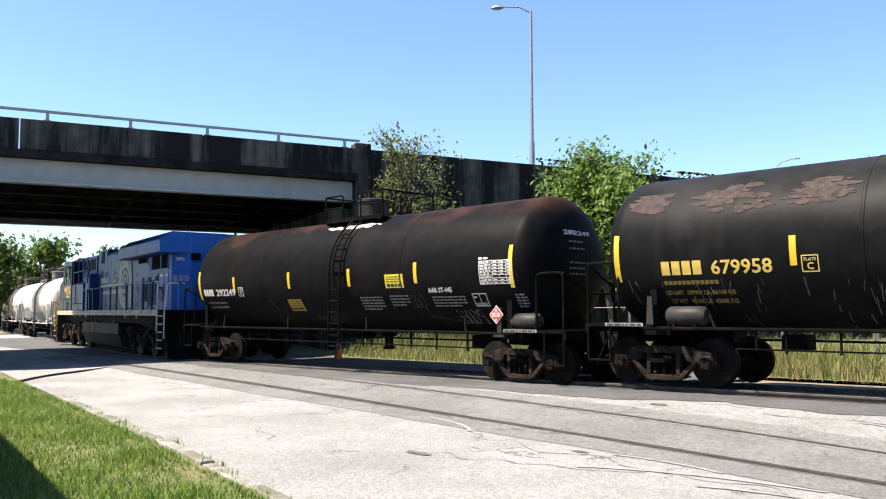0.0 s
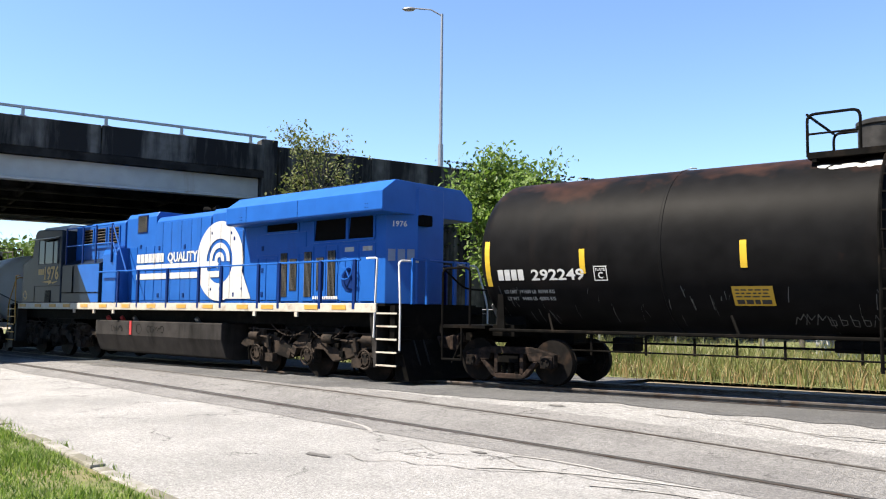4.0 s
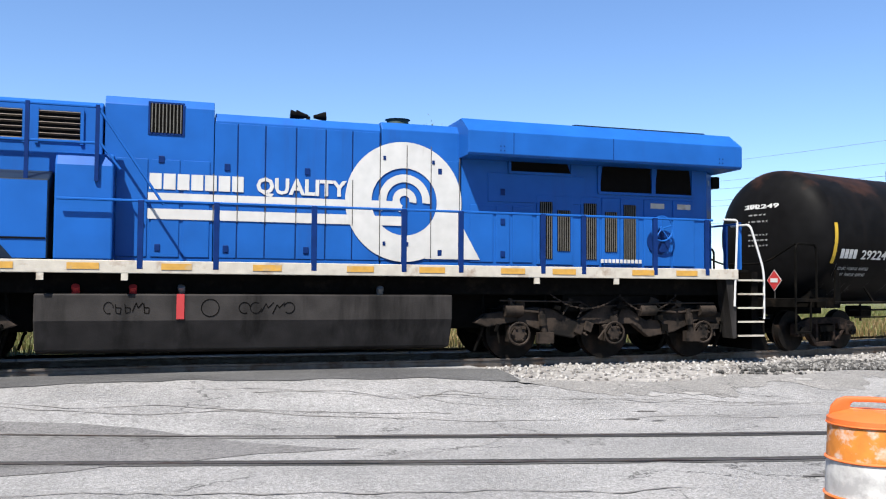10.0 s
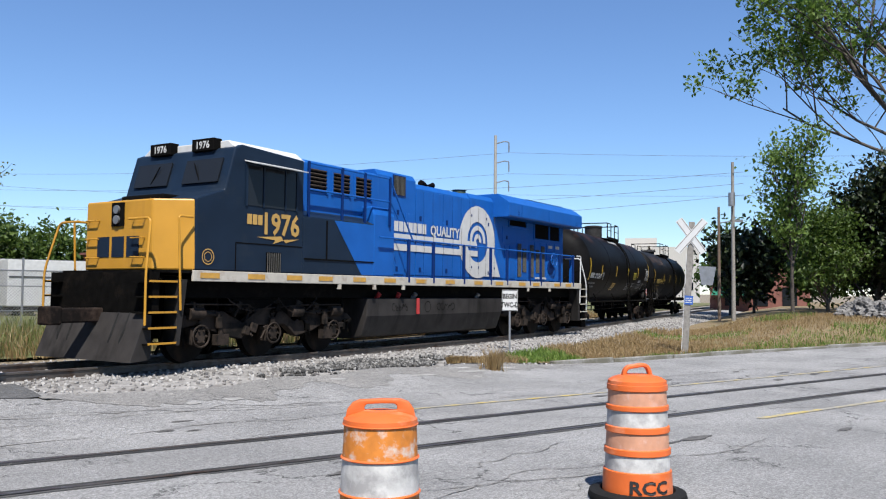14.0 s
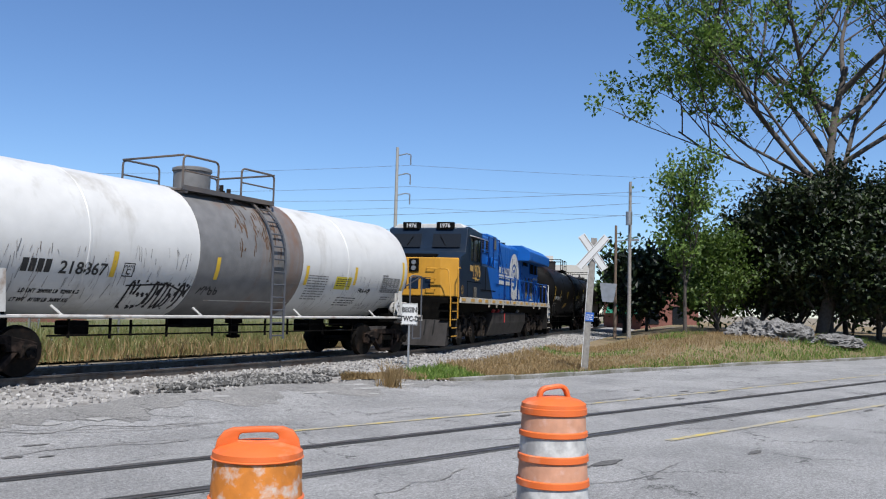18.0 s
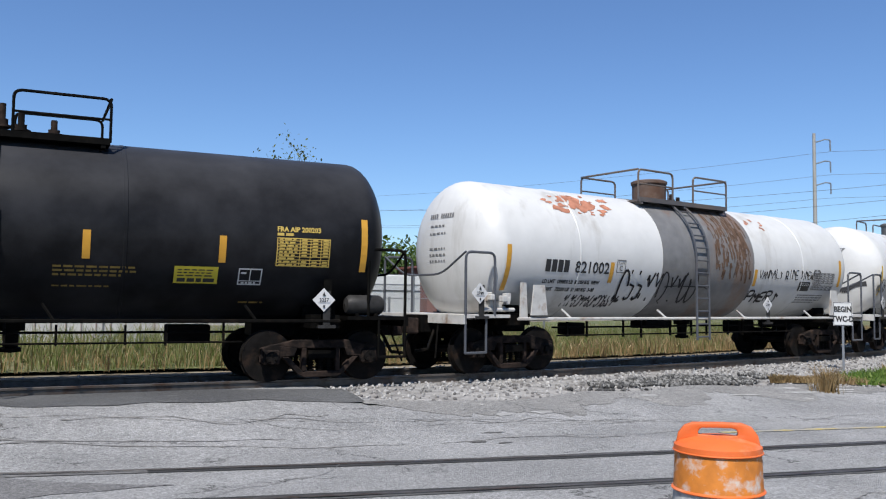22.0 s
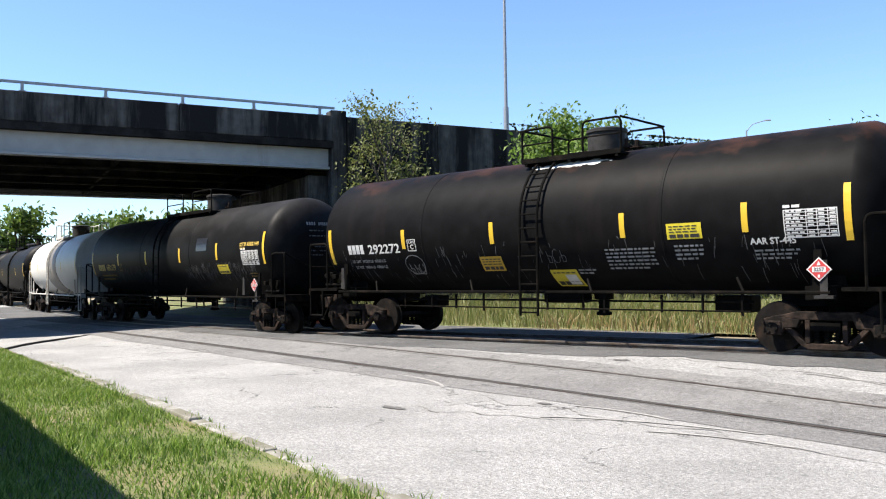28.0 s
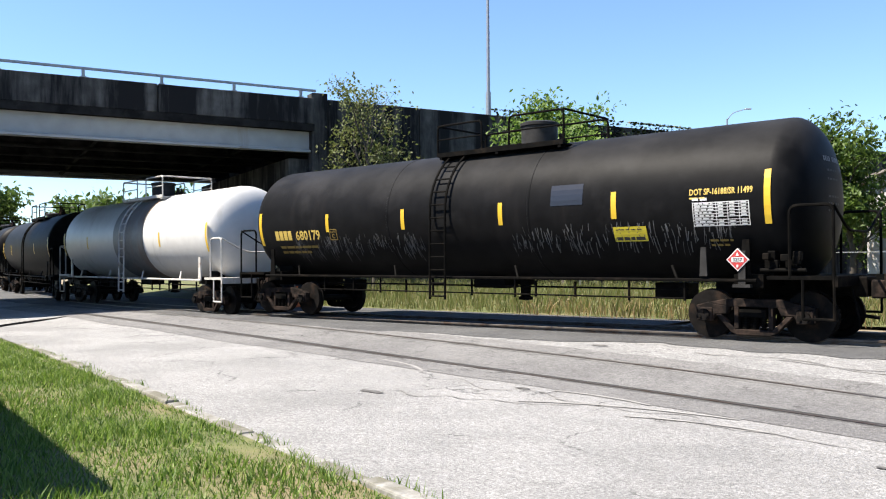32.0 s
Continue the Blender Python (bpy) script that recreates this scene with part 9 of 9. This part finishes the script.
    k.notice(3.1, 3.8, 1.74, 2.06, M_YPLATE, rows=4, big=False)
    k.text_line("FRA-AIP", 4.25, 1.68, 0.16, M_LETK)
    k.lines(1.95, 2.75, 2.02, 10, M_BAND, 0.026, 0.062, 3, 0.12)
    k.lines(3.45, 4.35, 1.52, 4, M_LETK, 0.024, 0.062, 6, 0.12)
    k.table(5.28, 6.2, 1.72, 2.12, M_BAND, 8)
    k.lines(5.5, 6.0, 1.58, 2, M_BAND, 0.03, 0.062, 2, 0.12)
    k.put("paint_tag", M_BAND, lambda bm, p: scrawl(bm, 4.5, 5.2, 1.25, 1.42, p, 12, 5, 0.012), "thin grey scrawl")
    k.placard(6.0, 1.35, "2789", False)
    k.placard(-7.0, 1.45, "2789", False)
    k.reservoir(6.15, 6.9, m_=M_WHITEP)
    k.saddle_plate(6.1, M_WHITEP)
    k.saddle_plate(-6.1, M_WHITEP)
    k.end_marks(-1, 7.1, M_BAND, digits="218867", wave=True)
    k.put("graffiti", M_SPRAY, lambda bm, p: scrawl(bm, -6.9, -6.35, 1.75, 2.15, p, 17, 3, 0.05), "black sprayed outline")
    k.put("dirt_run", M_BAND, lambda bm, p: streaks(bm, -6.6, -1.8, 1.3, 2.4, p, 3, 110, 0.008), "fine dirt runs")
    k.put("dirt_run", M_BAND, lambda bm, p: streaks(bm, 1.8, 6.4, 1.3, 2.2, p, 13, 80, 0.008), "fine dirt runs")
    k.put("rust_stain", M_RUSTRUN, lambda bm, p: streaks(bm, -0.6, 0.9, 2.5, 3.6, p, 6, 90, 0.025), "brown rust runs on the band", band)
    # E: black marks on white, rusty band
    k = Marks("E", 1.4, 2.36)
    k.strips([(-5.9, 2.0, 0.86), (-3.08, 1.98, 0.42), (1.96, 2.0, 0.4), (5.75, 2.2, 0.7)], M_AMBERREFL)
    k.strips([(-1.44, 1.94, 0.42)], M_AMBERREFL)
    k.number(-4.95, -3.16, 1.95, 0.24, "821002", M_LETK, 0.45)
    k.plate_c(-2.95, 1.98, M_BAND, 0.27)
    k.text_line("LD LMT  189800 LB  86103 KG  NEW", -4.95, 1.73, 0.1, M_LETK)
    k.text_line("LT WT   73200 LB  33200 KG  3-08", -4.92, 1.58, 0.1, M_LETK)
    k.put("graffiti", M_SPRAY, lambda bm, p: scrawl(bm, -2.75, -0.2, 1.35, 2.08, p, 51, 10, 0.05), "large black outlined scrawl", on_shell(1.412, 2.36))
    k.put("graffiti", M_SPRAY, lambda bm, p: scrawl(bm, -4.15, -2.6, 1.26, 1.52, p, 61, 16, 0.03), "small black sprayed scrawl")
    for word, u, w in (("VANDALS", 2.12, 0.145), ("RIDE", 3.24, 0.14), ("SIDEWAYS", 3.9, 0.122)):
        k.put("graffiti", M_SPRAY, lambda bm, p: tag(bm, word, u, 2.0, w, 0.22, p, len(word), 0.024), "black sprayed words")
    k.put("graffiti", M_SPRAY, lambda bm, p: tag(bm, "TUPMERS", 1.3, 1.42, 0.29, 0.26, p, 5, 0.055), "thick black sprayed word")
    k.put("graffiti", M_SPRAY, lambda bm, p: ribbon(bm, [(-1.3, 1.72), (-0.9, 1.75), (0.1, 1.74), (0.2, 1.7)], 0.02, p), "", on_shell(1.412, 2.36))
    k.put("worn_patch", M_SALMON, lambda bm, p: blotch(bm, -4.7, -2.4, 3.1, 3.62, p, 5, 46, 0.13, 0.4), "salmon primer where the paint peeled")
    k.put("worn_patch", M_SALMON, lambda bm, p: blotch(bm, 1.9, 3.2, 3.2, 3.5, p, 6, 9, 0.05, 0.6), "salmon primer where the paint peeled")
    k.lines(0.2, 1.3, 1.7, 4, M_LETK, 0.028, 0.06, 8, 0.12)
    k.table(4.5, 5.5, 1.75, 2.2, M_BAND, 8)
    k.lines(4.0, 5.2, 1.6, 4, M_BAND, 0.028, 0.06, 3, 0.12)
    k.notice(3.9, 4.4, 1.72, 1.95, M_LETK, M_LETW, 2, False)
    k.placard(2.3, 1.35, "2789", False)
    k.placard(-6.6, 1.5, "2789", False, -1.4)
    k.saddle_plate(-5.2, M_WHITEP, 0.3, 1.68)
    k.saddle_plate(5.3, M_WHITEP, 0.3, 1.75)
    k.valves(-6.3, M_WHITEP)
    k.end_marks(-1, 6.52, M_BAND)
    k.put("rust_stain", M_RUSTRUN, lambda bm, p: streaks(bm, 0.35, 1.7, 2.1, 3.55, p, 8, 170, 0.045), "brown rust runs on the band", on_shell(1.412, 2.36))
    # V: orange-yellow marks on newer black
    k = Marks("V", 1.45, 2.43)
    k.strips([(-6.28, 2.3, 0.88), (-3.18, 2.2, 0.44), (-0.72, 2.16, 0.44), (1.86, 2.16, 0.42), (3.84, 2.16, 0.42), (6.2, 2.3, 0.88)], M_AMBERREFL)
    k.blocks(-5.2, -4.05, 2.36, 2.44, 12, M_LETY)
    k.number(-5.38, -3.42, 1.93, 0.25, "651201", M_LETY, 0.47)
    k.plate_c(-2.99, 1.92, M_LETY)
    k.text_line("LD LMT  202000 LB  91650 KG", -5.39, 1.75, 0.1, M_FAINTY, wide=1.05)
    k.text_line("LT  WT   84000 LB  38050 KG", -5.39, 1.6, 0.1, M_FAINTY, wide=1.05)
    k.lines(-1.1, -0.1, 1.84, 2, M_FAINTY, 0.03, 0.065, 4)
    k.lines(-1.2, -0.15, 1.32, 2, M_FAINTY, 0.022, 0.05, 6)
    k.lines(1.42, 2.6, 1.82, 3, M_FAINTY, 0.03, 0.06, 5)
    k.lines(1.42, 2.4, 1.54, 1, M_FAINTY, 0.022, 0.06, 9)
    k.notice(3.13, 3.8, 1.62, 1.88, M_YPLATE)
    k.boxes4(4.12, 1.61, 0.38, 0.26, M_LETW)
    k.text_line("FRA AIP 200203", 4.7, 2.48, 0.11, M_LETY)
    k.table(4.7, 5.6, 1.92, 2.38, M_LETY, 9)
    k.lines(4.2, 4.7, 1.32, 1, M_FAINTY, 0.025, 0.06, 2)
    k.placard(5.5, 1.38, "3257", False)
    k.reservoir(5.95, 6.65)
    k.saddle_plate(-5.52, M_DARKPL, 0.13, 1.6)
    k.put("scratch_patch", M_SCRATCH, lambda bm, p: ribbon(bm, [(-6.2, 3.0), (-5.7, 3.08), (-5.2, 3.12)], 0.012, p), "long pale scratch")
    k.put("scratch_patch", M_SCRATCH, lambda bm, p: ribbon(bm, [(-0.95, 2.6), (-0.93, 2.9), (-0.97, 3.1)], 0.02, p))
    k.put("repair_plate", M_SEMI, lambda bm, p: add_rect(bm, 0.08, 0.72, 1.75, 2.64, p, 2, 8), "plate welded behind the ladder", on_shell(1.47, 2.43))
    k.end_marks(1, 6.85, M_FAINTY)
    # P: white marks on grey
    k = Marks("P", 1.42, 2.36)
    k.strips([(-6.95, 2.05, 0.8), (-4.2, 2.18, 0.42), (-1.5, 2.18, 0.44), (1.35, 2.18, 0.46), (3.6, 2.18, 0.44), (6.95, 2.15, 0.9)], M_AMBERREFL)
    for i in range(6):
        u = -6.5 + i * 0.555
        lean = lambda p: (lambda a, b: p(a + (b - 2.5) * 0.28, b))
        k.put("name_block", M_LETW, lambda bm, p: add_rect(bm, u, u + 0.49, 2.52, 2.94, lean(p), 1, 4), "plain slanted white block of the owner's name")
        k.put("name_slot", M_GREYT, lambda bm, p: add_rect(bm, u + 0.15, u + 0.34, 2.68, 2.78, lean(p), 1, 2), "", k.high)
    k.number(-6.38, -4.72, 2.05, 0.22, "76648", M_LETW, 0.46)
    k.plate_c(-4.54, 2.02, M_LETW)
    k.text_line("LD LMT   187000 LB  84850 KG", -6.38, 1.75, 0.085, M_FAINTW)
    k.text_line("LT WT     76000 LB  34450 KG", -6.36, 1.6, 0.085, M_FAINTW)
    k.notice(-3.5, -3.18, 1.62, 1.77, M_LETK, M_FAINTW, 3, False)
    k.notice(1.65, 2.36, 2.2, 2.46, M_PLACW, rows=2)
    k.put("paint_tag", M_FAINTW, lambda bm, p: scrawl(bm, 1.4, 2.05, 1.75, 1.95, p, 5, 5, 0.012), "thin white outline scrawl")
    k.put("paint_tag", M_FAINTW, lambda bm, p: scrawl(bm, 1.45, 2.0, 1.52, 1.74, p, 9, 4, 0.012), "thin white outline scrawl")
    k.put("paint_tag", M_SCRATCH, lambda bm, p: scrawl(bm, -4.8, -4.3, 1.65, 1.85, p, 19, 4, 0.01), "thin pale scrawl")
    k.notice(5.58, 6.62, 2.02, 2.5, M_LETK, M_LETW, 1, False)
    k.place, k.high = on_shell(1.42, 2.36, lift=0.014), on_shell(1.42, 2.36, lift=0.018)
    k.table(5.6, 6.6, 2.04, 2.48, M_LETW, 8)
    k.place, k.high = on_shell(1.42, 2.36), on_shell(1.42, 2.36, lift=0.01)
    k.notice(5.0, 5.42, 1.6, 1.84, M_LETK, M_LETW, 0, False)
    k.boxes4(5.0, 1.6, 0.42, 0.24, M_LETW)
    k.lines(5.02, 5.4, 1.5, 3, M_FAINTW, 0.025, 0.06, 3)
    k.put("red_scuff", M_RED, lambda bm, p: blotch(bm, 6.15, 6.3, 1.42, 1.48, p, 3, 4, 0.04, 0.5))
    k.placard(6.28, 1.4, "1307", True)
    k.saddle_plate(-6.5, M_GREYT, 0.12, 1.72)
    k.platform_note(6.6, 7.3)
    k.valves(-7.35)
    # S: white marks, rusty top
    k = Marks("S", 1.45, 2.43)
    k.strips([(-6.2, 2.15, 0.86), (-3.6, 2.25, 0.44), (-0.95, 2.28, 0.46), (2.2, 2.28, 0.46), (4.55, 2.3, 0.5), (6.2, 2.3, 0.9)])
    k.number(-5.55, -3.75, 1.95, 0.22, "292272", M_LETW, 0.4)
    k.plate_c(-3.48, 1.97, M_LETW)
    k.text_line("LD LMT  195200 LB  88700 KG", -5.5, 1.74, 0.09, M_FAINTW)
    k.text_line("LT WT   94800 LB  43000 KG", -5.46, 1.6, 0.09, M_FAINTW)
    k.put("paint_tag", M_FAINTW, lambda bm, p: ribbon(bm, [(-3.4 + 0.3 * math.cos(i * 0.5), 1.66 + 0.22 * math.sin(i * 0.5)) for i in range(14)], 0.016, p), "thin white outline scrawl")
    k.put("paint_tag", M_FAINTW, lambda bm, p: scrawl(bm, -3.62, -3.15, 1.42, 1.7, p, 5, 3, 0.014), "thin white outline scrawl")
    k.notice(-1.4, -0.8, 1.48, 1.79, M_OPLATE)
    k.notice(0.3, 0.95, 1.14, 1.48, M_YPLATE, rows=1)
    k.put("paper_label", M_LETW, lambda bm, p: add_rect(bm, 0.62, 0.88, 1.18, 1.38, p, 1, 3), "", k.high)
    k.put("paint_tag", M_SCRATCH, lambda bm, p: scrawl(bm, 0.35, 0.85, 1.6, 1.9, p, 6, 3, 0.012), "thin pale scrawl")
    k.lines(1.75, 2.8, 1.82, 6, M_FAINTW, 0.032, 0.07, 3)
    k.lines(3.2, 3.75, 1.84, 4, M_FAINTW, 0.035, 0.075, 4)
    k.lines(1.0, 1.4, 1.45, 2, M_FAINTW, 0.03, 0.06, 6)
    k.notice(3.1, 3.77, 1.98, 2.26, M_YPLATE)
    k.text_line("AAR ST-445", 4.6, 1.84, 0.15, M_LETW)
    k.lines(4.65, 5.4, 1.72, 3, M_FAINTW, 0.03, 0.065, 2)
    k.table(5.2, 6.05, 1.92, 2.38, M_LETW)
    k.placard(5.75, 1.4, "3257", True)
    k.saddle_plate(-5.7, M_DARKPL, 0.1, 1.62)
    k.valves(-6.5)
    k.put("bare_patch", M_LETW, lambda bm, p: blotch(bm, -0.4, 1.8, 3.56, 3.7, p, 4, 60, 0.12, 0.22), "white primer showing beside the platform")
    k.put("scratch_patch", M_SCRATCH, lambda bm, p: streaks(bm, -6.0, 5.8, 1.4, 2.1, p, 4, 110, 0.008), "fine pale scratches")
    k.end_marks(1, 6.85, M_LETW, M_FAINTW)
    # W: yellow marks, scratched flank
    k = Marks("W", 1.45, 2.43)
    k.strips([(-6.8, 2.25, 0.86), (-4.1, 2.34, 0.44), (-1.5, 2.34, 0.46), (1.3, 2.35, 0.46), (3.95, 2.4, 0.5), (6.8, 2.42, 0.9)])
    k.number(-6.2, -4.42, 1.95, 0.24, "680179", M_LETY, 0.47)
    k.plate_c(-4.05, 1.92, M_FAINTY)
    k.lines(-6.1, -4.6, 1.74, 2, M_FAINTY, 0.06, 0.13, 3, 0.3)
    k.put("fresh_patch", M_NEWPATCH, lambda bm, p: add_rect(bm, 2.55, 3.28, 2.45, 2.85, p, 2, 4), "smoother repainted rectangle")
    k.notice(3.9, 4.58, 1.73, 2.0, M_YPLATE, rows=1)
    k.text_line("DOT SP-16188/SR 11499", 5.45, 2.5, 0.15, M_LETY, wide=0.72)
    k.lines(5.45, 5.8, 2.43, 1, M_LETY, 0.03, 0.06, 2)
    k.table(5.5, 6.5, 1.96, 2.37, M_LETW)
    k.lines(5.75, 6.2, 1.7, 2, M_FAINTY, 0.035, 0.08, 2)
    k.placard(6.3, 1.38, "3257", True)
    k.saddle_plate(5.7, M_DARKPL, 0.1, 1.6)
    k.valves(6.7)
    k.put("scratch_patch", M_SCRATCH, lambda bm, p: streaks(bm, -5.5, -1.0, 1.65, 2.05, p, 4, 170, 0.012), "whitish scratched band")
    k.put("scratch_patch", M_SCRATCH, lambda bm, p: streaks(bm, 1.5, 6.2, 1.7, 2.1, p, 5, 170, 0.012), "whitish scratched band")
    k.end_marks(1, 7.42, M_FAINTW, M_SCRATCH)
    for key in "HKL":
        k = Marks(key, 1.45, 2.43)
        k.strips([(-6.2, 2.3, 0.86), (-3.6, 2.3, 0.46), (2.9, 2.3, 0.46), (6.2, 2.3, 0.86)])


mark_cars()
# ---------------------------------------------------------------- motion: every car follows the track; the wheels roll
RUN_T = (0, 1, 3, 6, 7, 8, 9, 10, 11, 13, 16, 19, 20, 21, 22, 23, 24.3, 26, 29, 32)
RUN_S = (-35.2, -31.5, -24.2, -13.05, -9.25, -5.2, -1.5, 2.4, 6.2, 13.9, 25.9, 37.8, 41.8, 45.9, 50, 54, 58.9, 64.9, 74.35, 85.5)


def run(t):
    return float(np.interp(t, RUN_T, RUN_S))


def car_pose(s, half):
    xa, ya, _ = on_track(s - half)
    xb, yb, _ = on_track(s + half)
    return Matrix.Translation(((xa + xb) / 2, (ya + yb) / 2, RAIL_Z + (dip(xa) + dip(xb)) / 2)) @ Matrix.Rotation(math.atan2(yb - ya, xb - xa), 4, "Z")


def motions():
    steps = [i * 0.5 for i in range(65)]
    for n, c, half in plan() + [("LOCO", -3.45, 6.5)]:
        walk(CARS[n], [(t, car_pose(run(t) + c, half)) for t in steps])
    # wheels turn with the distance run
    turns = [i * 0.16 for i in range(200)] + [32.0]
    for w, dx, z, r in WHEELS:
        walk(w, [(t, Matrix.Translation((dx, 0, z)) @ Matrix.Rotation((run(t) - run(0)) / r, 4, "Y")) for t in turns])


motions()
